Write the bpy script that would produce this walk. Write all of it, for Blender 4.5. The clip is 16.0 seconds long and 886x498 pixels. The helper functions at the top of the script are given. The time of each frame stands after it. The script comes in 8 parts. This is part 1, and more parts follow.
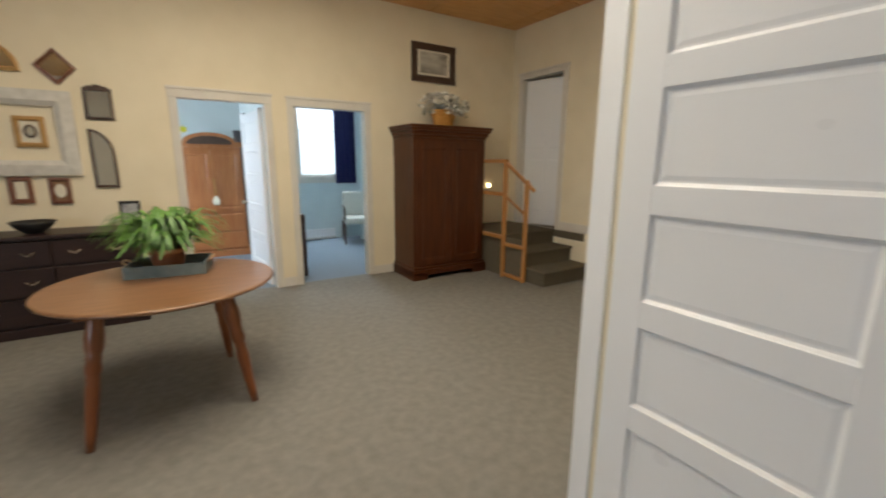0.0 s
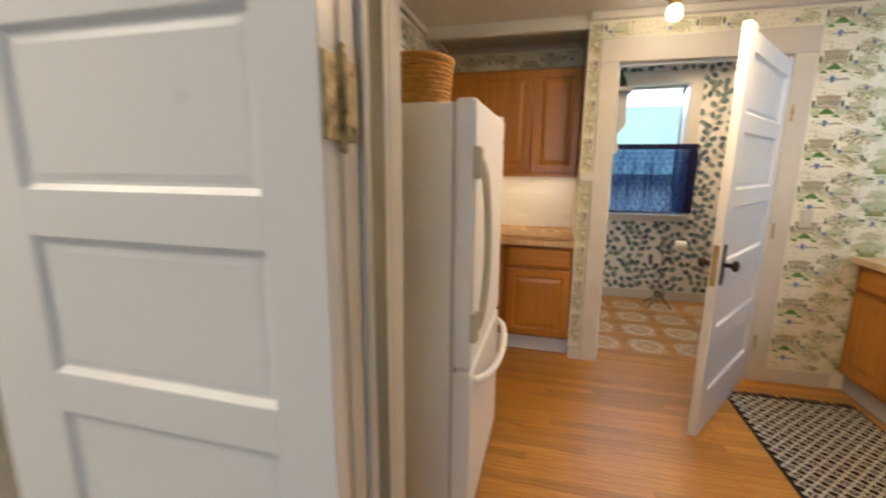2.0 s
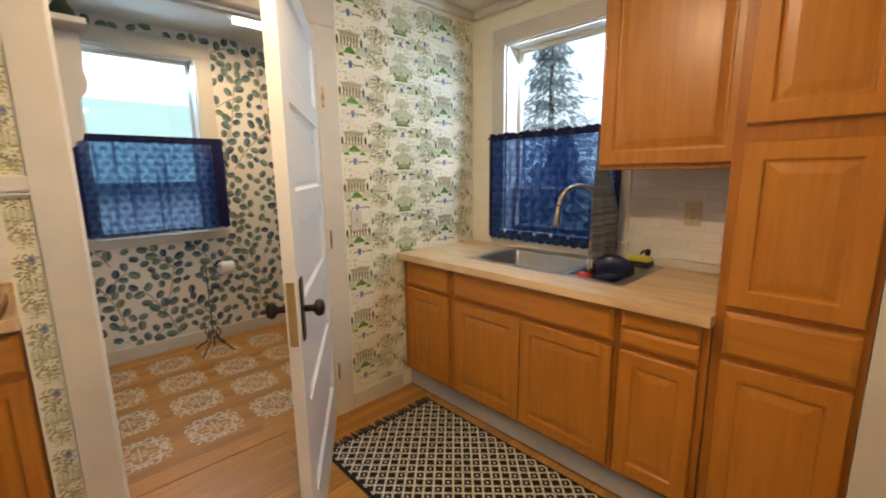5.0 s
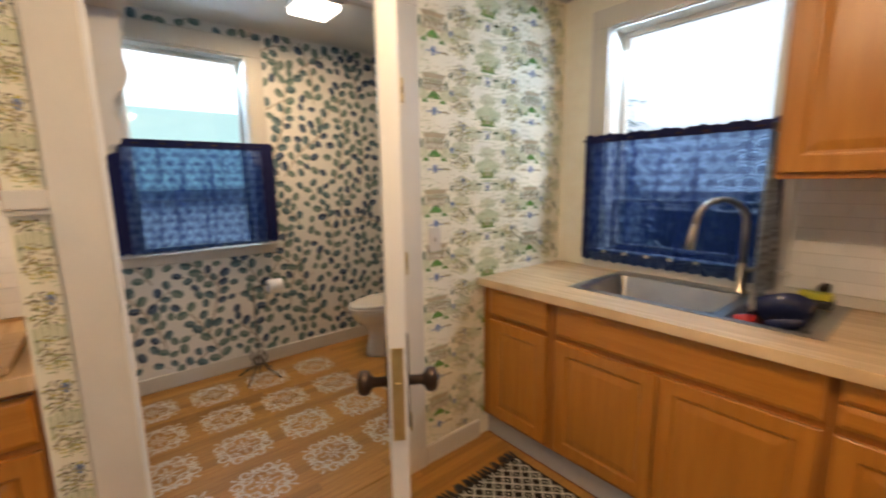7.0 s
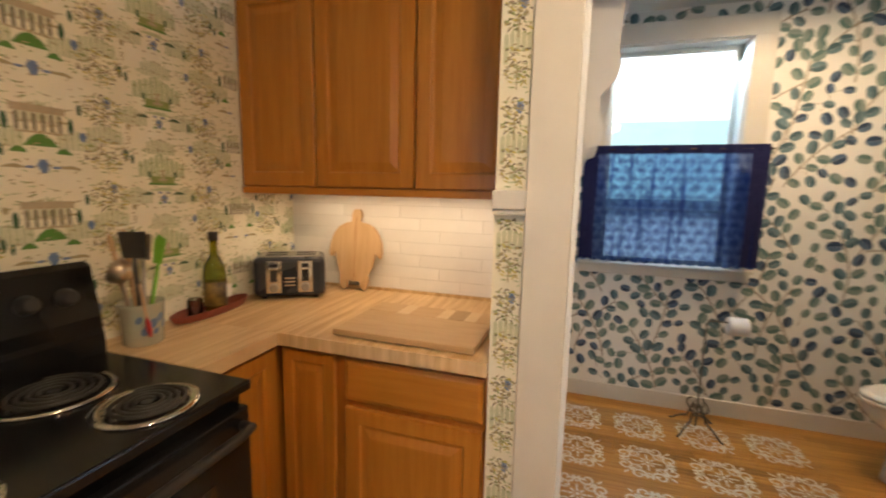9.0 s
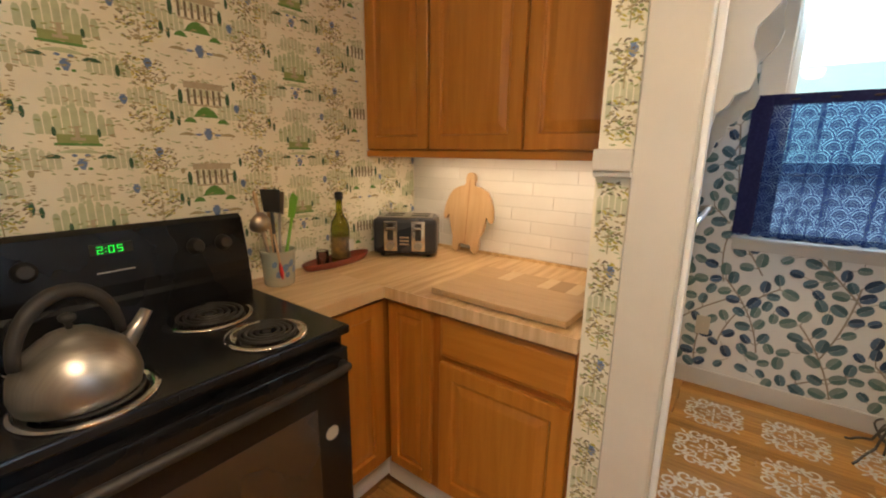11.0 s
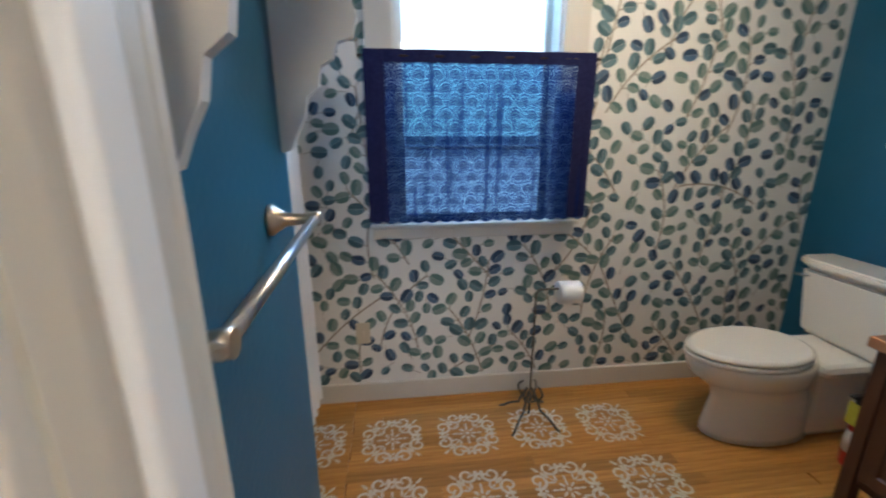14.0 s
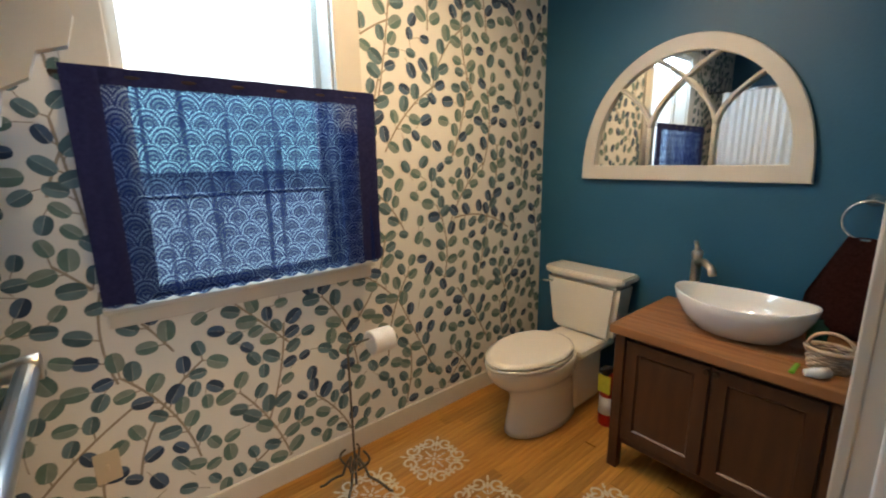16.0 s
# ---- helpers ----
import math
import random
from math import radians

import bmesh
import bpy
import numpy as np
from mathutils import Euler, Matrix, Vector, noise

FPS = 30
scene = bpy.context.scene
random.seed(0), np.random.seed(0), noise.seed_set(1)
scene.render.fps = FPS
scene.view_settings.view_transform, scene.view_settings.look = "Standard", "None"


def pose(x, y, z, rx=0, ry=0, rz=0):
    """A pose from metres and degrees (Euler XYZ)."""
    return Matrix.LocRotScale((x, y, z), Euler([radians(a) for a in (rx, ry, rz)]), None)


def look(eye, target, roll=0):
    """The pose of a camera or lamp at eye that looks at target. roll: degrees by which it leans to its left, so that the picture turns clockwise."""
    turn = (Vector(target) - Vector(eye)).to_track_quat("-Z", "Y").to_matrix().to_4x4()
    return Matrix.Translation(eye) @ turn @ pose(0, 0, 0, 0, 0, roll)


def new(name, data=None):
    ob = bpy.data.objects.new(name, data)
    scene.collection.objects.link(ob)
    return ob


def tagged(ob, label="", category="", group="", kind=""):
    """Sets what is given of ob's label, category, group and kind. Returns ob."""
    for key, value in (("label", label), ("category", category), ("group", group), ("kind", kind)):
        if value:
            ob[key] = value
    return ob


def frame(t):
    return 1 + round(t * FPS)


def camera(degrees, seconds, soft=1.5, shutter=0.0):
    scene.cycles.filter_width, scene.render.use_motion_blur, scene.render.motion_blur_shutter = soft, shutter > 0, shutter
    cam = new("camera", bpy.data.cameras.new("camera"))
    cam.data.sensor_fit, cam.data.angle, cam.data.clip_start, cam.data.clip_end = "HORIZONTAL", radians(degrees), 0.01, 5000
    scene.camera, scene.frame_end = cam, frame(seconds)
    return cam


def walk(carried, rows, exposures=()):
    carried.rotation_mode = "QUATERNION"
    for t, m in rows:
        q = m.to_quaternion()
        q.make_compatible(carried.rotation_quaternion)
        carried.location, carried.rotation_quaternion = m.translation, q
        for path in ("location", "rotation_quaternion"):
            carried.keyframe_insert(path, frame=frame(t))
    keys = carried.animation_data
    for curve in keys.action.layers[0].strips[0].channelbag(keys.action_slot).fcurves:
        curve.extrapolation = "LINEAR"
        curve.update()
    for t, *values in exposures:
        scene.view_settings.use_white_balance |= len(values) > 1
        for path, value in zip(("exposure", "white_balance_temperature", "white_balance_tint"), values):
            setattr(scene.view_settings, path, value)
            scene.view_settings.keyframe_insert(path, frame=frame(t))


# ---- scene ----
cam = camera(93.4, 16.0, soft=2.0, shutter=0.5)
PATH = [
    (0, (1.262, 1.354, 1.461), (2.304, 3.012, 1.055), 0.4),
    (0.5, (1.41, 1.238, 1.432), (2.707, 2.713, 1.05), 1.1),
    (1, (1.568, 1.145, 1.432), (3.113, 2.359, 1.057), 0.8),
    (1.5, (1.755, 1.148, 1.444), (3.519, 2.011, 1.065), 0.6),
    (1.9, (1.877, 1.139, 1.419), (3.761, 1.707, 1.066), 0.1),
    (2, (1.926, 1.136, 1.444), (3.823, 1.636, 1.058), 0.5),
    (2.5, (2.133, 1.093, 1.423), (4.095, 1.211, 1.052), 0.3),
    (3, (2.328, 1.042, 1.385), (4.279, 0.779, 1.033), 0.3),
    (3.5, (2.517, 0.991, 1.393), (4.389, 0.381, 1.046), 0.0),
    (4, (2.699, 0.933, 1.381), (4.425, -0.015, 1.032), -0.3),
    (4.2, (2.768, 0.898, 1.375), (4.424, -0.168, 1.026), -0.4),
    (6.5, (3.43, 0.812, 1.447), (4.739, -0.657, 1.089), -0.9),
    (7, (3.556, 0.783, 1.415), (5.082, -0.468, 1.091), -0.8),
    (7.5, (3.715, 0.8, 1.384), (5.51, -0.035, 1.102), -0.3),
    (8, (3.823, 0.836, 1.391), (5.777, 0.512, 1.113), 0.4),
    (8.5, (3.908, 0.807, 1.392), (5.881, 0.989, 1.122), 0.6),
    (9, (3.958, 0.751, 1.403), (5.844, 1.355, 1.122), 1.2),
    (9.5, (3.958, 0.708, 1.41), (5.712, 1.62, 1.104), 1.3),
    (9.7, (3.943, 0.71, 1.397), (5.659, 1.694, 1.096), 1.9),
    (11.8, (4.16, 0.61, 1.39), (5.677, 1.815, 0.891), -0.1),
    (12, (4.196, 0.632, 1.394), (5.759, 1.762, 0.864), 0.8),
    (12.5, (4.381, 0.641, 1.388), (6.066, 1.57, 0.844), 0.4),
    (13, (4.574, 0.617, 1.396), (6.394, 1.24, 0.845), -0.0),
    (13.5, (4.779, 0.608, 1.365), (6.694, 0.818, 0.828), -0.2),
    (14, (4.945, 0.628, 1.371), (6.858, 0.402, 0.833), -0.1),
    (14.5, (5.071, 0.68, 1.392), (6.898, 0.055, 0.87), -0.4),
    (15, (5.125, 0.699, 1.411), (6.83, -0.227, 0.926), -0.6),
    (15.5, (5.164, 0.697, 1.41), (6.764, -0.418, 0.966), -0.8),
    (16, (5.176, 0.697, 1.412), (6.692, -0.542, 1.002), -0.9),
]
walk(cam, [(t, look(eye, target, roll)) for t, eye, target, roll in PATH], [(0.0, -0.14, 6050, 10), (1.5, -0.16, 6150, 11), (2.5, -0.13, 6250, 11), (3.3, -0.17, 5800, 11), (4.0, -0.23, 6050, 11), (6.5, -0.14, 6500, 13), (7.0, -0.26, 6300, 15), (8.0, -0.37, 5750, 14), (9.0, 0.02, 6250, 12), (12.0, 0.04, 5850, 11), (12.5, 0.03, 5650, 11), (13.5, -0.33, 5150, 10), (14.1, -0.06, 5000, 8), (15.0, 0.06, 6450, 11), (16.0, 0.03, 6500, 11)])


# ---- world, sun and lamps ----
world = bpy.data.worlds.new("sky")
scene.world = world
world.use_nodes = True
wn = world.node_tree
sky = wn.nodes.new("ShaderNodeTexSky")
sky.sky_type, sky.sun_disc = "NISHITA", False
sky.sun_elevation, sky.sun_rotation = radians(35), radians(245)
sky.air_density, sky.dust_density = 1.0, 3.0
wn.links.new(sky.outputs[0], wn.nodes["Background"].inputs[0])
wn.nodes["Background"].inputs[1].default_value = 0.15
scene.view_settings.exposure = 0.0


def sun_lamp():
    d = bpy.data.lights.new("sun", "SUN")
    d.energy, d.angle, d.color = 2.4, radians(15), (1, 0.95, 0.88)
    ob = new("sun", d)
    ob.matrix_world = look((-19.5, -11.5, 19), (5, 0, 0))


def area_lamp(name, at, target, sx, sy, watts, colour):
    d = bpy.data.lights.new(name, "AREA")
    d.shape, d.size, d.size_y, d.energy, d.color = "RECTANGLE", sx, sy, watts, colour
    ob = new(name, d)
    ob.matrix_world = look(at, target)
    return ob


def globe_lamp(name, at, radius, watts, colour):
    d = bpy.data.lights.new(name, "POINT")
    d.shadow_soft_size, d.energy, d.color = radius, watts, colour
    new(name, d).location = at


def disc_lamp(name, at, size, watts, colour):
    d = bpy.data.lights.new(name, "AREA")
    d.shape, d.size, d.energy, d.color = "DISK", size, watts, colour
    new(name, d).location = at


sun_lamp()
KLX, KLY, K2X, K2Y = 4.88, 0.51, 3.90, 0.38
WARM, SKYBLUE = (1.0, 0.74, 0.44), (0.52, 0.77, 1.0)


globe_lamp("kitchen_ceiling_lamp", (KLX, KLY, 2.34), 0.04, 1.4, (1.0, 0.76, 0.49))
# Unseen source at K2: two lamps added to carry most kitchen light.
disc_lamp("added_kitchen_disc", (K2X, K2Y, 2.335), 0.30, 21, (1.0, 0.71, 0.41))
globe_lamp("added_kitchen_glow", (K2X, K2Y, 2.30), 0.10, 17, (1.0, 0.71, 0.41))
area_lamp("under_cabinet_lamp", (5.60, 1.52, 1.370), (5.64, 1.52, 0.5), 0.95, 0.06, 2.5, WARM)
area_lamp("bath_ceiling_lamp", (6.17, -0.37, 2.430), (6.17, -0.369, 0), 0.22, 0.22, 20, (1.0, 0.70, 0.38))
area_lamp("kitchen_window_light", (4.43, -1.50, 2.125), (4.43, -0.10, 0.80), 0.70, 0.12, 14, SKYBLUE)
area_lamp("bath_window_light", (6.965, 0.235, 2.235), (5.70, 0.235, 0.90), 0.70, 0.12, 14, SKYBLUE)
# Assumed daylight from behind the walker, added for the cool light on the door.
area_lamp("assumed_hall_daylight", (-2.98, 1.05, 1.7), (2.5, 1.6, 1.2), 1.6, 1.5, 50, (0.72, 0.86, 1.0))
area_lamp("bedroom_window_light", (3.555, 9.335, 2.425), (3.5, 7.4, 0.6), 0.70, 0.12, 80, (0.84, 0.93, 1.0))
# Fill for the side room, set at a window added out of view.
area_lamp("side_room_fill_light", (0.12, 8.0, 1.7), (2, 7.5, 0.8), 0.8, 1.2, 55, (0.88, 0.95, 1.0))
# No hall fitting is known; this large unseen panel is added as fill.
area_lamp("hall_fill_light", (2.0, 3.7, 3.3), (2.2, 3.7, 0), 2.6, 3.0, 175, (1.0, 0.86, 0.64))


# ---- materials ----
def material(name, colour, rough=0.6, metal=0.0, colour2=None, scale=20.0, detail=4.0, stretch=(1, 1, 1), bump=0.0, bump_scale=None, vary=0.0, spec=0.5, coat=0.0):
    m = bpy.data.materials.new(name)
    m.use_nodes = True
    nt = m.node_tree
    N, L = nt.nodes, nt.links
    b = N["Principled BSDF"]
    b.inputs["Roughness"].default_value, b.inputs["Metallic"].default_value = rough, metal
    b.inputs["Specular IOR Level"].default_value, b.inputs["Coat Weight"].default_value = spec, coat
    b.inputs["Base Color"].default_value = (*colour, 1)
    tc = N.new("ShaderNodeTexCoord")
    mp = N.new("ShaderNodeMapping")
    mp.inputs["Scale"].default_value = stretch
    L.new(tc.outputs["Object"], mp.inputs[0])
    big = N.new("ShaderNodeTexNoise")
    big.inputs["Scale"].default_value, big.inputs["Detail"].default_value = scale, detail
    L.new(mp.outputs[0], big.inputs[0])
    out = None
    if colour2:
        ramp = N.new("ShaderNodeValToRGB")
        ramp.color_ramp.elements[0].position, ramp.color_ramp.elements[1].position = 0.3, 0.7
        ramp.color_ramp.elements[0].color, ramp.color_ramp.elements[1].color = (*colour, 1), (*colour2, 1)
        L.new(big.outputs[0], ramp.inputs[0])
        out = ramp.outputs[0]
        if vary:
            info = N.new("ShaderNodeObjectInfo")
            mr = N.new("ShaderNodeMapRange")
            mr.inputs[3].default_value, mr.inputs[4].default_value = 1 - vary, 1 + vary
            L.new(info.outputs["Random"], mr.inputs[0])
            hsv = N.new("ShaderNodeHueSaturation")
            L.new(mr.outputs[0], hsv.inputs["Value"])
            L.new(out, hsv.inputs["Color"])
            out = hsv.outputs[0]
        L.new(out, b.inputs["Base Color"])
    # roughness wanders a little at a second, larger scale
    wear = N.new("ShaderNodeTexNoise")
    wear.inputs["Scale"].default_value = 3.0
    L.new(tc.outputs["Object"], wear.inputs[0])
    mr2 = N.new("ShaderNodeMapRange")
    mr2.inputs[3].default_value, mr2.inputs[4].default_value = rough * 0.8, min(1.0, rough * 1.2)
    L.new(wear.outputs[0], mr2.inputs[0])
    L.new(mr2.outputs[0], b.inputs["Roughness"])
    if bump:
        fine = N.new("ShaderNodeTexNoise")
        fine.inputs["Scale"].default_value, fine.inputs["Detail"].default_value = bump_scale or scale * 4, 6
        L.new(mp.outputs[0], fine.inputs[0])
        bn = N.new("ShaderNodeBump")
        bn.inputs["Strength"].default_value, bn.inputs["Distance"].default_value = bump, 0.004
        L.new(fine.outputs[0], bn.inputs["Height"])
        L.new(bn.outputs[0], b.inputs["Normal"])
    return m


def glowing(name, colour, strength):
    m = bpy.data.materials.new(name)
    m.use_nodes = True
    b = m.node_tree.nodes["Principled BSDF"]
    b.inputs["Base Color"].default_value = (*colour, 1)
    b.inputs["Emission Color"].default_value = (*colour, 1)
    b.inputs["Emission Strength"].default_value = strength
    return m


def glass(name, colour=(1, 1, 1), rough=0.0):
    m = bpy.data.materials.new(name)
    m.use_nodes = True
    b = m.node_tree.nodes["Principled BSDF"]
    b.inputs["Base Color"].default_value = (*colour, 1)
    b.inputs["Transmission Weight"].default_value, b.inputs["Roughness"].default_value = 1.0, rough
    b.inputs["IOR"].default_value = 1.45
    return m


WHITE = material("white_gloss_paint", (0.765, 0.775, 0.79), 0.30, colour2=(0.772, 0.782, 0.796), scale=1.5, detail=2, bump=0.06, bump_scale=45)
TRIM = material("cream_white_trim", (0.60, 0.565, 0.50), 0.4, colour2=(0.65, 0.615, 0.55), scale=5, bump=0.1, bump_scale=40)
HALL_WALL = material("cream_wall_paint", (0.70, 0.62, 0.45), 0.75, colour2=(0.75, 0.67, 0.50), scale=2.5, bump=0.25, bump_scale=60)
PAPER = material("wallpaper_ground", (0.82, 0.775, 0.625), 0.7, colour2=(0.87, 0.835, 0.70), scale=14, bump=0.1, bump_scale=120)
LEAF_PAPER = material("leaf_wallpaper_ground", (0.76, 0.73, 0.68), 0.7, colour2=(0.80, 0.78, 0.73), scale=9, bump=0.1, bump_scale=120)
BLUE = material("deep_blue_wall_paint", (0.016, 0.098, 0.185), 0.45, colour2=(0.020, 0.112, 0.205), scale=3, bump=0.3, bump_scale=70)
PALE_BLUE = material("pale_blue_wall_paint", (0.55, 0.63, 0.645), 0.7, colour2=(0.60, 0.68, 0.69), scale=3, bump=0.1)
CEIL = material("ceiling_paint", (0.62, 0.60, 0.54), 0.8, colour2=(0.68, 0.66, 0.60), scale=3, bump=0.2, bump_scale=50)
PLY = material("plywood_ceiling", (0.54, 0.27, 0.08), 0.45, colour2=(0.68, 0.38, 0.13), scale=3, stretch=(1, 9, 1), bump=0.05)
CARPET = material("taupe_carpet", (0.178, 0.168, 0.147), 0.95, colour2=(0.225, 0.214, 0.188), scale=16, detail=10, bump=0.6, bump_scale=260, spec=0.1)
CARPET_BLUE = material("blue_grey_carpet", (0.17, 0.20, 0.235), 0.95, colour2=(0.21, 0.245, 0.28), scale=60, bump=0.8, bump_scale=260, spec=0.1)
CARPET_DARK = material("dark_stair_carpet", (0.10, 0.085, 0.06), 0.95, colour2=(0.14, 0.12, 0.09), scale=60, bump=0.8, bump_scale=260, spec=0.1)
OAK = material("honey_oak_cabinet", (0.40, 0.150, 0.014), 0.34, colour2=(0.48, 0.200, 0.026), scale=5, detail=5, stretch=(9, 9, 0.7), bump=0.06, bump_scale=30)
OAK_H = material("honey_oak_crosswise", (0.40, 0.150, 0.014), 0.34, colour2=(0.48, 0.200, 0.026), scale=5, detail=5, stretch=(0.7, 0.7, 9), bump=0.06, bump_scale=30)
OAK_DARK = material("oak_cabinet_frame", (0.30, 0.100, 0.010), 0.4, colour2=(0.38, 0.145, 0.018), scale=6, detail=6, stretch=(9, 9, 0.7), bump=0.06, bump_scale=30)
PLANK = material("oak_floor_board", (0.33, 0.145, 0.022), 0.42, colour2=(0.50, 0.245, 0.050), scale=5, detail=7, stretch=(14, 1.0, 1), bump=0.06, bump_scale=40, vary=0.20)
JOINT = material("dark_floor_joint", (0.22, 0.09, 0.018), 0.7)
BUTCHER = material("butcher_block_laminate", (0.46, 0.27, 0.105), 0.4, colour2=(0.70, 0.50, 0.27), scale=3.2, detail=3, stretch=(1.0, 12, 1), bump=0.03)
BUTCHER_X = material("butcher_block_laminate_long", (0.52, 0.34, 0.165), 0.4, colour2=(0.73, 0.54, 0.31), scale=4, detail=5, stretch=(1.0, 11, 1), bump=0.03)
FRIDGE = material("white_enamel", (0.80, 0.79, 0.775), 0.42, colour2=(0.82, 0.81, 0.795), scale=3, bump=0.16, bump_scale=220)
ALMOND = material("almond_plastic", (0.58, 0.50, 0.36), 0.45, colour2=(0.62, 0.54, 0.40), scale=6)
BLACK = material("black_enamel", (0.007, 0.007, 0.008), 0.2, colour2=(0.011, 0.011, 0.012), scale=5, spec=0.32)
BLACK_MATT = material("black_matt", (0.016, 0.015, 0.015), 0.55, colour2=(0.024, 0.023, 0.022), scale=20)
STEEL = material("brushed_steel", (0.38, 0.36, 0.33), 0.34, metal=1.0, colour2=(0.46, 0.44, 0.41), scale=8, stretch=(1, 20, 1))
NICKEL = material("brushed_nickel", (0.46, 0.38, 0.29), 0.3, metal=1.0, colour2=(0.52, 0.44, 0.34), scale=10)
CHROME = material("chrome", (0.72, 0.72, 0.72), 0.1, metal=1.0)
BRONZE = material("dark_bronze", (0.035, 0.022, 0.016), 0.4, metal=0.7, colour2=(0.06, 0.04, 0.028), scale=25)
BRASS = material("aged_brass", (0.42, 0.31, 0.13), 0.4, metal=0.8, colour2=(0.50, 0.40, 0.20), scale=25)
CHERRY = material("dark_cherry_wood", (0.046, 0.012, 0.003), 0.36, colour2=(0.084, 0.024, 0.006), scale=4, detail=6, stretch=(6, 6, 0.6), spec=0.35, bump=0.03)
PORCELAIN = material("bone_porcelain", (0.80, 0.74, 0.62), 0.14, colour2=(0.82, 0.76, 0.64), scale=2, coat=0.4)
PORCELAIN_W = material("white_porcelain", (0.80, 0.80, 0.79), 0.1, colour2=(0.82, 0.82, 0.81), scale=2, coat=0.4)
MAT = material("cream_mount_board", (0.66, 0.62, 0.50), 0.8, colour2=(0.70, 0.66, 0.54), scale=20)
PANE = glass("window_glass")
MIRROR = material("mirror_glass", (0.86, 0.88, 0.88), 0.02, metal=1.0)


# ---- mesh helpers ----
def box(bm, x0, y0, z0, x1, y1, z1, bevel=0.0, slot=0):
    c = Matrix.LocRotScale(((x0 + x1) / 2, (y0 + y1) / 2, (z0 + z1) / 2), None, (abs(x1 - x0), abs(y1 - y0), abs(z1 - z0)))
    made = bmesh.ops.create_cube(bm, size=1, matrix=c)["verts"]
    if bevel:
        edges = list({e for v in made for e in v.link_edges})
        bmesh.ops.bevel(bm, geom=edges, offset=bevel, segments=2, profile=0.5, affect="EDGES")
    elif slot:
        for f in {f for v in made for f in v.link_faces}:
            f.material_index = slot
    return bm


def boxes(*rows, bevel=0.0):
    bm = bmesh.new()
    for r in rows:
        box(bm, *r, bevel=bevel)
    return bm


def lathe(bm, profile, centre=(0, 0, 0), n=20, m=None, arc=1.0):
    """Turns (radius, height) pairs round the z axis."""
    m = (m or Matrix()) @ Matrix.Translation(centre)
    rings = []
    for r, h in profile:
        rings.append([bm.verts.new(m @ Vector((max(r, 0.0004) * math.cos(2 * math.pi * i / n), max(r, 0.0004) * math.sin(2 * math.pi * i / n), h))) for i in range(n)])
    for a, b in zip(rings, rings[1:]):
        for i in range(n):
            f = bm.faces.new((a[i], a[(i + 1) % n], b[(i + 1) % n], b[i]))
            f.smooth = True
    bm.faces.new(rings[0][::-1])
    bm.faces.new(rings[-1])
    return bm


def tube(bm, points, r, n=10, closed=False):
    pts = [Vector(p) for p in points]
    rs = r if isinstance(r, (list, tuple)) else [r] * len(pts)
    rings, side = [], None
    for i, p in enumerate(pts):
        if closed:
            d = (pts[(i + 1) % len(pts)] - pts[i - 1]).normalized()
        else:
            d = (pts[min(i + 1, len(pts) - 1)] - pts[max(i - 1, 0)]).normalized()
        if side is None:
            side = d.orthogonal().normalized()
        side = (side - d * side.dot(d)).normalized()
        up = d.cross(side)
        rings.append([bm.verts.new(p + rs[i] * (math.cos(2 * math.pi * k / n) * side + math.sin(2 * math.pi * k / n) * up)) for k in range(n)])
    pairs = list(zip(rings, rings[1:])) + ([(rings[-1], rings[0])] if closed else [])
    for a, b in pairs:
        for k in range(n):
            f = bm.faces.new((a[k], a[(k + 1) % n], b[(k + 1) % n], b[k]))
            f.smooth = True
    if not closed:
        bm.faces.new(rings[0][::-1])
        bm.faces.new(rings[-1])
    return bm


def prism(bm, outline, depth, m=None, bevel=0.0):
    """A plate: an outline of (x, z) pairs, depth thick along y from 0."""
    m = m or Matrix()
    a = [bm.verts.new(m @ Vector((x, 0, z))) for x, z in outline]
    b = [bm.verts.new(m @ Vector((x, depth, z))) for x, z in outline]
    n = len(a)
    faces = [bm.faces.new(a), bm.faces.new(b[::-1])]
    for i in range(n):
        faces.append(bm.faces.new((a[i], b[i], b[(i + 1) % n], a[(i + 1) % n])))
    if bevel:
        bmesh.ops.bevel(bm, geom=[e for e in faces[0].edges], offset=bevel, segments=2, affect="EDGES")
    return bm


def rings_plate(bm, w, h, rings, m=None):
    """A plate w by h whose front (towards -y) steps through rings of (inset, depth); back at y = rings[0] depth of the last row."""
    m = m or Matrix()
    loops = []
    for inset, y in rings:
        loops.append([bm.verts.new(m @ Vector((x, y, z))) for x, z in ((inset, inset), (w - inset, inset), (w - inset, h - inset), (inset, h - inset))])
    for a, b in zip(loops, loops[1:]):
        for i in range(4):
            bm.faces.new((a[i], a[(i + 1) % 4], b[(i + 1) % 4], b[i]))
    bm.faces.new(loops[-1])
    bm.faces.new(loops[0][::-1])
    return bm


def mesh_of(name, bm, mats, m=None):
    if m is not None:
        bm.transform(m)
    bmesh.ops.recalc_face_normals(bm, faces=bm.faces)
    me = bpy.data.meshes.new(name)
    bm.to_mesh(me)
    bm.free()
    for x in mats if isinstance(mats, (list, tuple)) else [mats]:
        me.materials.append(x)
    return me


def thing(name, label, category, at=(0, 0, 0), turn=0.0, group="", kind=""):
    """A top-level thing: an empty at its base. Its parts are given in the thing's own metres, or in the world's with part(..., world=True)."""
    ob = new(name)
    ob.empty_display_size = 0.05
    ob.matrix_world = pose(*at, 0, 0, turn)
    return tagged(ob, label, category, group, kind)


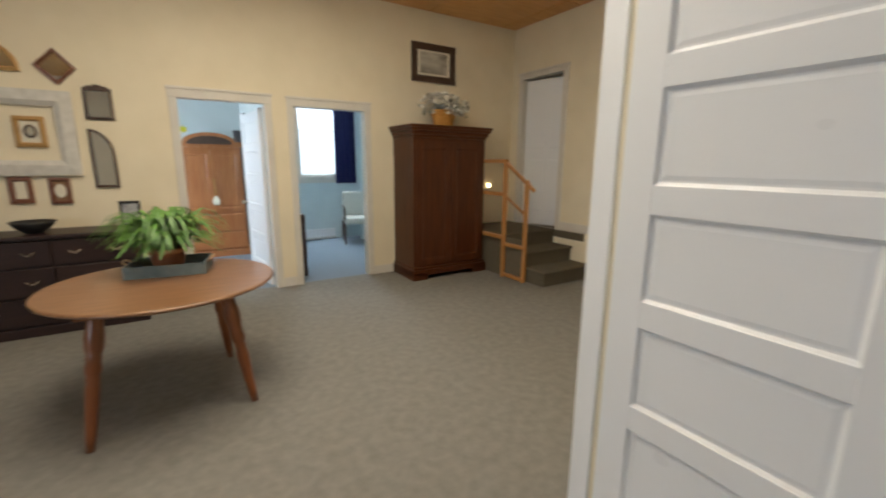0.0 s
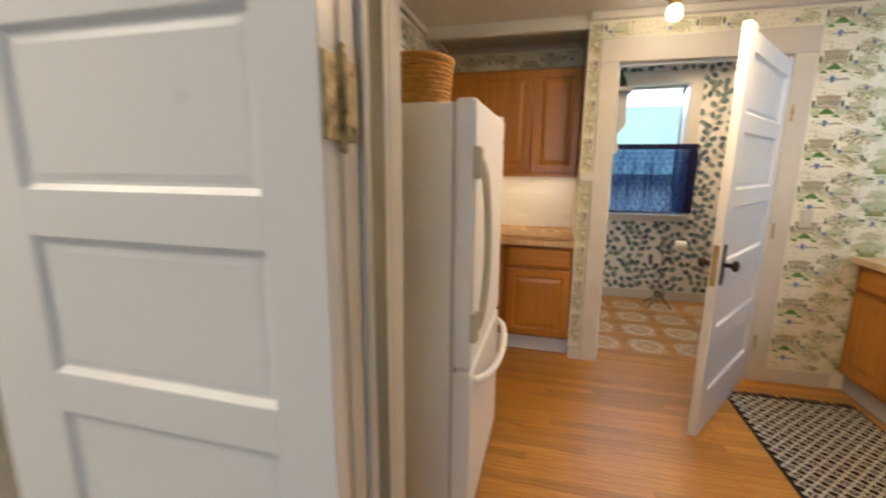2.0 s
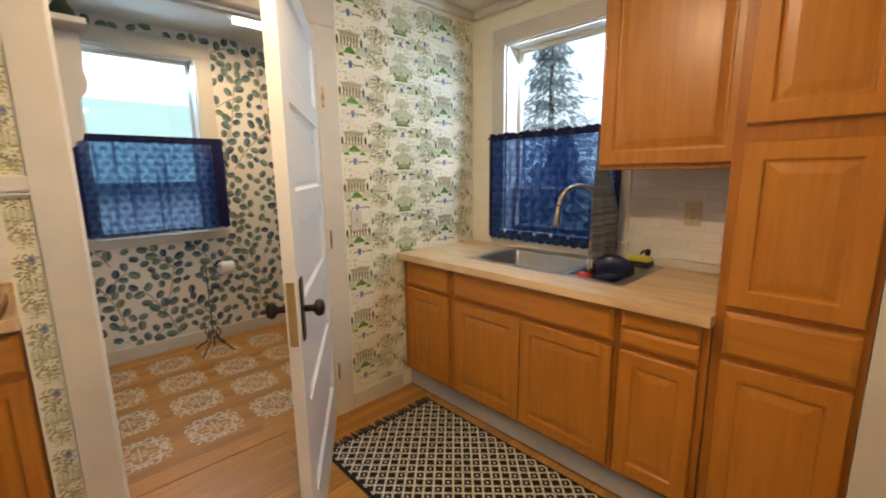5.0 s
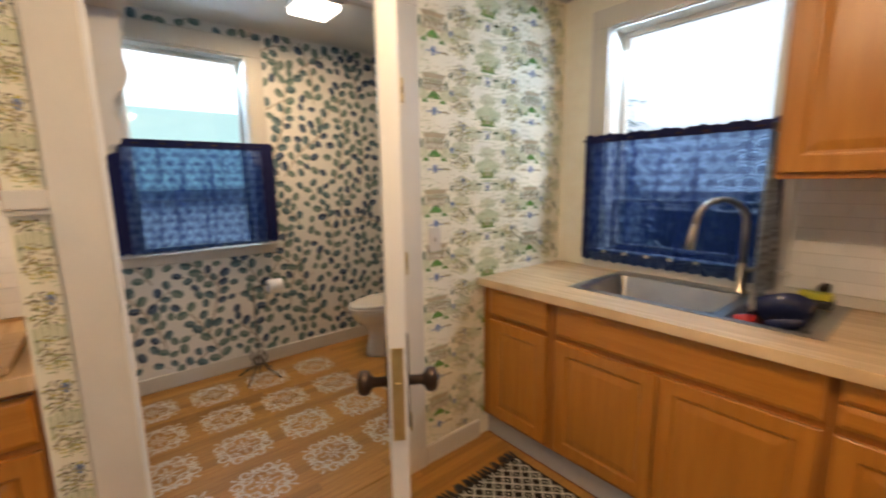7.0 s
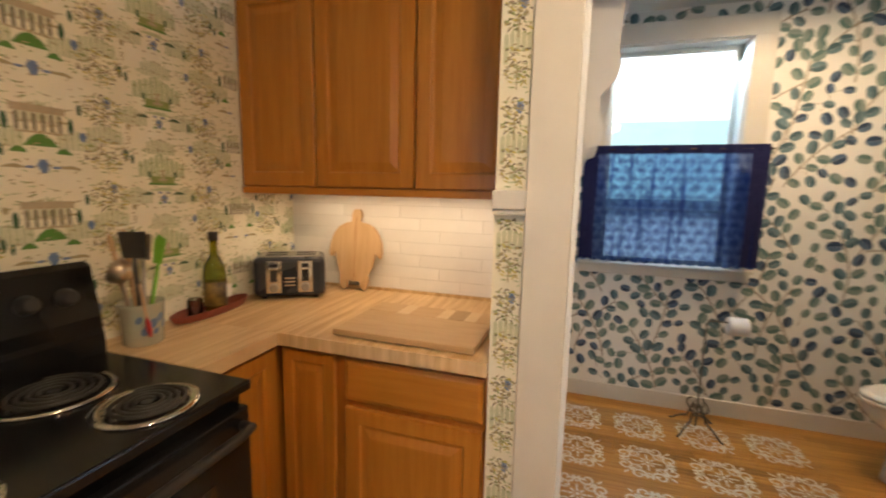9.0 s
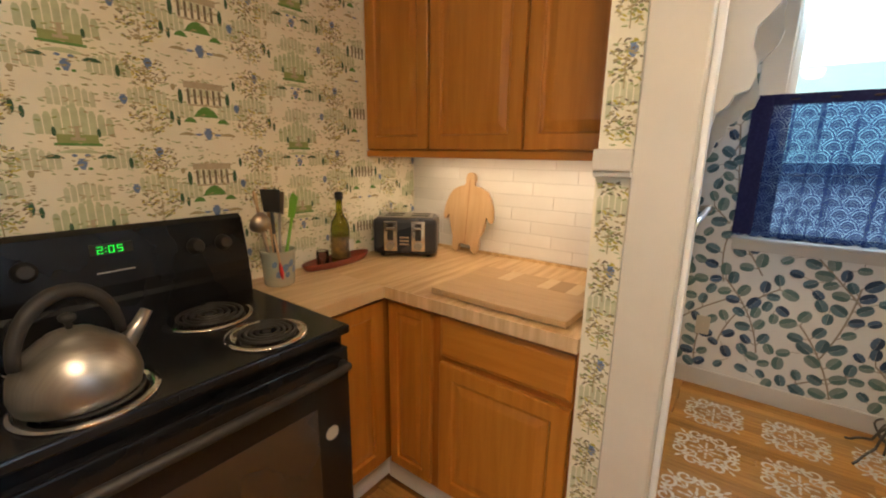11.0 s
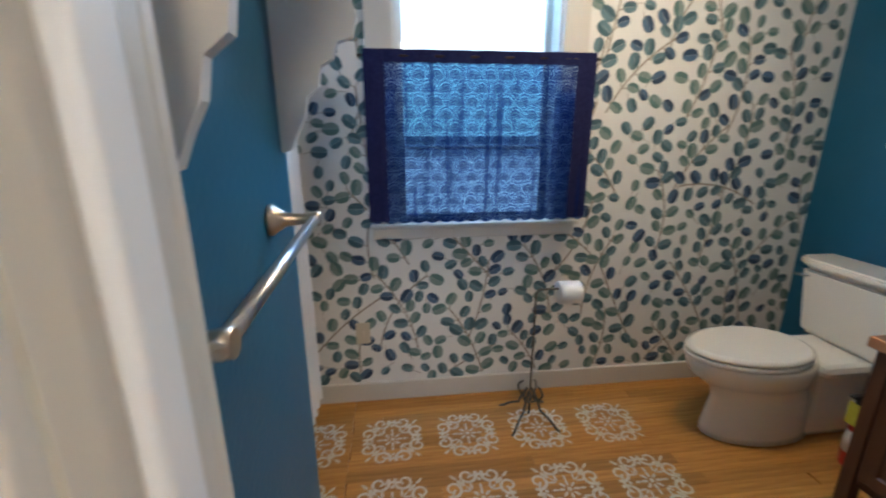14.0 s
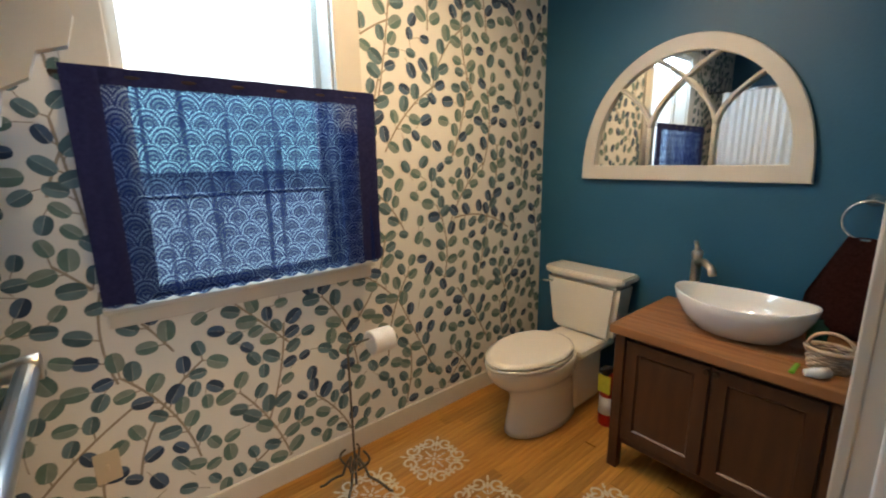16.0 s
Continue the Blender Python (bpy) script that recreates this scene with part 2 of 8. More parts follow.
def part(name, bm, mat, parent, label="", m=None, world=True):
    if name == "slab":
        bmesh.ops.remove_doubles(bm, verts=bm.verts, dist=1e-4)
    ob = new(name, mesh_of(name, bm, mat, m))
    top = parent
    while top.parent:
        top = top.parent
    ob.parent = parent
    if world and parent is top and top.type == "EMPTY":
        ob.matrix_parent_inverse = top.matrix_world.inverted()
    return tagged(ob, label)


def solid(name, bm, mat, label="", category="", group="", kind="", m=None):
    return tagged(new(name, mesh_of(name, bm, mat, m)), label, category, group, kind)


# turns local (x right, y back, z up) so that the front looks along the named way
def facing(way, x, y, z):
    return pose(x, y, z, 0, 0, {"-y": 0, "+y": 180, "-x": -90, "+x": 90}[way])


# ---- the large structure ----
def wall(name, axis, a0, a1, b0, b1, z0, z1, mats, holes=(), label=""):
    """A wall across axis from a0 to a1 thick, running from b0 to b1; holes are (b0, b1, z0, z1). mats: low face, high face, edges."""
    bm = bmesh.new()
    bs = sorted({b0, b1, *[v for h in holes for v in h[:2]]})
    zs = sorted({z0, z1, *[v for h in holes for v in h[2:]]})
    for p, q in zip(bs, bs[1:]):
        for r, s in zip(zs, zs[1:]):
            if any(h[0] <= p and q <= h[1] and h[2] <= r and s <= h[3] for h in holes):
                continue
            if axis == "x":
                box(bm, a0, p, r, a1, q, s)
            else:
                box(bm, p, a0, r, q, a1, s)
    bmesh.ops.remove_doubles(bm, verts=bm.verts, dist=1e-5)
    seen = {}
    for f in bm.faces:
        seen.setdefault(tuple(round(c, 4) for c in f.calc_center_median()), []).append(f)
    bmesh.ops.delete(bm, geom=[f for fs in seen.values() if len(fs) > 1 for f in fs], context="FACES")
    bmesh.ops.recalc_face_normals(bm, faces=bm.faces)
    k = 0 if axis == "x" else 1
    for f in bm.faces:
        f.material_index = 0 if f.normal[k] < -0.5 else 1 if f.normal[k] > 0.5 else 2
    return solid(name, bm, list(mats), label, "wall", kind="structure")


KC, BC, HC = 2.45, 2.50, 3.35
wall("wall_hall_kitchen", "x", 2.53, 2.63, -2.0, 2.35, 0, HC, (HALL_WALL, PAPER, TRIM), [(0.48, 1.47, 0, 2.17)], "cream painted wall with a white cased doorway")
wall("wall_kitchen_north", "y", 2.15, 2.35, 2.63, 5.92, 0, HC, (PAPER, HALL_WALL, PAPER), (), "wall papered with a cream villa and garden print")
wall("wall_fridge_jog", "y", 1.655, 2.15, 3.00, 3.288, 0, KC, (PAPER, PAPER, PAPER), (), "papered wall beside the refrigerator")
wall("wall_entry_nook", "y", 1.63, 2.15, 2.63, 2.92, 0, KC, (PAPER, PAPER, PAPER), (), "papered nook wall between two door frames")
wall("wall_kitchen_west", "x", 2.92, 3.00, -1.42, 2.15, 0, KC, (TRIM, PAPER, TRIM), [(-0.76, 1.535, 0, 2.17)], "papered wall with a wide cased opening")
wall("wall_kitchen_south", "y", -1.57, -1.42, 2.63, 5.10, 0, KC + 0.2, (TRIM, PAPER, TRIM), [(4.06, 4.81, 1.02, 2.20)], "papered kitchen wall with a window over the sink")
wall("wall_kitchen_east", "x", 5.10, 5.22, -1.57, 0.97, 0, BC + 0.2, (PAPER, BLUE, TRIM), [(-0.225, 0.765, 0, 2.137)], "papered wall with a white cased bathroom doorway")
wall("wall_bath_north", "y", 0.86, 0.968, 5.22, 5.92, 0, BC + 0.2, (BLUE, PAPER, BLUE), (), "deep blue painted partition wall")
wall("wall_alcove_back", "x", 5.78, 5.92, 0.968, 2.15, 0, BC + 0.2, (PAPER, BLUE, PAPER), (), "plain wall behind the counter alcove")
wall("wall_bath_east", "x", 6.91, 7.05, -1.57, 1.75, 0, BC + 0.2, (LEAF_PAPER, TRIM, TRIM), [(-0.14, 0.61, 0.955, 2.31)], "wall papered with blue-green leaves on white")
wall("wall_bath_south", "y", -1.69, -1.57, 5.10, 7.05, 0, BC + 0.2, (TRIM, BLUE, BLUE), (), "deep blue painted bathroom wall")
wall("wall_bath_far", "y", 1.75, 1.85, 5.92, 7.05, 0, BC + 0.2, (BLUE, TRIM, BLUE), (), "deep blue painted wall of the bathing corner")
wall("wall_hall_north", "y", 6.40, 6.52, -3.0, 5.77, 0, HC, (HALL_WALL, PALE_BLUE, TRIM), [(1.33, 2.13, 0, 2.07), (2.44, 3.28, 0, 2.065)], "high cream painted wall with two white cased doorways")
wall("wall_hall_east", "x", 5.65, 5.77, 2.35, 6.40, 0, HC, (HALL_WALL, TRIM, TRIM), [(5.40, 6.16, 0.56, 2.64)], "high cream painted wall with a raised doorway")
wall("wall_hall_west", "x", -3.12, -3.0, -2.0, 6.52, 0, HC, (HALL_WALL, HALL_WALL, HALL_WALL), [(0.2, 1.9, 0.9, 2.5)], "plain cream painted wall")
wall("wall_hall_south", "y", -2.12, -2.0, -3.12, 2.63, 0, HC, (HALL_WALL, HALL_WALL, HALL_WALL), (), "plain cream painted wall")
wall("wall_bedroom_north", "y", 9.3, 9.42, -0.1, 5.77, 0, 2.7, (PALE_BLUE, TRIM, TRIM), [(3.16, 3.95, 1.20, 2.50)], "pale blue bedroom wall with a sash window")
wall("wall_bedroom_divider", "x", 2.24, 2.34, 6.52, 9.3, 0, 2.7, (PALE_BLUE, PALE_BLUE, TRIM), (), "pale blue wall between two rooms")
wall("wall_bedroom_east", "x", 5.0, 5.1, 6.52, 9.3, 0, 2.7, (PALE_BLUE, TRIM, TRIM), (), "pale blue bedroom wall")
wall("wall_side_room_west", "x", -0.1, 0.0, 6.52, 9.3, 0, 2.7, (TRIM, PALE_BLUE, TRIM), [(7.5, 8.5, 0.9, 2.3)], "pale blue wall of the side room")

solid("floor_hall", boxes((-3.1, -2.1, -0.1, 2.56, 6.45, 0), (2.56, 2.3, -0.1, 5.77, 6.45, 0)), CARPET, "taupe loop carpet floor", "floor", kind="structure")
solid("floor_bedrooms", boxes((-0.1, 6.45, -0.1, 5.77, 9.42, 0.0)), CARPET_BLUE, "blue-grey bedroom carpet", "floor", kind="structure")
floor_kitchen = solid("floor_kitchen", boxes((2.56, -1.57, -0.1, 5.16, 2.15, -0.012), (5.16, 0.97, -0.1, 5.78, 2.15, -0.012)), JOINT, "honey oak strip floor", "floor", kind="structure")
floor_bath = solid("floor_bath", boxes((5.16, -1.57, -0.1, 6.91, 0.86, -0.012), (5.92, 0.86, -0.1, 6.91, 1.75, -0.012)), JOINT, "honey oak floor with white stencilled medallions", "floor", kind="structure")
solid("ceiling_kitchen", boxes((2.63, -1.42, KC, 5.10, 2.15, KC + 0.08), (5.10, 0.97, KC, 5.78, 2.15, KC + 0.08)), CEIL, "off-white painted kitchen ceiling", "ceiling", kind="structure")
solid("ceiling_bath", boxes((5.22, -1.57, BC, 6.91, 0.86, BC + 0.08), (5.92, 0.86, BC, 6.91, 1.75, BC + 0.08)), CEIL, "off-white painted bathroom ceiling", "ceiling", kind="structure")
solid("ceiling_bedrooms", boxes((-0.1, 6.52, 2.7, 5.77, 9.42, 2.78)), CEIL, "plain bedroom ceiling", "ceiling", kind="structure")


def hall_ceiling():
    bm = boxes((-3.12, -2.12, HC + 0.02, 2.63, 6.52, HC + 0.1), (2.63, 2.35, HC + 0.02, 5.77, 6.52, HC + 0.1))
    x = -3.0
    while x < 5.65:
        y = 6.40
        while y > -2.0:
            if not (x > 2.5 and y < 3.0):
                box(bm, x + 0.006, y - 1.194, HC, min(x + 1.2, 5.65) - 0.006, y - 0.006, HC + 0.02)
            y -= 1.2
        x += 1.2
    solid("ceiling_hall", bm, PLY, "varnished plywood panel ceiling", "ceiling", kind="structure")


hall_ceiling()


# ---- trim, doors and windows ----
def strip(name, rows, mat=None, label="white painted wooden casing", cat="trim", bevel=0.004):
    if len(rows) == 1:
        return solid(name, boxes(*rows, bevel=bevel), mat or TRIM, label, cat, kind="structure")
    t = thing(name, label, cat, rows[0][:3], kind="structure")
    for r in rows:
        part("board", boxes(r, bevel=bevel), mat or TRIM, t)
    return t


def panel_door(name, label, width, height, at, turn, hinge_top=True, side=1):
    """A five-panel door; local x runs from the hinge to the latch, y through the leaf."""
    d = thing(name, label, "door", at, turn, kind="structure")
    th, st, bot = 0.04, 0.112, 0.283 if height > 2.14 else 0.245
    pitch, rail = 0.3715 if height > 2.14 else (height - bot - 0.115 + 0.09) / 5, 0.09
    zs = [bot + pitch * i for i in range(5)]
    for x in (0, width - st):
        part("stile", boxes((x, 0, 0.008, x + st, th, height), bevel=0.002), WHITE, d, world=False)
    part("rail", boxes((st, 0, 0.008, width - st, th, bot), bevel=0.002), WHITE, d, world=False)
    for z in zs:
        top = z + pitch - rail if z != zs[-1] else height - min(0.115, height - (bot + 5 * pitch - rail))
        part("rail", boxes((st, 0, top, width - st, th, min(z + pitch, height)), bevel=0.002), WHITE, d, world=False)
    for z in zs:
        h = (pitch - rail) if z != zs[-1] else height - min(0.115, height - (bot + 5 * pitch - rail)) - z
        p = bmesh.new()
        for s, y in ((1, 0), (-1, th)):
            m = Matrix.Translation((st, y, z)) if s == 1 else Matrix.Translation((width - st, y, z)) @ pose(0, 0, 0, 0, 0, 180)
            rings_plate(p, width - 2 * st, h, [(0, 0.019), (0, 0.004), (0.010, 0.013), (0.016, 0.013), (0.03, 0.010)], m)
        part("panel", p, WHITE, d, world=False)
    return d


def knob_set(d, width, z, mat, label, th=0.04):
    for s in (-1, 1):
        y = 0 if s < 0 else th
        pl = bmesh.new()
        outline = [(-0.026, -0.09), (-0.02, -0.105), (0.02, -0.105), (0.026, -0.09), (0.026, 0.09), (0.02, 0.105), (-0.02, 0.105), (-0.026, 0.09)]
        prism(pl, outline, 0.005, Matrix.Translation((width - 0.065, y - (0.005 if s < 0 else 0), z)))
        plate = part("knob_plate", pl, mat, d, label, world=False)
        k = bmesh.new()
        lathe(k, [(0.012, 0.0), (0.011, 0.03), (0.014, 0.038), (0.026, 0.045), (0.029, 0.055), (0.026, 0.066), (0.012, 0.072)], n=16, m=pose(width - 0.065, y, z, 90 if s < 0 else -90))
        part("knob", k, mat, plate, world=False)
    e = bmesh.new()
    box(e, width - 0.001, th / 2 - 0.013, z - 0.105, width + 0.003, th / 2 + 0.013, z + 0.105, 0.001)
    box(e, width + 0.002, th / 2 - 0.006, z - 0.03, width + 0.009, th / 2 + 0.006, z + 0.03, 0.001)
    part("latch_plate", e, BRASS, d, "worn brass latch plate", world=False)


def folded_hinge(d, z, mat, label):
    """Both leaves lie open on the door edge and on the jamb, with the pin between them."""
    b = bmesh.new()
    lathe(b, [(0.003, -0.082), (0.008, -0.076), (0.004, -0.070), (0.0095, -0.064), (0.0095, -0.022), (0.0085, -0.021), (0.0095, -0.020), (0.0095, 0.020), (0.0085, 0.021), (0.0095, 0.022), (0.0095, 0.064), (0.004, 0.070), (0.008, 0.076), (0.003, 0.082)], (-0.008, -0.012, z), n=12)
    for y0, y1 in ((-0.003, 0.037), (-0.062, -0.021)):
        box(b, -0.0075, y0, z - 0.062, -0.0005, y1, z + 0.062, 0.001)
        for k in (-0.043, -0.014, 0.014, 0.043):
            lathe(b, [(0.005, 0), (0.004, 0.002)], n=8, m=pose(-0.0075, (y0 + y1) / 2 + (0.008 if abs(k) < 0.02 else -0.008), z + k, 0, -90))
    part("hinge", b, mat, d, label, world=False)


def hinge(d, z, y, mat, label):
    b = bmesh.new()
    lathe(b, [(0.004, -0.062), (0.009, -0.056), (0.009, -0.05), (0.0078, -0.048), (0.0078, 0.048), (0.009, 0.05), (0.009, 0.056), (0.004, 0.062)], (-0.004, y, z), n=12)
    box(b, -0.003, y - 0.038, z - 0.050, 0.001, y - 0.002, z + 0.050, 0.001)
    box(b, -0.012, y - 0.004, z - 0.050, -0.006, y + 0.030, z + 0.050, 0.001)
    for k in (-0.032, -0.011, 0.011, 0.032):
        lathe(b, [(0.004, 0), (0.003, 0.002)], n=8, m=pose(-0.003, y - 0.02 + (0.006 if abs(k) < 0.02 else -0.004), z + k, 0, -90))
    part("hinge", b, mat, d, label, world=False)


OLD_BRASS = material("paint_flecked_brass", (0.16, 0.10, 0.03), 0.45, metal=0.5, colour2=(0.54, 0.43, 0.20), scale=45, detail=3, bump=0.3, bump_scale=120)
# the kitchen door, folded back flat against the wall of the hall
hall_door = panel_door("door_hall", "white glossy five-panel wooden door folded open", 0.747, 2.155, (2.488, 1.468, 0), 90)
hall_door.matrix_world = Matrix.Translation((2.528, 1.468, 0)) @ pose(0, 0, 0, 0, 0, 90)
for hz in (0.30, 1.545):
    folded_hinge(hall_door, hz, OLD_BRASS, "paint-flecked aged brass butt hinge")
# the bathroom door, half open into the kitchen
bath_door = panel_door("door_bath", "white five-panel wooden door standing half open", 1.0, 2.105, (5.109, -0.193, 0), 147.0)
knob_set(bath_door, 1.0, 0.965, BRONZE, "dark bronze door plate and knob")
for hz in (0.28, 1.05, 1.79):
    hinge(bath_door, hz, 0.044, OLD_BRASS, "paint-flecked brass butt hinge")


part("slide_latch", boxes((0.908, -0.004, 1.345, 0.926, 0.0, 1.41), (0.913, -0.010, 1.35, 0.921, -0.004, 1.405), bevel=0.002), WHITE, bath_door, "small painted slide latch", world=False)


def casing(name, axis, face, b0, b1, top, way, w=0.12, th=0.02, z0=0.0, mat=None, head=0.15, cap=True):
    """Flat boards round an opening, standing th proud of the face towards way."""
    f0, f1 = sorted((face, face + way * th))
    g0, g1 = sorted((face, face + way * (th + 0.012)))
    rows = [(f0, b0 - w, z0, f1, b0, top), (f0, b1, z0, f1, b1 + w, top), (f0, b0 - w - 0.004, top, f1, b1 + w + 0.004, top + head)]
    if cap:
        rows.append((g0, b0 - w - 0.012, top + head, g1, b1 + w + 0.012, top + head + 0.025))
    if axis == "y":
        rows = [(r[1], r[0], r[2], r[4], r[3], r[5]) for r in rows]
    return strip(name, rows, mat)


casing("casing_bath_door", "x", 5.10, -0.225, 0.765, 2.137, -1, 0.12, cap=False)
casing("casing_bath_door_inner", "x", 5.22, -0.225, 0.765, 2.137, 1, 0.085, cap=False, head=0.10)
strip("jamb_stop_bath_door", [(5.14, 0.750, 0, 5.175, 0.765, 2.137), (5.155, -0.225, 0, 5.19, -0.21, 2.137), (5.14, -0.21, 2.122, 5.175, 0.75, 2.137)], WHITE)
casing("casing_hall_door", "x", 2.53, 0.48, 1.47, 2.17, -1, 0.10, th=0.012, cap=False)
strip("casing_entry_nook", [(2.885, 1.535, 0, 2.92, 1.622, 2.17)])
strip("jamb_hall_door", [(2.545, 1.467, 0, 2.632, 1.4715, 2.165), (2.606, 1.455, 0, 2.632, 1.467, 2.165)])
strip("corner_post_hall", [(2.516, 2.262, 0, 2.53, 2.352, 2.9)], WHITE)
casing("casing_side_room", "y", 6.40, 1.33, 2.13, 2.07, -1, 0.075, head=0.08)
casing("casing_bedroom", "y", 6.40, 2.44, 3.28, 2.065, -1, 0.075, head=0.08)
casing("casing_landing_door", "x", 5.65, 5.40, 6.16, 2.64, -1, 0.08, z0=0.56, head=0.06)
strip("nook_rail", [(2.64, 1.605, 1.115, 2.885, 1.63, 1.145)])
solid("nook_wainscot", boxes((2.632, 1.622, 0.0, 2.884, 1.6295, 1.115)), BLUE, "deep blue painted lower wall", "wall", kind="structure")
strip("baseboard_hall_north", [(3.355, 6.385, 0, 5.65, 6.40, 0.11), (-3.0, 6.385, 0, 1.25, 6.40, 0.11), (2.212, 6.385, 0, 2.36, 6.40, 0.11)], TRIM, "cream painted baseboard", "baseboard")
strip("baseboard_landing", [(5.635, 3.0, 0.57, 5.65, 5.32, 0.68)], TRIM, "cream painted baseboard", "baseboard")
strip("baseboard_kitchen_east", [(5.085, -0.72, 0, 5.10, -0.348, 0.10)], TRIM, "cream painted baseboard", "baseboard")
strip("baseboard_stub", [(5.08, 0.888, 0, 5.10, 0.968, 0.10)], TRIM, "cream painted baseboard", "baseboard")
strip("baseboard_bath_east", [(6.893, -1.57, 0, 6.91, 1.75, 0.105)], TRIM, "white painted baseboard", "baseboard")
strip("baseboard_bath_south", [(5.22, -1.57, 0, 6.893, -1.555, 0.105)], TRIM, "white painted baseboard", "baseboard")
strip("crown_kitchen", [(5.05, -1.42, KC - 0.05, 5.10, 0.97, KC), (3.0, -1.42, KC - 0.05, 5.05, -1.37, KC), (3.288, 2.11, KC - 0.04, 5.78, 2.15, KC), (5.74, 0.97, KC - 0.04, 5.78, 2.11, KC), (3.0, 1.615, KC - 0.04, 3.288, 1.655, KC)], TRIM, "cream painted crown moulding", "trim", 0.012)
# the ceiling drops a little over the counter alcove
strip("alcove_header", [(5.10, 0.972, KC - 0.09, 5.16, 2.11, KC - 0.002)], CEIL, "painted ceiling beam", "trim")
strip("stub_rail", [(5.065, 0.882, 1.355, 5.10, 0.972, 1.405), (5.075, 0.882, 1.34, 5.10, 0.972, 1.355)], TRIM, "white painted chair rail end", "trim")


def window(name, label, axis, face, back, b0, b1, z0, z1, way, meet, case=0.11, sill=True, sash_mat=None, apron=0.11):
    """A sash window in an opening: casing on the room's side, frame, two sashes and panes. way: towards the room."""
    w = thing(name, label, "window", kind="structure")
    sm = sash_mat or TRIM

    def rows(rs):
        return [r if axis == "x" else (r[1], r[0], r[2], r[4], r[3], r[5]) for r in rs]

    f1 = face + way * 0.02
    c = [(face, b0 - case, z0 - 0.02, f1, b0, z1), (face, b1, z0 - 0.02, f1, b1 + case, z1), (face, b0 - case, z1, f1, b1 + case, z1 + case)]
    if sill:
        c += [(face, b0 - case, z0 - 0.02 - apron, f1, b1 + case, z0 - 0.02)]
    for r in rows(c):
        part("casing_board", boxes(r, bevel=0.004), TRIM, w)
    if sill:
        part("window_sill", boxes(*rows([(back + way * 0.03, b0 + 0.002, z0 - 0.03, face, b1 - 0.002, z0), (face, b0 - case - 0.01, z0 - 0.02, face + way * 0.045, b1 + case + 0.01, z0)]), bevel=0.004), TRIM, w)
    g = back + way * 0.045
    fr = 0.016
    part("window_frame", boxes(*rows([(back, b0, z0, face, b0 + 0.012, z1), (back, b1 - 0.012, z0, face, b1, z1), (back, b0, z1 - 0.012, face, b1, z1)])), sm, w)
    for k, (p, q, off) in enumerate(((z0, meet + 0.008, 0.0), (meet - 0.008, z1 - 0.012, -0.035))):
        y0, y1 = g + way * off, g + way * (off + 0.032)
        a0, a1 = b0 + 0.013, b1 - 0.013
        lo, hi = (fr + 0.012, 0.016) if k == 0 else (0.016, fr + 0.01)
        s = part("sash", boxes(*rows([(y0, a0, p, y1, a0 + fr + 0.012, q), (y0, a1 - fr - 0.012, p, y1, a1, q), (y0, a0 + fr + 0.012, p, y1, a1 - fr - 0.012, p + lo), (y0, a0 + fr + 0.012, q - hi, y1, a1 - fr - 0.012, q)]), bevel=0.003), sm, w)
        ym = (y0 + y1) / 2
        pane = part("pane", boxes(*rows([(ym - 0.002, a0 + 0.024, p + 0.010, ym + 0.002, a1 - 0.024, q - 0.010)])), PANE, s, world=False)
        pane.visible_shadow = False
    return w


window("window_kitchen", "white painted sash window over the sink", "y", -1.42, -1.57, 4.06, 4.81, 1.02, 2.20, 1, 1.29, case=0.10)
window("window_bath", "white painted sash window with cream casing", "x", 6.91, 7.05, -0.14, 0.61, 0.955, 2.31, -1, 1.30, case=0.12, apron=0.055)
window("window_bedroom", "white sash window bright with daylight", "y", 9.3, 9.42, 3.16, 3.95, 1.20, 2.50, -1, 2.02, case=0.09)
# Unseen window, assumed as the source of the hall's cool daylight.
window("assumed_hall_window", "unseen wide sash window assumed behind the walker", "x", -3.0, -3.12, 0.2, 1.9, 0.9, 2.5, 1, 1.7)
# This window is out of view, added as a source for the side room.
window("added_side_window", "unseen sash window added to light the side room", "x", 0.0, -0.1, 7.5, 8.5, 0.9, 2.3, 1, 1.6, case=0.09)


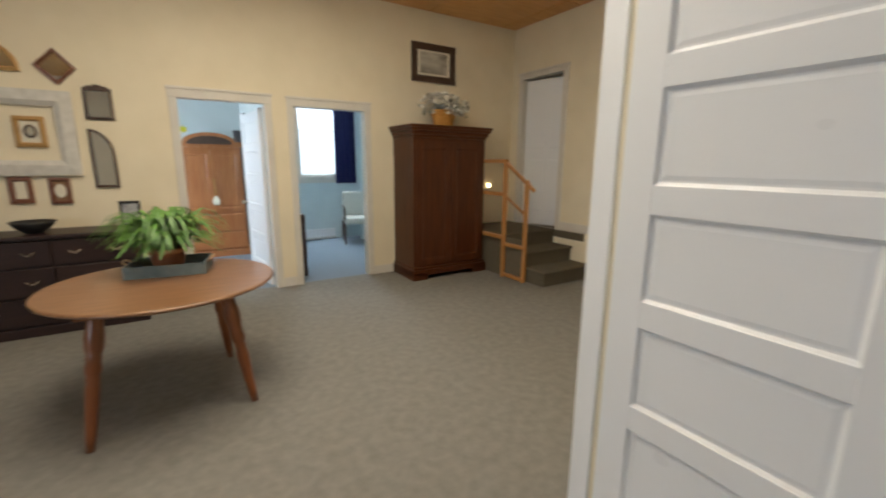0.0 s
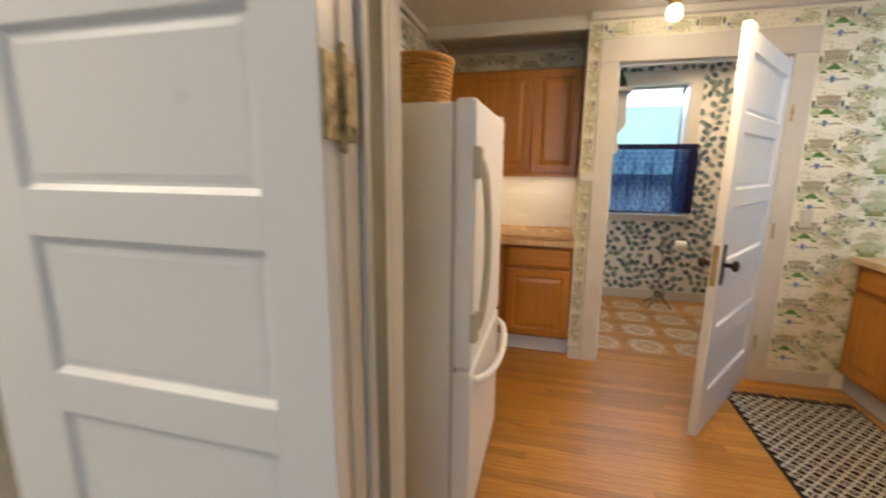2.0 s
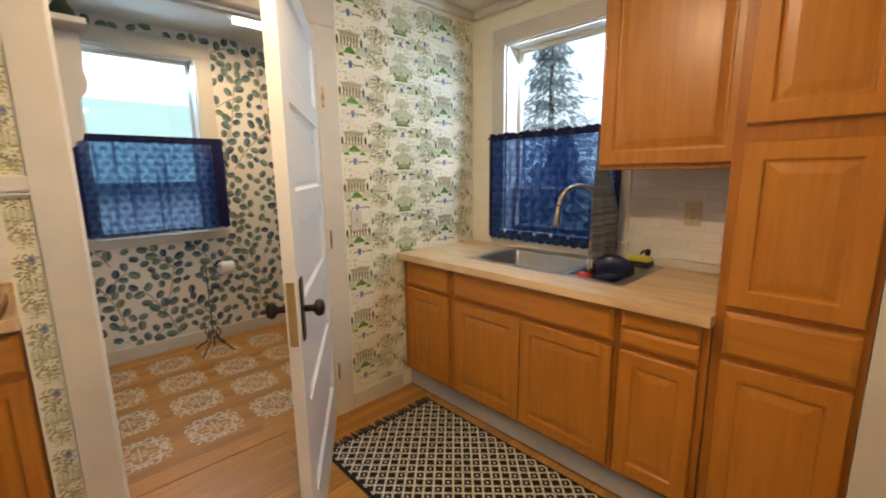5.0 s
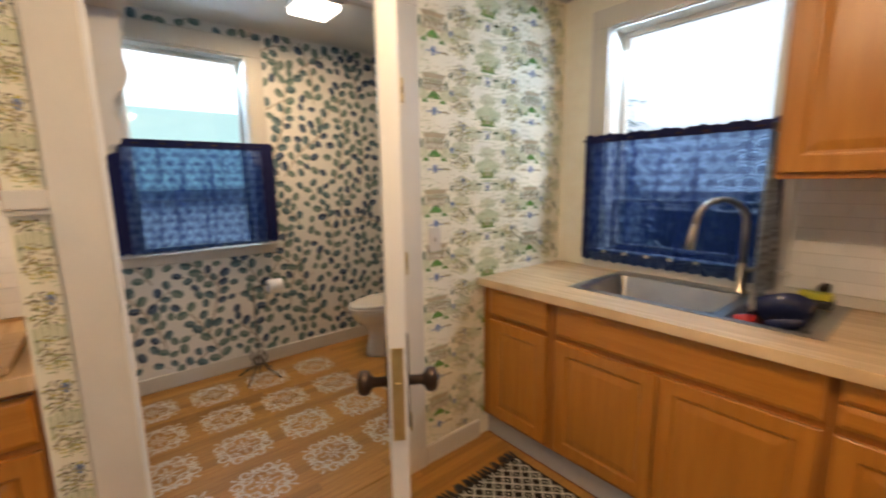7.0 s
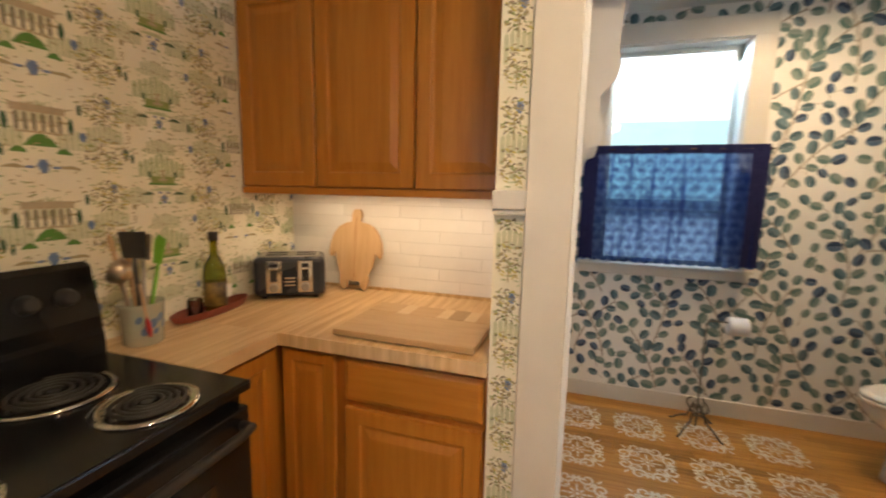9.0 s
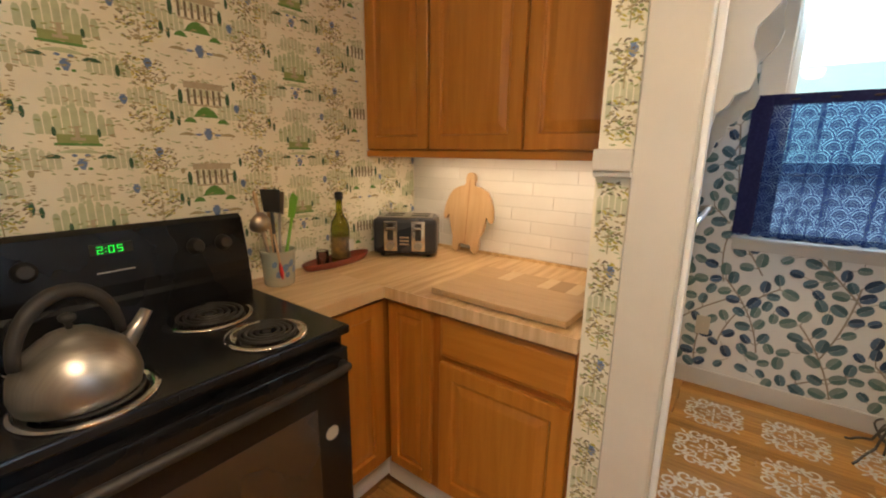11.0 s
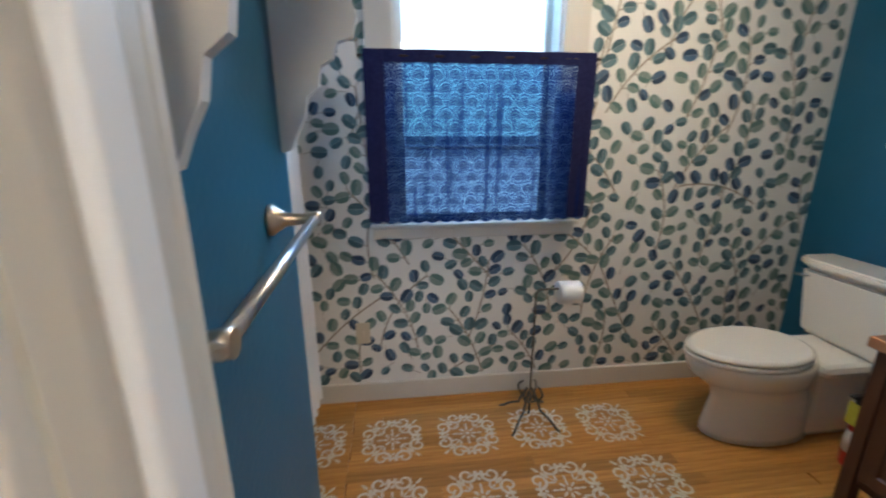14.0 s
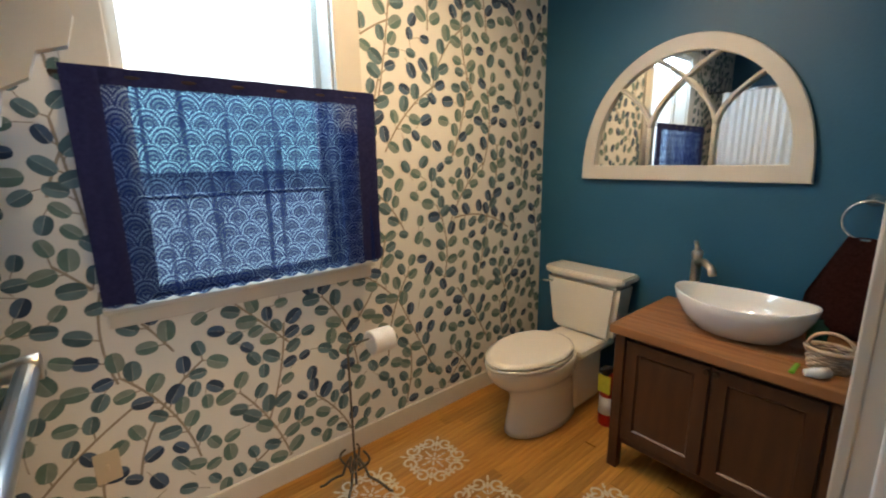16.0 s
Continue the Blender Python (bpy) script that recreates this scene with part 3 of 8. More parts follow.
def lace_material(name, colour, cell=0.028, holes=0.46):
    m = bpy.data.materials.new(name)
    m.use_nodes = True
    N, L = m.node_tree.nodes, m.node_tree.links
    N.remove(N["Principled BSDF"])
    out = N["Material Output"]
    uv = N.new("ShaderNodeUVMap")
    sep = N.new("ShaderNodeSeparateXYZ")
    L.new(uv.outputs[0], sep.inputs[0])

    def mth(op, a, b=None, c=None):
        n = N.new("ShaderNodeMath")
        n.operation = op
        for i, v in enumerate((a, b, c)):
            if v is None:
                continue
            if isinstance(v, (int, float)):
                n.inputs[i].default_value = v
            else:
                L.new(v, n.inputs[i])
        return n.outputs[0]

    # rows of overlapping shells, each ringed with wide eyelets
    v = mth("DIVIDE", sep.outputs[1], cell * 1.05)
    row = mth("FLOOR", v)
    u = mth("ADD", mth("DIVIDE", sep.outputs[0], cell * 1.5), mth("MULTIPLY", row, 0.5))
    fu = mth("MULTIPLY", mth("SUBTRACT", mth("FRACT", u), 0.5), 2.0)
    fv = mth("SUBTRACT", 1.12, mth("FRACT", v))
    d = mth("SQRT", mth("ADD", mth("POWER", fu, 2.0), mth("POWER", fv, 2.0)))
    ring = mth("GREATER_THAN", mth("SINE", mth("MULTIPLY", d, 24.0)), -0.1)
    spoke = mth("GREATER_THAN", mth("SINE", mth("MULTIPLY", mth("ARCTAN2", fu, fv), mth("ADD", 13.0, mth("MULTIPLY", mth("FLOOR", mth("MULTIPLY", d, 4.3)), 8.0)))), -0.05)
    hole = mth("MULTIPLY", ring, spoke)
    # the outer arcs are openwork, the shells within are denser
    hole = mth("MULTIPLY", hole, mth("ADD", 0.32, mth("MULTIPLY", mth("GREATER_THAN", d, 0.66), 0.95)))
    noise = N.new("ShaderNodeTexNoise")
    noise.inputs["Scale"].default_value = 45
    L.new(uv.outputs[0], noise.inputs[0])
    mp = N.new("ShaderNodeMapping")
    mp.inputs["Scale"].default_value = (38, 1.2, 1)
    L.new(uv.outputs[0], mp.inputs[0])
    pleat = N.new("ShaderNodeTexNoise")
    pleat.inputs["Scale"].default_value, pleat.inputs["Detail"].default_value = 1.0, 2.0
    L.new(mp.outputs[0], pleat.inputs[0])
    drape = mth("MINIMUM", mth("MAXIMUM", mth("MULTIPLY", mth("SUBTRACT", pleat.outputs[0], 0.33), 8.0), 0.22), 1.0)
    fac = mth("MULTIPLY", hole, mth("ADD", 0.25, mth("MULTIPLY", noise.outputs[0], 1.0)))
    fac = mth("MULTIPLY", drape, mth("MINIMUM", mth("ADD", mth("MULTIPLY", fac, holes * 3.2), 0.12), 0.97))
    dif = N.new("ShaderNodeBsdfDiffuse")
    dif.inputs[0].default_value = (*colour, 1)
    trl = N.new("ShaderNodeBsdfTranslucent")
    trl.inputs[0].default_value = (colour[0] * 2, colour[1] * 2.5, colour[2] * 2.2, 1)
    mix1 = N.new("ShaderNodeMixShader")
    mix1.inputs[0].default_value = 0.45
    L.new(dif.outputs[0], mix1.inputs[1])
    L.new(trl.outputs[0], mix1.inputs[2])
    tr = N.new("ShaderNodeBsdfTransparent")
    tr.inputs[0].default_value = (0.50, 0.70, 1.0, 1)
    mix2 = N.new("ShaderNodeMixShader")
    L.new(fac, mix2.inputs[0])
    L.new(mix1.outputs[0], mix2.inputs[1])
    L.new(tr.outputs[0], mix2.inputs[2])
    L.new(mix2.outputs[0], out.inputs[0])
    return m


LACE = lace_material("navy_lace", (0.010, 0.018, 0.085), 0.050, 0.50)
NAVY = material("navy_cloth", (0.012, 0.014, 0.055), 0.9, colour2=(0.02, 0.022, 0.075), scale=80, bump=0.4, bump_scale=400, spec=0.1)


def cloth(width, drop, folds, depth, nu=90, nv=14, scallop=0.012, scallops=16, ruffle=0.0):
    """A hanging curtain in local x (width) and z (drop, downwards from 0), with folds along y."""
    bm = bmesh.new()
    uvl = bm.loops.layers.uv.new("UVMap")
    grid = []
    for j in range(nv + 1):
        rowv = []
        for i in range(nu + 1):
            u, v = i / nu, j / nv
            y = depth * (math.sin(u * folds * 2 * math.pi) + 0.5 * math.sin(u * folds * 3.7 * math.pi + 1.3)) * (0.45 + 0.55 * v)
            z = -drop * v
            if j == nv:
                z -= scallop * abs(math.sin(u * scallops * math.pi))
            if j == 0:
                z += ruffle * (0.5 + 0.5 * math.sin(u * 70) * math.sin(u * 31))
            rowv.append(bm.verts.new((u * width, y, z)))
        grid.append(rowv)
    for j in range(nv):
        for i in range(nu):
            f = bm.faces.new((grid[j][i], grid[j][i + 1], grid[j + 1][i + 1], grid[j + 1][i]))
            f.smooth = True
            for lp in f.loops:
                k = lp.vert.co
                lp[uvl].uv = (k.x, -k.z)
    return bm


def cafe_curtain(name, label, m, width, drop, folds, hem=0.05, side=0.045, ruffle=0.0, rod=True):
    c = thing(name, label, "curtain")
    c.matrix_world = m
    part("lace_panel", cloth(width, drop, folds, 0.006, ruffle=0.0), LACE, c, world=False)
    top = cloth(width, hem, folds, 0.006, nv=2, scallop=0.0, ruffle=ruffle)
    top.transform(Matrix.Translation((0, -0.004, 0.004)))
    part("top_hem", top, NAVY, c, "dense navy gathered heading", world=False)
    for x in (0, width - side):
        e = cloth(side, drop - 0.003, 1, 0.004, nu=8, scallop=0.0)
        e.transform(Matrix.Translation((x, -0.007, -0.003)))
        part("side_hem", e, NAVY, c, "dense navy side edge", world=False)
    if rod:
        r = bmesh.new()
        tube(r, [(-0.02, 0.004, -hem * 0.4), (width + 0.02, 0.004, -hem * 0.4)], 0.006)
        for x in (-0.018, width + 0.018):
            tube(r, [(x, 0.004, -hem * 0.4), (x, 0.075, -hem * 0.4)], 0.005)
        part("curtain_rod", r, BRONZE, c, "thin dark rod", world=False)
    return c


# local x to the right as seen from the room, y away from the room
# The bathroom hems are widened to darken the lace over the shaded casing.
cafe_curtain("cafe_curtain", "navy lace cafe curtain on a bathroom window", facing("-x", 6.782, 0.735, 1.69), 0.985, 0.70, 7, side=0.085)
cafe_curtain("cafe_curtain", "navy lace cafe curtain over the sink window", facing("+y", 4.90, -1.37, 1.635), 0.90, 0.67, 8, hem=0.035, side=0.03, ruffle=0.016)
BED_CURTAIN = cloth(0.40, 1.5, 4, 0.02, nv=8, scallop=0)
solid("bedroom_curtain", BED_CURTAIN, NAVY, "dark navy curtain beside the bedroom window", "curtain", m=facing("-y", 3.80, 9.22, 2.56))
solid("bedroom_curtain", cloth(0.30, 2.415, 4, 0.025, nv=8, scallop=0), PALE_BLUE, "pale blue curtain at the bedroom corner", "curtain", m=facing("-y", 4.14, 8.9, 2.42))


# ---- fitted kitchen ----
def door_front(w, h, raised=True):
    bm = bmesh.new()
    if raised:
        rings = [(0, 0.019), (0, 0.003), (0.003, 0.0), (0.052, 0.0), (0.056, 0.0015), (0.060, 0.0075), (0.068, 0.0085), (0.095, 0.0025), (0.099, 0.002)]
        if w < 0.24:
            rings = [(i * 0.72, d) for i, d in rings]
    else:
        rings = [(0, 0.019), (0, 0.007), (0.010, 0.002), (0.016, 0.0)]
    return rings_plate(bm, w, h, rings)


def front(cab, name, way, x, y, z, w, h, mat=None, raised=True):
    """A door or drawer front; (x, y, z) is its lower left corner as one looks at it."""
    return part(name, door_front(w, h, raised), mat or (OAK if raised else OAK_H), cab, m=facing(way, x, y, z))


def cabinet(name, label, rows, mat=None, group=""):
    c = thing(name, label, "cabinet", ((rows[0][0] + rows[0][3]) / 2, (rows[0][1] + rows[0][4]) / 2, rows[0][2]), group=group)
    part("body", boxes(*rows, bevel=0.002), mat or OAK_DARK, c)
    return c


BASES, UPPERS = "kitchen base cabinets", "kitchen wall cabinets"
KICK = material("grey_toe_kick", (0.42, 0.42, 0.42), 0.6, colour2=(0.48, 0.48, 0.48), scale=10)
# sink side: fronts look north
yf, yb = -0.742, -1.415
c = cabinet("base_cabinet", "honey oak base cabinet with a drawer and raised door", [(4.642, yb, 0.13, 5.098, yf - 0.02, 0.870)], group=BASES)
front(c, "drawer_front", "+y", 5.04, yf, 0.716, 0.36, 0.145, raised=False)
front(c, "door", "+y", 5.04, yf, 0.155, 0.36, 0.535)
c = cabinet("sink_cabinet", "wide honey oak sink cabinet with two raised doors", [(3.705, yb, 0.13, 4.640, yf - 0.02, 0.70), (3.705, yf - 0.04, 0.70, 4.640, yf - 0.02, 0.870)], group=BASES)
front(c, "false_front", "+y", 4.625, yf, 0.716, 0.905, 0.145, raised=False)
front(c, "door", "+y", 4.625, yf, 0.155, 0.445, 0.535)
front(c, "door", "+y", 4.172, yf, 0.155, 0.452, 0.535)
c = cabinet("base_cabinet", "narrow honey oak cabinet with a shallow drawer", [(3.385, yb, 0.13, 3.703, yf - 0.02, 0.870)], group=BASES)
front(c, "drawer_front", "+y", 3.69, yf, 0.790, 0.278, 0.072, raised=False)
front(c, "drawer_front", "+y", 3.69, yf, 0.716, 0.278, 0.070, raised=False)
front(c, "door", "+y", 3.69, yf, 0.155, 0.278, 0.535)
solid("toe_kick", boxes((3.385, yb, 0, 5.098, -0.80, 0.128)), KICK, "light grey toe kick board", "trim", kind="structure")
c = cabinet("tall_cabinet", "tall honey oak pantry cabinet reaching the ceiling", [(3.002, yb, 0.0, 3.383, -0.775, KC - 0.055)])
for z0, h, nm, rs in ((0.12, 0.63, "door", True), (0.775, 0.15, "drawer_front", False), (0.95, 0.53, "door", True), (1.535, 0.84, "door", True)):
    front(c, nm, "+y", 3.350, -0.756, z0, 0.33, h, raised=rs)
c = cabinet("wall_cabinet", "honey oak wall cabinet above the sink counter", [(3.388, yb, 1.403, 3.959, -1.03, KC - 0.055)], group=UPPERS)
front(c, "door", "+y", 3.945, -1.011, 1.425, 0.54, 0.93, raised=True)


def sink_counter():
    t = thing("sink_counter", "butcher block laminate counter with a sink cut-out", "countertop", (4.24, -1.07, 0.872))
    x0, x1, y0, y1 = 3.379, 5.098, -1.418, -0.712
    sx0, sx1, sy0, sy1 = 3.785, 4.640, -1.375, -0.915
    part("slab", boxes((x0, y0, 0.872, sx0, y1, 0.910), (sx1, y0, 0.872, x1, y1, 0.910), (sx0, y0, 0.872, sx1, sy0, 0.910), (sx0, sy1, 0.872, sx1, y1, 0.910)), BUTCHER_X, t)
    part("front_edge", boxes((x0, y1, 0.872, x1, y1 + 0.004, 0.911), bevel=0.0015), BUTCHER_X, t)
    part("splash_strip", boxes((3.39, -1.418, 0.911, 4.0, -1.40, 0.955), bevel=0.003), TRIM, t, "white upstand behind the counter")


sink_counter()


def basin_bowl(bm, x0, x1, y0, y1, top, deep, r=0.05, n=6):
    def loop(ins, z):
        pts = []
        for cx, cy, a0 in ((x1 - r, y1 - r, 0), (x0 + r, y1 - r, 90), (x0 + r, y0 + r, 180), (x1 - r, y0 + r, 270)):
            for k in range(n):
                a = radians(a0 + 90 * k / (n - 1))
                pts.append(bm.verts.new((cx + (r - ins) * math.cos(a), cy + (r - ins) * math.sin(a), z)))
        return pts
    rows = [loop(0, top), loop(0.008, top - 0.012), loop(0.014, top - deep + 0.03), loop(0.03, top - deep + 0.006), loop(0.045, top - deep)]
    for a, b in zip(rows, rows[1:]):
        for i in range(len(a)):
            f = bm.faces.new((a[i], a[(i + 1) % len(a)], b[(i + 1) % len(b)], b[i]))
            f.smooth = True
    bm.faces.new(rows[-1])
    return rows[0]


def kitchen_sink():
    s = thing("kitchen_sink", "stainless steel double kitchen sink set into the counter", "sink", (4.21, -1.14, 0.75))
    bm = bmesh.new()
    z = 0.9135
    x0, x1, y0, y1, a, b = 3.757, 4.668, -1.400, -0.893, 4.035, 4.075
    for r in ((x0, y0, 3.80, y1), (4.625, y0, x1, y1), (3.80, y0, 4.625, -1.30), (3.80, -0.925, 4.625, y1), (a, -1.30, b, -0.925)):
        box(bm, r[0], r[1], 0.9105, r[2], r[3], z)
    part("rim", bm, STEEL, s)
    bm = bmesh.new()
    basin_bowl(bm, b, 4.625, -1.30, -0.925, 0.912, 0.19)
    part("large_bowl", bm, STEEL, s)
    bm = bmesh.new()
    basin_bowl(bm, 3.80, a, -1.30, -0.925, 0.912, 0.14)
    part("small_bowl", bm, STEEL, s)
    f = thing("kitchen_faucet", "brushed nickel gooseneck faucet on the sink ledge", "faucet", (4.105, -1.345, 0.9135))
    bm = bmesh.new()
    lathe(bm, [(0.027, 0), (0.027, 0.006), (0.02, 0.012), (0.019, 0.12), (0.016, 0.13)], (4.105, -1.345, 0.9135), 16)
    part("base", bm, NICKEL, f)
    bm = bmesh.new()
    pts = [(4.105, -1.345, 1.04), (4.105, -1.345, 1.20)]
    for k in range(11):
        a = math.pi * k / 10
        pts.append((4.105 + 0.070 * (1 - math.cos(a)), -1.345 + 0.083 * (1 - math.cos(a)), 1.215 + 0.105 * math.sin(a)))
    tube(bm, pts, 0.0125, 12)
    part("spout", bm, NICKEL, f)
    bm = bmesh.new()
    tube(bm, [pts[-1], (4.250, -1.172, 1.16), (4.256, -1.166, 1.105)], [0.014, 0.017, 0.0185], 12)
    part("spray_head", bm, NICKEL, f)
    bm = bmesh.new()
    tube(bm, [(4.09, -1.345, 1.01), (4.055, -1.345, 1.03), (4.02, -1.335, 1.075)], [0.011, 0.008, 0.006], 10)
    part("lever", bm, NICKEL, f)
    d = thing("soap_dispenser", "brushed nickel soap dispenser beside the faucet", "dispenser", (3.83, -1.35, 0.9135))
    bm = bmesh.new()
    lathe(bm, [(0.018, 0), (0.016, 0.01), (0.012, 0.015), (0.012, 0.06), (0.015, 0.065), (0.015, 0.085), (0.006, 0.09)], (3.83, -1.35, 0.9135), 14)
    part("pump", bm, BRONZE, d)
    bm = bmesh.new()
    tube(bm, [(3.83, -1.35, 0.995), (3.84, -1.31, 0.995), (3.842, -1.295, 0.985)], 0.006)
    part("nozzle", bm, BRONZE, d)


kitchen_sink()
# dishes in the small bowl
PLATE = material("dark_blue_glaze", (0.020, 0.026, 0.075), 0.12, colour2=(0.045, 0.055, 0.13), scale=8, coat=0.3)
RED = material("red_plastic", (0.45, 0.02, 0.015), 0.35)
YELLOW = material("yellow_plastic", (0.55, 0.50, 0.03), 0.5, colour2=(0.62, 0.56, 0.05), scale=40)
GREEN = material("lime_plastic", (0.16, 0.42, 0.03), 0.4)
for at, r, rx, ry in (((3.895, -1.10, 0.905), 0.098, 58, 14), ((3.945, -1.15, 0.885), 0.082, 70, 4), ((3.875, -1.03, 0.875), 0.074, 24, 12)):
    b = bmesh.new()
    lathe(b, [(0.02, 0), (r * 0.55, 0.004), (r, 0.03), (r - 0.003, 0.033), (r * 0.53, 0.009), (0.01, 0.006)], n=22, m=pose(*at, rx, ry, 15))
    solid("dish", b, PLATE, "dark glazed dish leaning in the sink", "dish", group="dishes in the sink")
b = bmesh.new()
lathe(b, [(0.03, 0), (0.038, 0.02), (0.04, 0.045), (0.037, 0.045), (0.034, 0.02)], n=16, m=pose(3.985, -0.99, 0.865, 30, 20, 0))
solid("cup", b, RED, "small red plastic cup in the sink", "cup")
solid("sponge", boxes((3.80, -1.335, 0.945, 3.90, -1.285, 0.972), bevel=0.006), YELLOW, "yellow sponge on the sink caddy", "sponge")
solid("sponge_caddy", boxes((3.80, -1.365, 0.9136, 3.905, -1.28, 0.944), bevel=0.006), BLACK_MATT, "small black sink caddy", "caddy")
TOWEL = material("grey_striped_towel", (0.22, 0.205, 0.17), 0.95, colour2=(0.60, 0.58, 0.53), scale=7, stretch=(0.2, 0.2, 9), bump=0.6, bump_scale=300, spec=0.05)


def dish_towel():
    bm = bmesh.new()
    n = 16
    grid = []
    for j in range(13):
        v = j / 12
        half, mid = 0.02 + 0.15 * min(1, v * 1.5), -1.07 - 0.11 * min(1, v * 1.5)
        grid.append([bm.verts.new((3.978 + 0.012 * math.sin(i / n * 17 + v) * min(1, v * 3) + 0.01 * v, mid + half * (2 * i / n - 1), 1.585 - 0.60 * v - 0.025 * math.sin(3.1 * i / n))) for i in range(n + 1)])
    for a, b in zip(grid, grid[1:]):
        for i in range(n):
            bm.faces.new((a[i], a[i + 1], b[i + 1], b[i])).smooth = True
    bmesh.ops.solidify(bm, geom=bm.faces[:], thickness=0.004)
    t = thing("dish_towel", "grey striped tea towel hanging from a cabinet side", "towel", (3.985, -1.24, 0.95))
    part("cloth", bm, TOWEL, t)
    for k in range(9):
        y = -1.33 + 0.0375 * k
        b = bmesh.new()
        sway = 0.008 * math.sin(k * 2.3)
        tube(b, [(3.988, y, 0.985 - 0.025 * math.sin(3.1 * k / 8)), (3.992 + sway, y + sway, 0.955), (3.990 + sway, y + 2 * sway, 0.922)], [0.0035, 0.0045, 0.006], 6)
        part("tassel", b, MAT, t, "knotted cream tassel")
    part("hook", boxes((3.9592, -1.082, 1.565, 3.985, -1.058, 1.60), bevel=0.004), BRONZE, t)


dish_towel()

# ---- alcove side: fronts look west and south ----
xf = 5.108
c = cabinet("base_cabinet", "honey oak base cabinet in the counter alcove", [(xf + 0.02, 0.975, 0.13, 5.775, 1.700, 0.868)], group=BASES)
front(c, "drawer_front", "-x", xf, 1.455, 0.700, 0.47, 0.145, raised=False)
front(c, "door", "-x", xf, 1.455, 0.150, 0.47, 0.525)
front(c, "door", "-x", xf, 1.700, 0.150, 0.205, 0.70)
c = cabinet("corner_cabinet", "honey oak corner cabinet beside the stove", [(4.785, 1.735, 0.13, 5.775, 2.145, 0.868)], group=BASES)
front(c, "door", "-y", 4.835, 1.715, 0.150, 0.265, 0.70)
solid("toe_kick", boxes((5.17, 0.975, 0, 5.775, 1.77, 0.128), (4.785, 1.78, 0, 5.775, 2.145, 0.128)), WHITE, "white toe kick board", "trim", kind="structure")
c = cabinet("wall_cabinet", "honey oak wall cabinet with three raised doors", [(5.45, 0.972, 1.385, 5.778, 2.145, 2.20)], group=UPPERS)
for y, w in ((2.135, 0.36), (1.765, 0.42), (1.335, 0.355)):
    front(c, "door", "-x", 5.43, y, 1.405, w, 0.775)
part("light_rail", boxes((5.435, 0.972, 1.372, 5.45, 2.145, 1.40), bevel=0.003), OAK_H, c)


def corner_counter():
    t = thing("corner_counter", "L-shaped butcher block laminate counter", "countertop", (5.4, 1.5, 0.87))
    part("slab", boxes((5.09, 0.972, 0.872, 5.778, 2.148, 0.910)), BUTCHER, t)
    part("slab", boxes((4.780, 1.702, 0.872, 5.09, 2.148, 0.910)), BUTCHER_X, t)
    part("front_edge", boxes((5.084, 0.972, 0.868, 5.09, 1.702, 0.911), (4.780, 1.694, 0.868, 5.09, 1.702, 0.911)), BUTCHER_X, t)
    part("splash_strip", boxes((5.765, 0.972, 0.910, 5.778, 2.148, 0.922)), BUTCHER, t)


corner_counter()
TILE = material("white_splash_tile", (0.76, 0.74, 0.71), 0.3, colour2=(0.82, 0.805, 0.78), scale=5, vary=0.05, bump=0.05)
GROUT = material("pale_grout", (0.50, 0.48, 0.44), 0.8, colour2=(0.54, 0.52, 0.48), scale=30)


def splashback(name, label, way, x, y, z, w, h, tw, th):
    s = solid(name, boxes((0, -0.003, 0, w, 0, h)), GROUT, label, "backsplash", kind="structure", m=None)
    s.matrix_world = facing(way, x, y, z)
    cache, z0, r = {}, 0.0, 0
    while z0 < h - 0.004:
        x0 = -(r % 3) * tw / 3
        while x0 < w:
            a, b = max(0, x0), min(w, x0 + tw)
            if b - a > 0.01:
                key = (round(b - a, 3), round(min(th, h - z0), 3))
                if key not in cache:
                    cache[key] = mesh_of("tile", boxes((0.0008, -0.0055, 0.0008, key[0] - 0.0008, -0.003, key[1] - 0.0008), bevel=0.0006), TILE)
                t = new("tile", cache[key])
                t.parent, t.location = s, (a, 0, z0)
            x0 += tw
        z0 += th
        r += 1


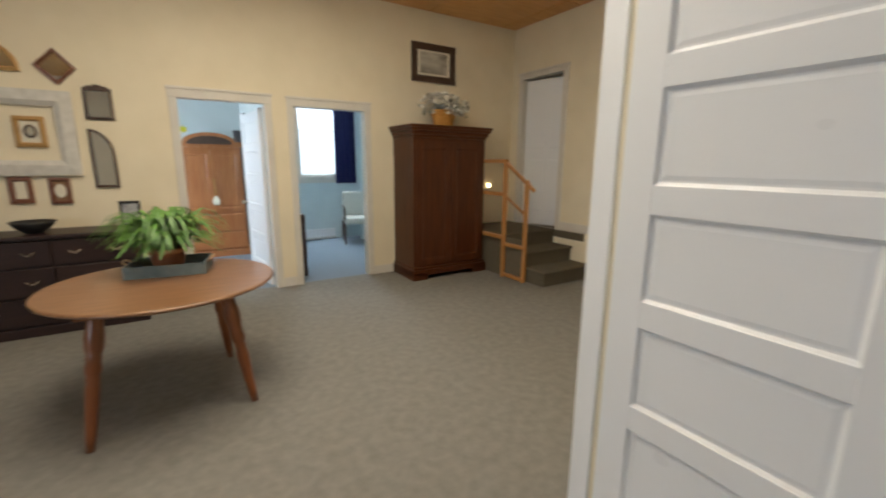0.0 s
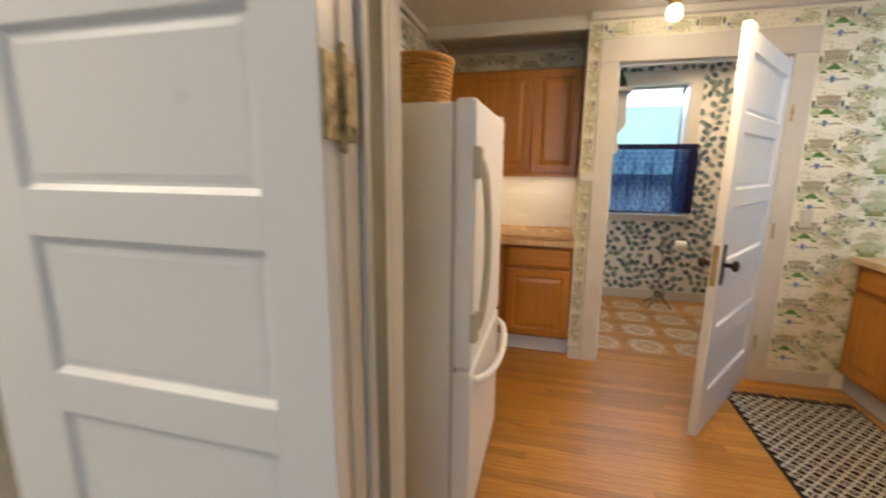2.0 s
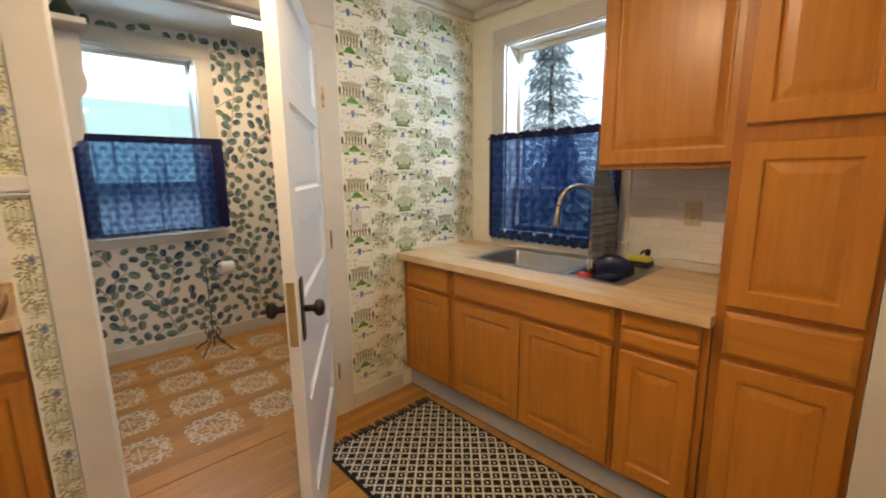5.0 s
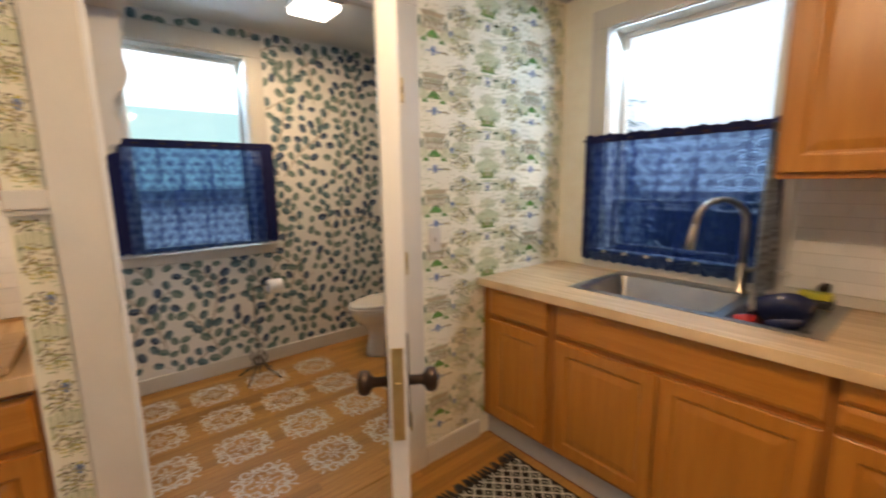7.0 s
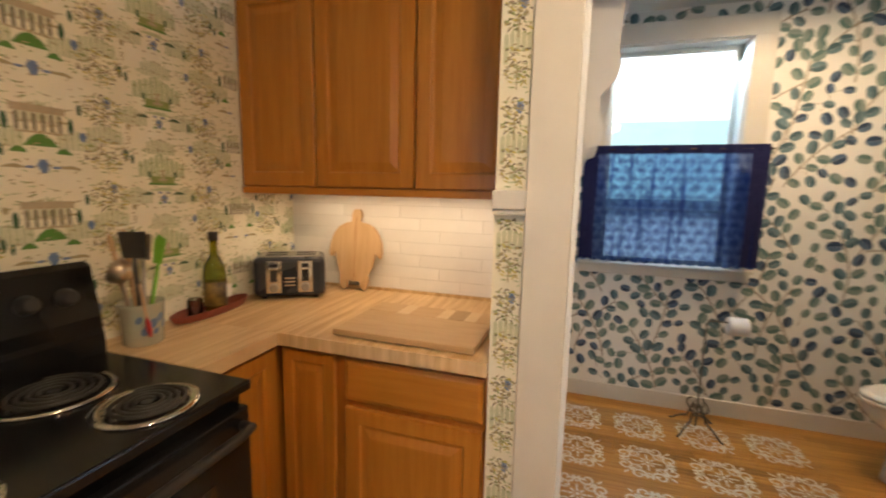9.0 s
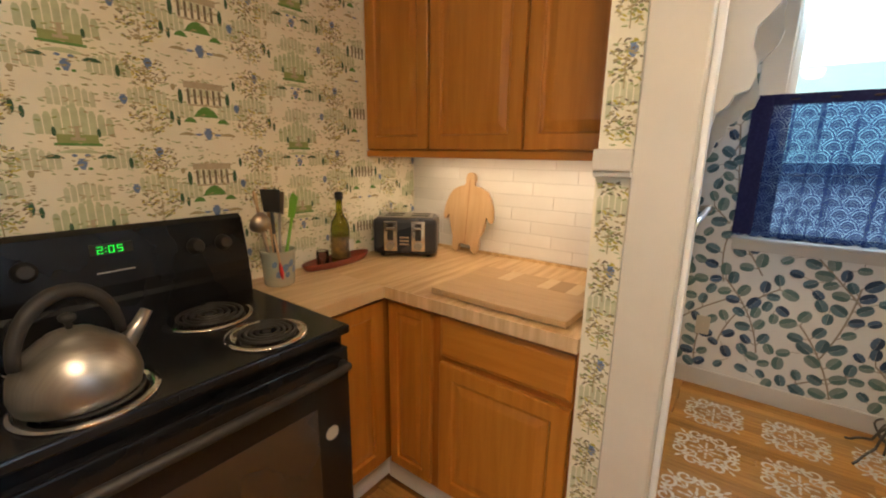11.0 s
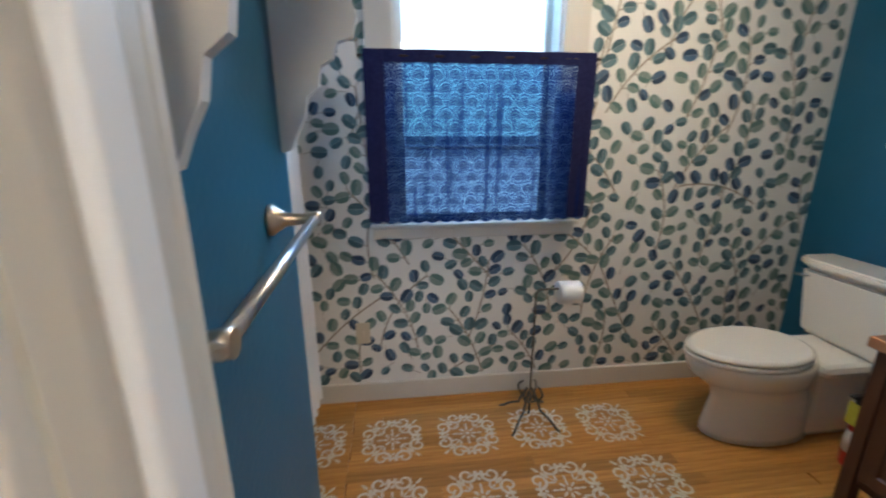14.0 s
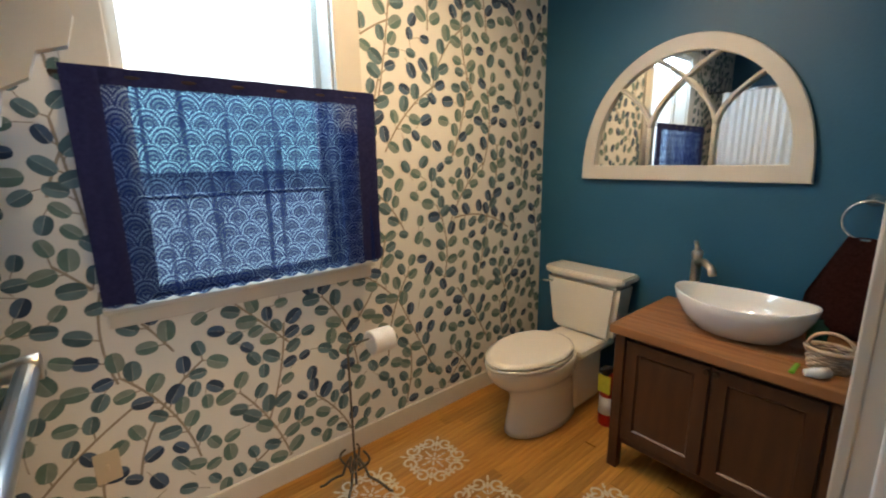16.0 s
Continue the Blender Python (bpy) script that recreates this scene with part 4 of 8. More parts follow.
# ---- refrigerator and stove ----
def refrigerator():
    f = thing("refrigerator", "white refrigerator with a bottom freezer drawer", "refrigerator", (3.66, 1.75, 0))
    part("cabinet_body", boxes((3.296, 1.468, 0.03, 4.036, 2.13, 1.652), bevel=0.006), FRIDGE, f)
    part("grille", boxes((3.30, 1.46, 0.0, 4.03, 1.52, 0.05), bevel=0.003), BLACK_MATT, f)
    m = pose(3.288, 1.388, 0)
    w = 0.756
    d = part("fridge_door", boxes((0, 0, 0.728, w, 0.07, 1.662), bevel=0.012), FRIDGE, f, m=m)
    z = part("freezer_drawer", boxes((0, 0, 0.06, w, 0.07, 0.712), bevel=0.012), FRIDGE, f, m=m)
    part("gasket", boxes((0.006, 0.068, 0.06, w - 0.01, 0.081, 1.65)), GROUT, f, m=m)
    # handle ends: rounded almond blocks that flow into a bowed grip
    for zc, s in ((1.458, 1), (0.888, -1)):
        b = bmesh.new()
        prism(b, [(-0.006, zc - 0.050 * s), (0.040, zc - 0.052 * s), (0.052, zc - 0.030 * s), (0.040, zc + 0.044 * s), (0.026, zc + 0.054 * s), (-0.006, zc + 0.052 * s)][::s], 0.03, Matrix.Translation((0, -0.022, 0)), bevel=0.007)
        part("handle_bracket", b, ALMOND, d, "almond handle end", m=m, world=False)
    b = bmesh.new()
    pts = [(0.026, -0.010, 1.465)] + [(0.022 + 0.006 * math.sin(math.pi * k / 16), -0.020 - 0.024 * math.sin(math.pi * k / 16) ** 0.6, 1.455 - 0.56 * k / 16) for k in range(17)] + [(0.026, -0.010, 0.88)]
    tube(b, pts, 0.0135, 12)
    part("handle", b, ALMOND, d, "bowed almond handle", m=m, world=False)
    b = bmesh.new()
    pts = [(0.05, 0.004, 0.672)] + [(0.05 + 0.64 * k / 16, -0.012 - 0.055 * math.sin(math.pi * k / 16) ** 0.5, 0.668 - 0.022 * math.sin(math.pi * k / 16)) for k in range(17)] + [(0.69, 0.004, 0.672)]
    tube(b, pts, 0.015, 12)
    part("handle", b, FRIDGE, z, m=m, world=False)
    part("hinge_cap", boxes((0.66, 0.005, 1.662, 0.735, 0.06, 1.678), bevel=0.004), FRIDGE, f, m=m)
    bb = bmesh.new()
    lathe(bb, [(0.009, 0), (0.008, 0.003), (0.003, 0.004)], n=14, m=m @ pose(0.715, 0.0, 1.565, 90))
    part("badge", bb, STEEL, d, "small round metal badge", world=False)


refrigerator()
BASKET = material("golden_wicker", (0.42, 0.19, 0.026), 0.55, colour2=(0.62, 0.32, 0.065), scale=30, bump=0.4, bump_scale=150)


def wicker_basket(at, r0, r1, h, name="wicker_basket", label="golden woven wicker basket on top of the refrigerator", rows=11, stakes=36, sq=0.85, mat=None):
    t = thing(name, label, "basket", at)
    bm = bmesh.new()
    for k in range(rows):
        z = h * (k + 0.5) / rows
        r = r0 + (r1 - r0) * (z / h)
        pts = []
        for i in range(stakes * 2):
            a = 2 * math.pi * i / (stakes * 2)
            w = 0.0035 * (1 if (i // 2 + k) % 2 else -1)
            pts.append((at[0] + (r + w) * math.cos(a), at[1] + sq * (r + w) * math.sin(a), at[2] + z))
        tube(bm, pts, h / rows * 0.55, 5, closed=True)
    part("weave", bm, mat or BASKET, t)
    bm = bmesh.new()
    pts = [(at[0] + (r1 + 0.004) * math.cos(2 * math.pi * i / 40), at[1] + sq * (r1 + 0.004) * math.sin(2 * math.pi * i / 40), at[2] + h) for i in range(40)]
    tube(bm, pts, 0.009, 8, closed=True)
    part("rim", bm, mat or BASKET, t)
    bm = bmesh.new()
    lathe(bm, [(r0 * 0.98, 0.001), (r0 * 0.98, 0.006)], at, 30)
    bmesh.ops.scale(bm, vec=(1, sq, 1), space=Matrix.Translation((-at[0], -at[1], 0)), verts=bm.verts)
    part("base", bm, mat or BASKET, t)
    return t


wicker_basket((3.475, 1.625, 1.653), 0.102, 0.122, 0.165)


def stove():
    s = thing("electric_stove", "black electric stove with coil burners", "stove", (4.41, 1.83, 0))
    x0, x1 = 4.048, 4.774
    part("body", boxes((x0, 1.56, 0.03, x1, 2.12, 0.885), bevel=0.004), BLACK, s)
    part("foot_panel", boxes((x0 + 0.01, 1.60, 0.0, x1 - 0.01, 1.62, 0.06)), BLACK_MATT, s)
    part("cooktop", boxes((x0 - 0.002, 1.523, 0.885, x1 + 0.002, 2.06, 0.912), bevel=0.006), BLACK, s)
    d = part("oven_door", boxes((x0 + 0.004, 1.528, 0.22, x1 - 0.004, 1.56, 0.845), bevel=0.006), BLACK, s)
    part("oven_window", boxes((x0 + 0.12, 1.5255, 0.34, x1 - 0.12, 1.529, 0.70), bevel=0.001), material("smoked_oven_glass", (0.03, 0.022, 0.018), 0.08, colour2=(0.04, 0.03, 0.025), scale=4, coat=0.5), d, "smoked glass window", world=False)
    b = bmesh.new()
    tube(b, [(x0 + 0.03, 1.53, 0.80), (x0 + 0.035, 1.495, 0.805), (x0 + 0.08, 1.485, 0.805), (x1 - 0.08, 1.485, 0.805), (x1 - 0.035, 1.495, 0.805), (x1 - 0.03, 1.53, 0.80)], 0.013, 10)
    part("handle", b, BLACK_MATT, d, world=False)
    b = bmesh.new()
    lathe(b, [(0.022, 0), (0.020, 0.003)], n=20, m=pose(4.70, 1.528, 0.60, 90))
    part("round_sticker", b, material("sticker_paper", (0.45, 0.42, 0.38), 0.6), d, "small round pale sticker", world=False)
    part("storage_drawer", boxes((x0 + 0.004, 1.53, 0.065, x1 - 0.004, 1.56, 0.205), bevel=0.005), BLACK, s)
    # sloping back panel with dials
    g = bmesh.new()
    prof = [(2.045, 0.912), (2.128, 0.912), (2.128, 1.165), (2.10, 1.178), (2.078, 1.165), (2.052, 1.02), (2.052, 0.985), (2.045, 0.97)]
    a = [g.verts.new((x0, y, z)) for y, z in prof]
    c = [g.verts.new((x1, y, z)) for y, z in prof]
    g.faces.new(a)
    g.faces.new(c[::-1])
    for i in range(len(prof)):
        j = (i + 1) % len(prof)
        g.faces.new((a[i], c[i], c[j], a[j]))
    back = part("back_panel", g, BLACK, s)
    for x in (4.125, 4.212, 4.610, 4.697):
        k = bmesh.new()
        lathe(k, [(0.027, 0), (0.026, 0.006), (0.021, 0.010), (0.019, 0.026), (0.015, 0.028)], n=18, m=pose(x, 2.064, 1.09, 80))
        part("dial", k, BLACK_MATT, back, world=False)
    part("clock_window", boxes((4.345, 2.0665, 1.105, 4.445, 2.072, 1.135)), BLACK_MATT, back, world=False)
    dg = bmesh.new()
    # 2:05 in seven-segment bars
    segs = {"2": "abged", "0": "abcdef", "5": "afgcd"}
    place = {"a": (0, 1, 1, 1), "b": (1, 0.5, 1, 1), "c": (1, 0, 1, 0.5), "d": (0, 0, 1, 0), "e": (0, 0, 0, 0.5), "f": (0, 0.5, 0, 1), "g": (0, 0.5, 1, 0.5)}
    for ch, x in (("2", 4.362), ("0", 4.388), ("5", 4.408)):
        for q in segs[ch]:
            u0, v0, u1, v1 = place[q]
            box(dg, x + u0 * 0.011 - 0.0012, 2.0655, 1.110 + v0 * 0.018 - 0.0012, x + u1 * 0.011 + 0.0012, 2.0662, 1.110 + v1 * 0.018 + 0.0012)
    for z in (1.114, 1.124):
        box(dg, 4.379, 2.0655, z - 0.0012, 4.3815, 2.0662, z + 0.0012)
    part("clock_digits", dg, glowing("green_digits", (0.05, 1.0, 0.12), 0.5), back, "green glowing clock digits", world=False)
    lb = boxes((4.35, 2.0565, 1.055, 4.44, 2.058, 1.0585))
    part("lettering_bar", lb, material("pale_print", (0.45, 0.45, 0.45), 0.5), back, "thin line of pale print", world=False)
    for at, r in (((4.552, 1.885), 0.098), ((4.590, 1.640), 0.082), ((4.225, 1.885), 0.082), ((4.215, 1.640), 0.098)):
        p = bmesh.new()
        lathe(p, [(r + 0.022, 0.0), (r + 0.021, 0.005), (r + 0.008, 0.006), (r, 0.002), (r * 0.5, -0.004), (0.01, -0.004)], (at[0], at[1], 0.9125), 36)
        pan = part("drip_pan", p, CHROME, s, "chrome drip pan")
        q = bmesh.new()
        turns = 4.2
        pts = [(at[0] + (0.018 + (r - 0.022) * k / 150) * math.cos(turns * 2 * math.pi * k / 150), at[1] + (0.018 + (r - 0.022) * k / 150) * math.sin(turns * 2 * math.pi * k / 150), 0.9205) for k in range(151)]
        tube(q, pts, 0.0052, 6)
        lathe(q, [(0.012, 0), (0.012, 0.004)], (at[0], at[1], 0.918), 12)
        part("coil", q, BLACK_MATT, pan, "dark coil element", world=False)


stove()


def kettle():
    k = thing("kettle", "steel whistling kettle with a dark arched handle", "kettle", (4.205, 1.64, 0.926))
    b = bmesh.new()
    lathe(b, [(0.085, 0), (0.098, 0.006), (0.103, 0.03), (0.098, 0.06), (0.080, 0.095), (0.052, 0.118), (0.040, 0.124), (0.038, 0.128), (0.012, 0.136)], (4.205, 1.64, 0.926), 28)
    part("body", b, STEEL, k)
    b = bmesh.new()
    lathe(b, [(0.005, 0), (0.006, 0.012), (0.013, 0.018), (0.014, 0.026), (0.006, 0.032)], (4.205, 1.64, 1.061), 14)
    part("lid_knob", b, BLACK_MATT, k)
    b = bmesh.new()
    pts = [(4.205 + 0.085 * math.cos(math.pi * i / 14), 1.64 + 0.03 * math.cos(math.pi * i / 14), 1.02 + 0.115 * math.sin(math.pi * i / 14)) for i in range(15)]
    tube(b, pts, [0.010 + 0.004 * math.sin(math.pi * i / 14) for i in range(15)], 10)
    part("handle", b, BLACK_MATT, k)
    b = bmesh.new()
    tube(b, [(4.29, 1.67, 0.985), (4.325, 1.683, 1.02), (4.345, 1.69, 1.045)], [0.02, 0.014, 0.012], 12)
    part("spout", b, STEEL, k)


kettle()

# ---- things on the corner counter ----
CROCKERY = material("speckled_cream_glaze", (0.46, 0.43, 0.33), 0.25, colour2=(0.40, 0.44, 0.36), scale=18, coat=0.3)
BLUE_MOTIF = material("blue_glaze", (0.10, 0.16, 0.30), 0.3, colour2=(0.14, 0.22, 0.36), scale=30)
PALE_WOOD = material("pale_wood", (0.52, 0.33, 0.16), 0.5, colour2=(0.62, 0.42, 0.23), scale=5, stretch=(8, 8, 1), bump=0.05)


def utensil_crock():
    at = (4.868, 2.02, 0.911)
    c = thing("utensil_crock", "speckled cream crock with blue brush marks", "crock", at)
    b = bmesh.new()
    lathe(b, [(0.050, 0), (0.054, 0.004), (0.056, 0.06), (0.060, 0.118), (0.064, 0.128), (0.062, 0.132), (0.057, 0.126), (0.052, 0.02), (0.01, 0.014)], at, 26)
    part("pot", b, CROCKERY, c)
    b = bmesh.new()
    for a, z, s in ((-100, 0.07, 1.0), (-75, 0.085, 0.8), (-120, 0.05, 0.9), (-60, 0.06, 0.7), (-135, 0.085, 0.7), (-92, 0.045, 0.6)):
        m = Matrix.Translation(at) @ pose(0, 0, 0, 0, 0, a + 90) @ pose(0, -0.0585, z, 0, 40 * s, 0)
        prism(b, [(0.012 * s * math.cos(t * math.pi / 5), 0.018 * s * math.sin(t * math.pi / 5)) for t in range(10)], 0.002, m)
    part("painted_petal", b, BLUE_MOTIF, c, "blue painted petals")
    rows = (("ladle", NICKEL, (-0.045, -0.01), (-0.075, -0.03, 0.24), 0.005, "bowl"), ("spatula", BLACK_MATT, (-0.015, -0.015), (-0.02, -0.015, 0.27), 0.006, "blade"), ("steel_turner", STEEL, (0.01, 0.0), (0.018, 0.0, 0.26), 0.005, "blade"),
            ("green_spatula", GREEN, (0.03, 0.01), (0.085, 0.02, 0.255), 0.006, "slim"), ("wooden_spoon", PALE_WOOD, (-0.03, 0.02), (-0.05, 0.025, 0.29), 0.006, "oval"), ("red_spoon", RED, (-0.05, -0.035), (-0.052, -0.05, 0.10), 0.004, "oval"), ("wooden_fork", PALE_WOOD, (0.0, 0.025), (-0.008, 0.028, 0.28), 0.006, "slim"))
    for nm, mt, p, q, r, head in rows:
        u = thing(nm, {"ladle": "steel ladle leaning in the utensil crock", "spatula": "black slotted spatula in the utensil crock", "steel_turner": "broad steel turner in the utensil crock", "green_spatula": "lime green spatula in the utensil crock", "wooden_spoon": "pale wooden spoon in the utensil crock", "red_spoon": "red spoon hooked on the utensil crock", "wooden_fork": "pale wooden fork in the utensil crock"}[nm], "utensil", (at[0] + p[0], at[1] + p[1], at[2] + 0.02), group="cooking utensils")
        b = bmesh.new()
        lo = (at[0] + p[0] * 0.5, at[1] + p[1] * 0.5, at[2] + 0.02) if nm != "red_spoon" else (at[0] - 0.045, at[1] - 0.062, at[2] + 0.20)
        hi = (at[0] + q[0], at[1] + q[1], at[2] + q[2]) if nm != "red_spoon" else (at[0] - 0.035, at[1] - 0.068, at[2] + 0.09)
        tube(b, [lo, hi], r, 8)
        part("handle", b, mt if nm != "red_spoon" else PALE_WOOD, u)
        h = bmesh.new()
        mm = Matrix.Translation(hi) @ (Vector(hi) - Vector(lo)).to_track_quat("Z", "Y").to_matrix().to_4x4()
        if head == "bowl":
            lathe(h, [(0.012, -0.03), (0.032, -0.015), (0.038, 0.01), (0.035, 0.012), (0.028, -0.008), (0.004, -0.022)], n=16, m=Matrix.Translation(hi) @ pose(0, 0, 0, -70, 0, 20))
        elif head == "blade":
            prism(h, [(-0.03, 0), (0.03, 0), (0.036, 0.08), (-0.036, 0.08)], 0.003, mm)
        elif head == "slim":
            prism(h, [(-0.014, -0.02), (0.014, -0.02), (0.020, 0.05), (0.012, 0.075), (-0.016, 0.06)], 0.006, mm)
        else:
            lathe(h, [(0.004, -0.01), (0.019, 0.01), (0.022, 0.03), (0.013, 0.05), (0.003, 0.055)], n=12, m=mm @ Matrix.Diagonal((1, 0.35, 1, 1)))
        part("head", h, mt, u)


utensil_crock()
TRAYM = material("red_brown_lacquer", (0.18, 0.035, 0.02), 0.35, colour2=(0.23, 0.05, 0.03), scale=9)
b = bmesh.new()
tm = pose(5.19, 2.085, 0.911, 0, 0, 4)
lathe(b, [(0.16, 0), (0.172, 0.004), (0.188, 0.028), (0.185, 0.030), (0.168, 0.008), (0.01, 0.005)], n=30, m=tm @ Matrix.Diagonal((1, 0.30, 1, 1)))
solid("oval_tray", b, TRAYM, "red-brown lacquered oval tray on the counter", "tray")


def oil_bottle():
    at = (5.212, 2.088, 0.917)
    o = thing("oil_bottle", "green glass oil bottle with a dark label", "bottle", at)
    b = bmesh.new()
    lathe(b, [(0.038, 0), (0.041, 0.004), (0.041, 0.15), (0.036, 0.178), (0.019, 0.208), (0.0145, 0.222), (0.014, 0.275), (0.017, 0.277), (0.017, 0.288)], at, 20)
    part("glass_body", b, glass("green_bottle_glass", (0.36, 0.40, 0.03), 0.05), o)
    b = bmesh.new()
    lathe(b, [(0.0175, 0), (0.0175, 0.030), (0.014, 0.032)], (at[0], at[1], at[2] + 0.275), 16)
    part("cap", b, BLACK_MATT, o)
    b = bmesh.new()
    lathe(b, [(0.0418, 0.02), (0.0418, 0.115)], at, 24)
    lab = part("label", b, material("dark_label", (0.03, 0.025, 0.02), 0.5, colour2=(0.30, 0.20, 0.05), scale=25), o, "dark label with a golden picture")
    part("white_tag", boxes((at[0] + 0.014, at[1] - 0.0435, at[2] + 0.05, at[0] + 0.038, at[1] - 0.036, at[2] + 0.10)), material("white_paper", (0.75, 0.74, 0.7), 0.7), lab, world=False)


oil_bottle()
for at in ((5.10, 2.07, 0.917),):
    j = bmesh.new()
    lathe(j, [(0.024, 0), (0.026, 0.003), (0.026, 0.065), (0.024, 0.07), (0.022, 0.066), (0.022, 0.008), (0.004, 0.006)], at, 18)
    solid("glass_jar", j, glass("clear_jar_glass", (0.95, 0.95, 0.92), 0.03), "small clear glass on the tray", "jar")


def toaster():
    m = pose(5.376, 2.058, 0.911, 0, 0, math.degrees(math.atan2(1.808 - 2.058, 5.541 - 5.376)))
    t = thing("toaster", "black four-slice toaster with two silver levers", "toaster")
    t.matrix_world = m
    w, d, h = 0.30, 0.20, 0.185
    b = boxes((0, 0, 0.012, w, d, h), bevel=0.022)
    part("shell", b, material("dark_slate_enamel", (0.022, 0.026, 0.036), 0.28, colour2=(0.03, 0.034, 0.046), scale=6), t, world=False)
    part("top_plate", boxes((0.025, 0.025, h - 0.002, w - 0.025, d - 0.025, h + 0.004), bevel=0.002), STEEL, t, world=False)
    for x in (0.05, 0.175):
        for y in (0.05, 0.115):
            part("slot", boxes((x, y, h + 0.003, x + 0.085, y + 0.03, h + 0.0055)), BLACK_MATT, t, world=False)
    for x in (0.085, 0.215):
        b = bmesh.new()
        box(b, x - 0.032, -0.006, 0.030, x + 0.032, 0.004, 0.172, 0.003)
        lv = part("lever_plate", b, CHROME, t, "bright metal lever plate", world=False)
        part("lever_slot", boxes((x - 0.014, -0.0075, 0.082, x + 0.014, -0.006, 0.160)), BLACK_MATT, lv, world=False)
        part("lever", boxes((x - 0.018, -0.024, 0.135, x + 0.018, -0.0075, 0.147), bevel=0.004), CHROME, lv, world=False)
        b = bmesh.new()
        lathe(b, [(0.018, 0), (0.018, 0.012), (0.014, 0.015)], n=18, m=pose(x, -0.006, 0.056, 90))
        part("dial", b, STEEL, lv, world=False)
    for k in range(3):
        part("button", boxes((0.127, -0.006, 0.06 + 0.016 * k, 0.173, 0.004, 0.068 + 0.016 * k), bevel=0.001), CHROME, t, world=False)
    for x in (0.03, w - 0.05):
        for y in (0.03, d - 0.05):
            part("foot", boxes((x, y, 0, x + 0.02, y + 0.02, 0.02), bevel=0.002), BLACK_MATT, t, world=False)


toaster()


def turtle_board():
    half = [(0.0, 0.395), (0.014, 0.392), (0.024, 0.380), (0.027, 0.362), (0.021, 0.342), (0.026, 0.330), (0.060, 0.326), (0.095, 0.308), (0.120, 0.275), (0.137, 0.230), (0.143, 0.185), (0.138, 0.162), (0.126, 0.160), (0.114, 0.182), (0.105, 0.198), (0.103, 0.160), (0.094, 0.118), (0.072, 0.080), (0.078, 0.045), (0.072, 0.016), (0.054, 0.002), (0.038, 0.014), (0.032, 0.050), (0.012, 0.044)]
    outline = half + [(-x, z) for x, z in half[::-1] if x > 0]
    b = bmesh.new()
    prism(b, outline[::-1], 0.018, bevel=0.003)
    tb = thing("turtle_board", "turtle-shaped pale wooden board leaning on the tiles", "cutting board")
    tb.matrix_world = facing("-x", 5.705, 1.765, 0.9112) @ pose(0, 0, 0, -7)
    part("board", b, PALE_WOOD, tb, world=False)
    part("seam", boxes((-0.0012, -0.0006, 0.05, 0.0012, 0.002, 0.36)), OAK_DARK, tb, world=False)


turtle_board()


def cutting_board():
    c = thing("cutting_board", "thick striped wooden cutting board on the counter", "cutting board")
    c.matrix_world = pose(5.122, 1.02, 0.9112, 0, 0, -1.0)
    light, mid, dark = (material(n, a, 0.45, colour2=b2, scale=6, stretch=(9, 1, 1), bump=0.05) for n, a, b2 in (("maple_strip", (0.60, 0.44, 0.24), (0.66, 0.50, 0.30)), ("beech_strip", (0.46, 0.29, 0.13), (0.52, 0.34, 0.17)), ("oak_strip", (0.34, 0.21, 0.085), (0.40, 0.25, 0.11))))
    part("slab", boxes((0, 0, 0.003, 0.245, 0.49, 0.024), bevel=0.003), mid, c, world=False)
    y = 0.0
    for w, mt in ((0.06, mid), (0.045, light), (0.06, dark), (0.045, light), (0.11, mid), (0.05, light), (0.12, mid)):
        part("inlay_strip", boxes((0.2452, y + 0.0003, 0.003, 0.365, y + w - 0.0003, 0.024), bevel=0.0008), mt, c, world=False)
        y += w
    for x in (0.02, 0.33):
        for y in (0.03, 0.44):
            part("foot", boxes((x, y, 0, x + 0.02, y + 0.02, 0.004)), BLACK_MATT, c, world=False)


cutting_board()


def wall_plate(name, label, way, x, y, z, mat, slots=True):
    p = thing(name, label, "outlet", (x, y, z))
    m = facing(way, x, y, z)
    part("plate", boxes((-0.036, -0.006, -0.058, 0.036, 0, 0.058), bevel=0.003), mat, p, m=m)
    if slots:
        for dz in (-0.02, 0.02):
            part("socket", boxes((-0.016, -0.0075, dz - 0.014, 0.016, -0.006, dz + 0.014), bevel=0.001), mat, p, m=m)
            part("slot", boxes((-0.008, -0.0082, dz - 0.006, -0.005, -0.0075, dz + 0.006), (0.005, -0.0082, dz - 0.006, 0.008, -0.0075, dz + 0.006)), BLACK_MATT, p, m=m)
    else:
        part("toggle", boxes((-0.005, -0.016, -0.012, 0.005, -0.006, 0.012), bevel=0.002), mat, p, m=m)


wall_plate("wall_outlet", "almond wall outlet above the sink counter", "+y", 3.657, -1.410, 1.188, ALMOND)
wall_plate("wall_outlet", "almond wall outlet low on the leaf wallpaper", "-x", 6.908, 0.805, 0.39, ALMOND, slots=False)
wall_plate("light_switch", "white light switch beside the bathroom door", "-x", 5.098, -0.43, 1.14, TRIM, slots=False)


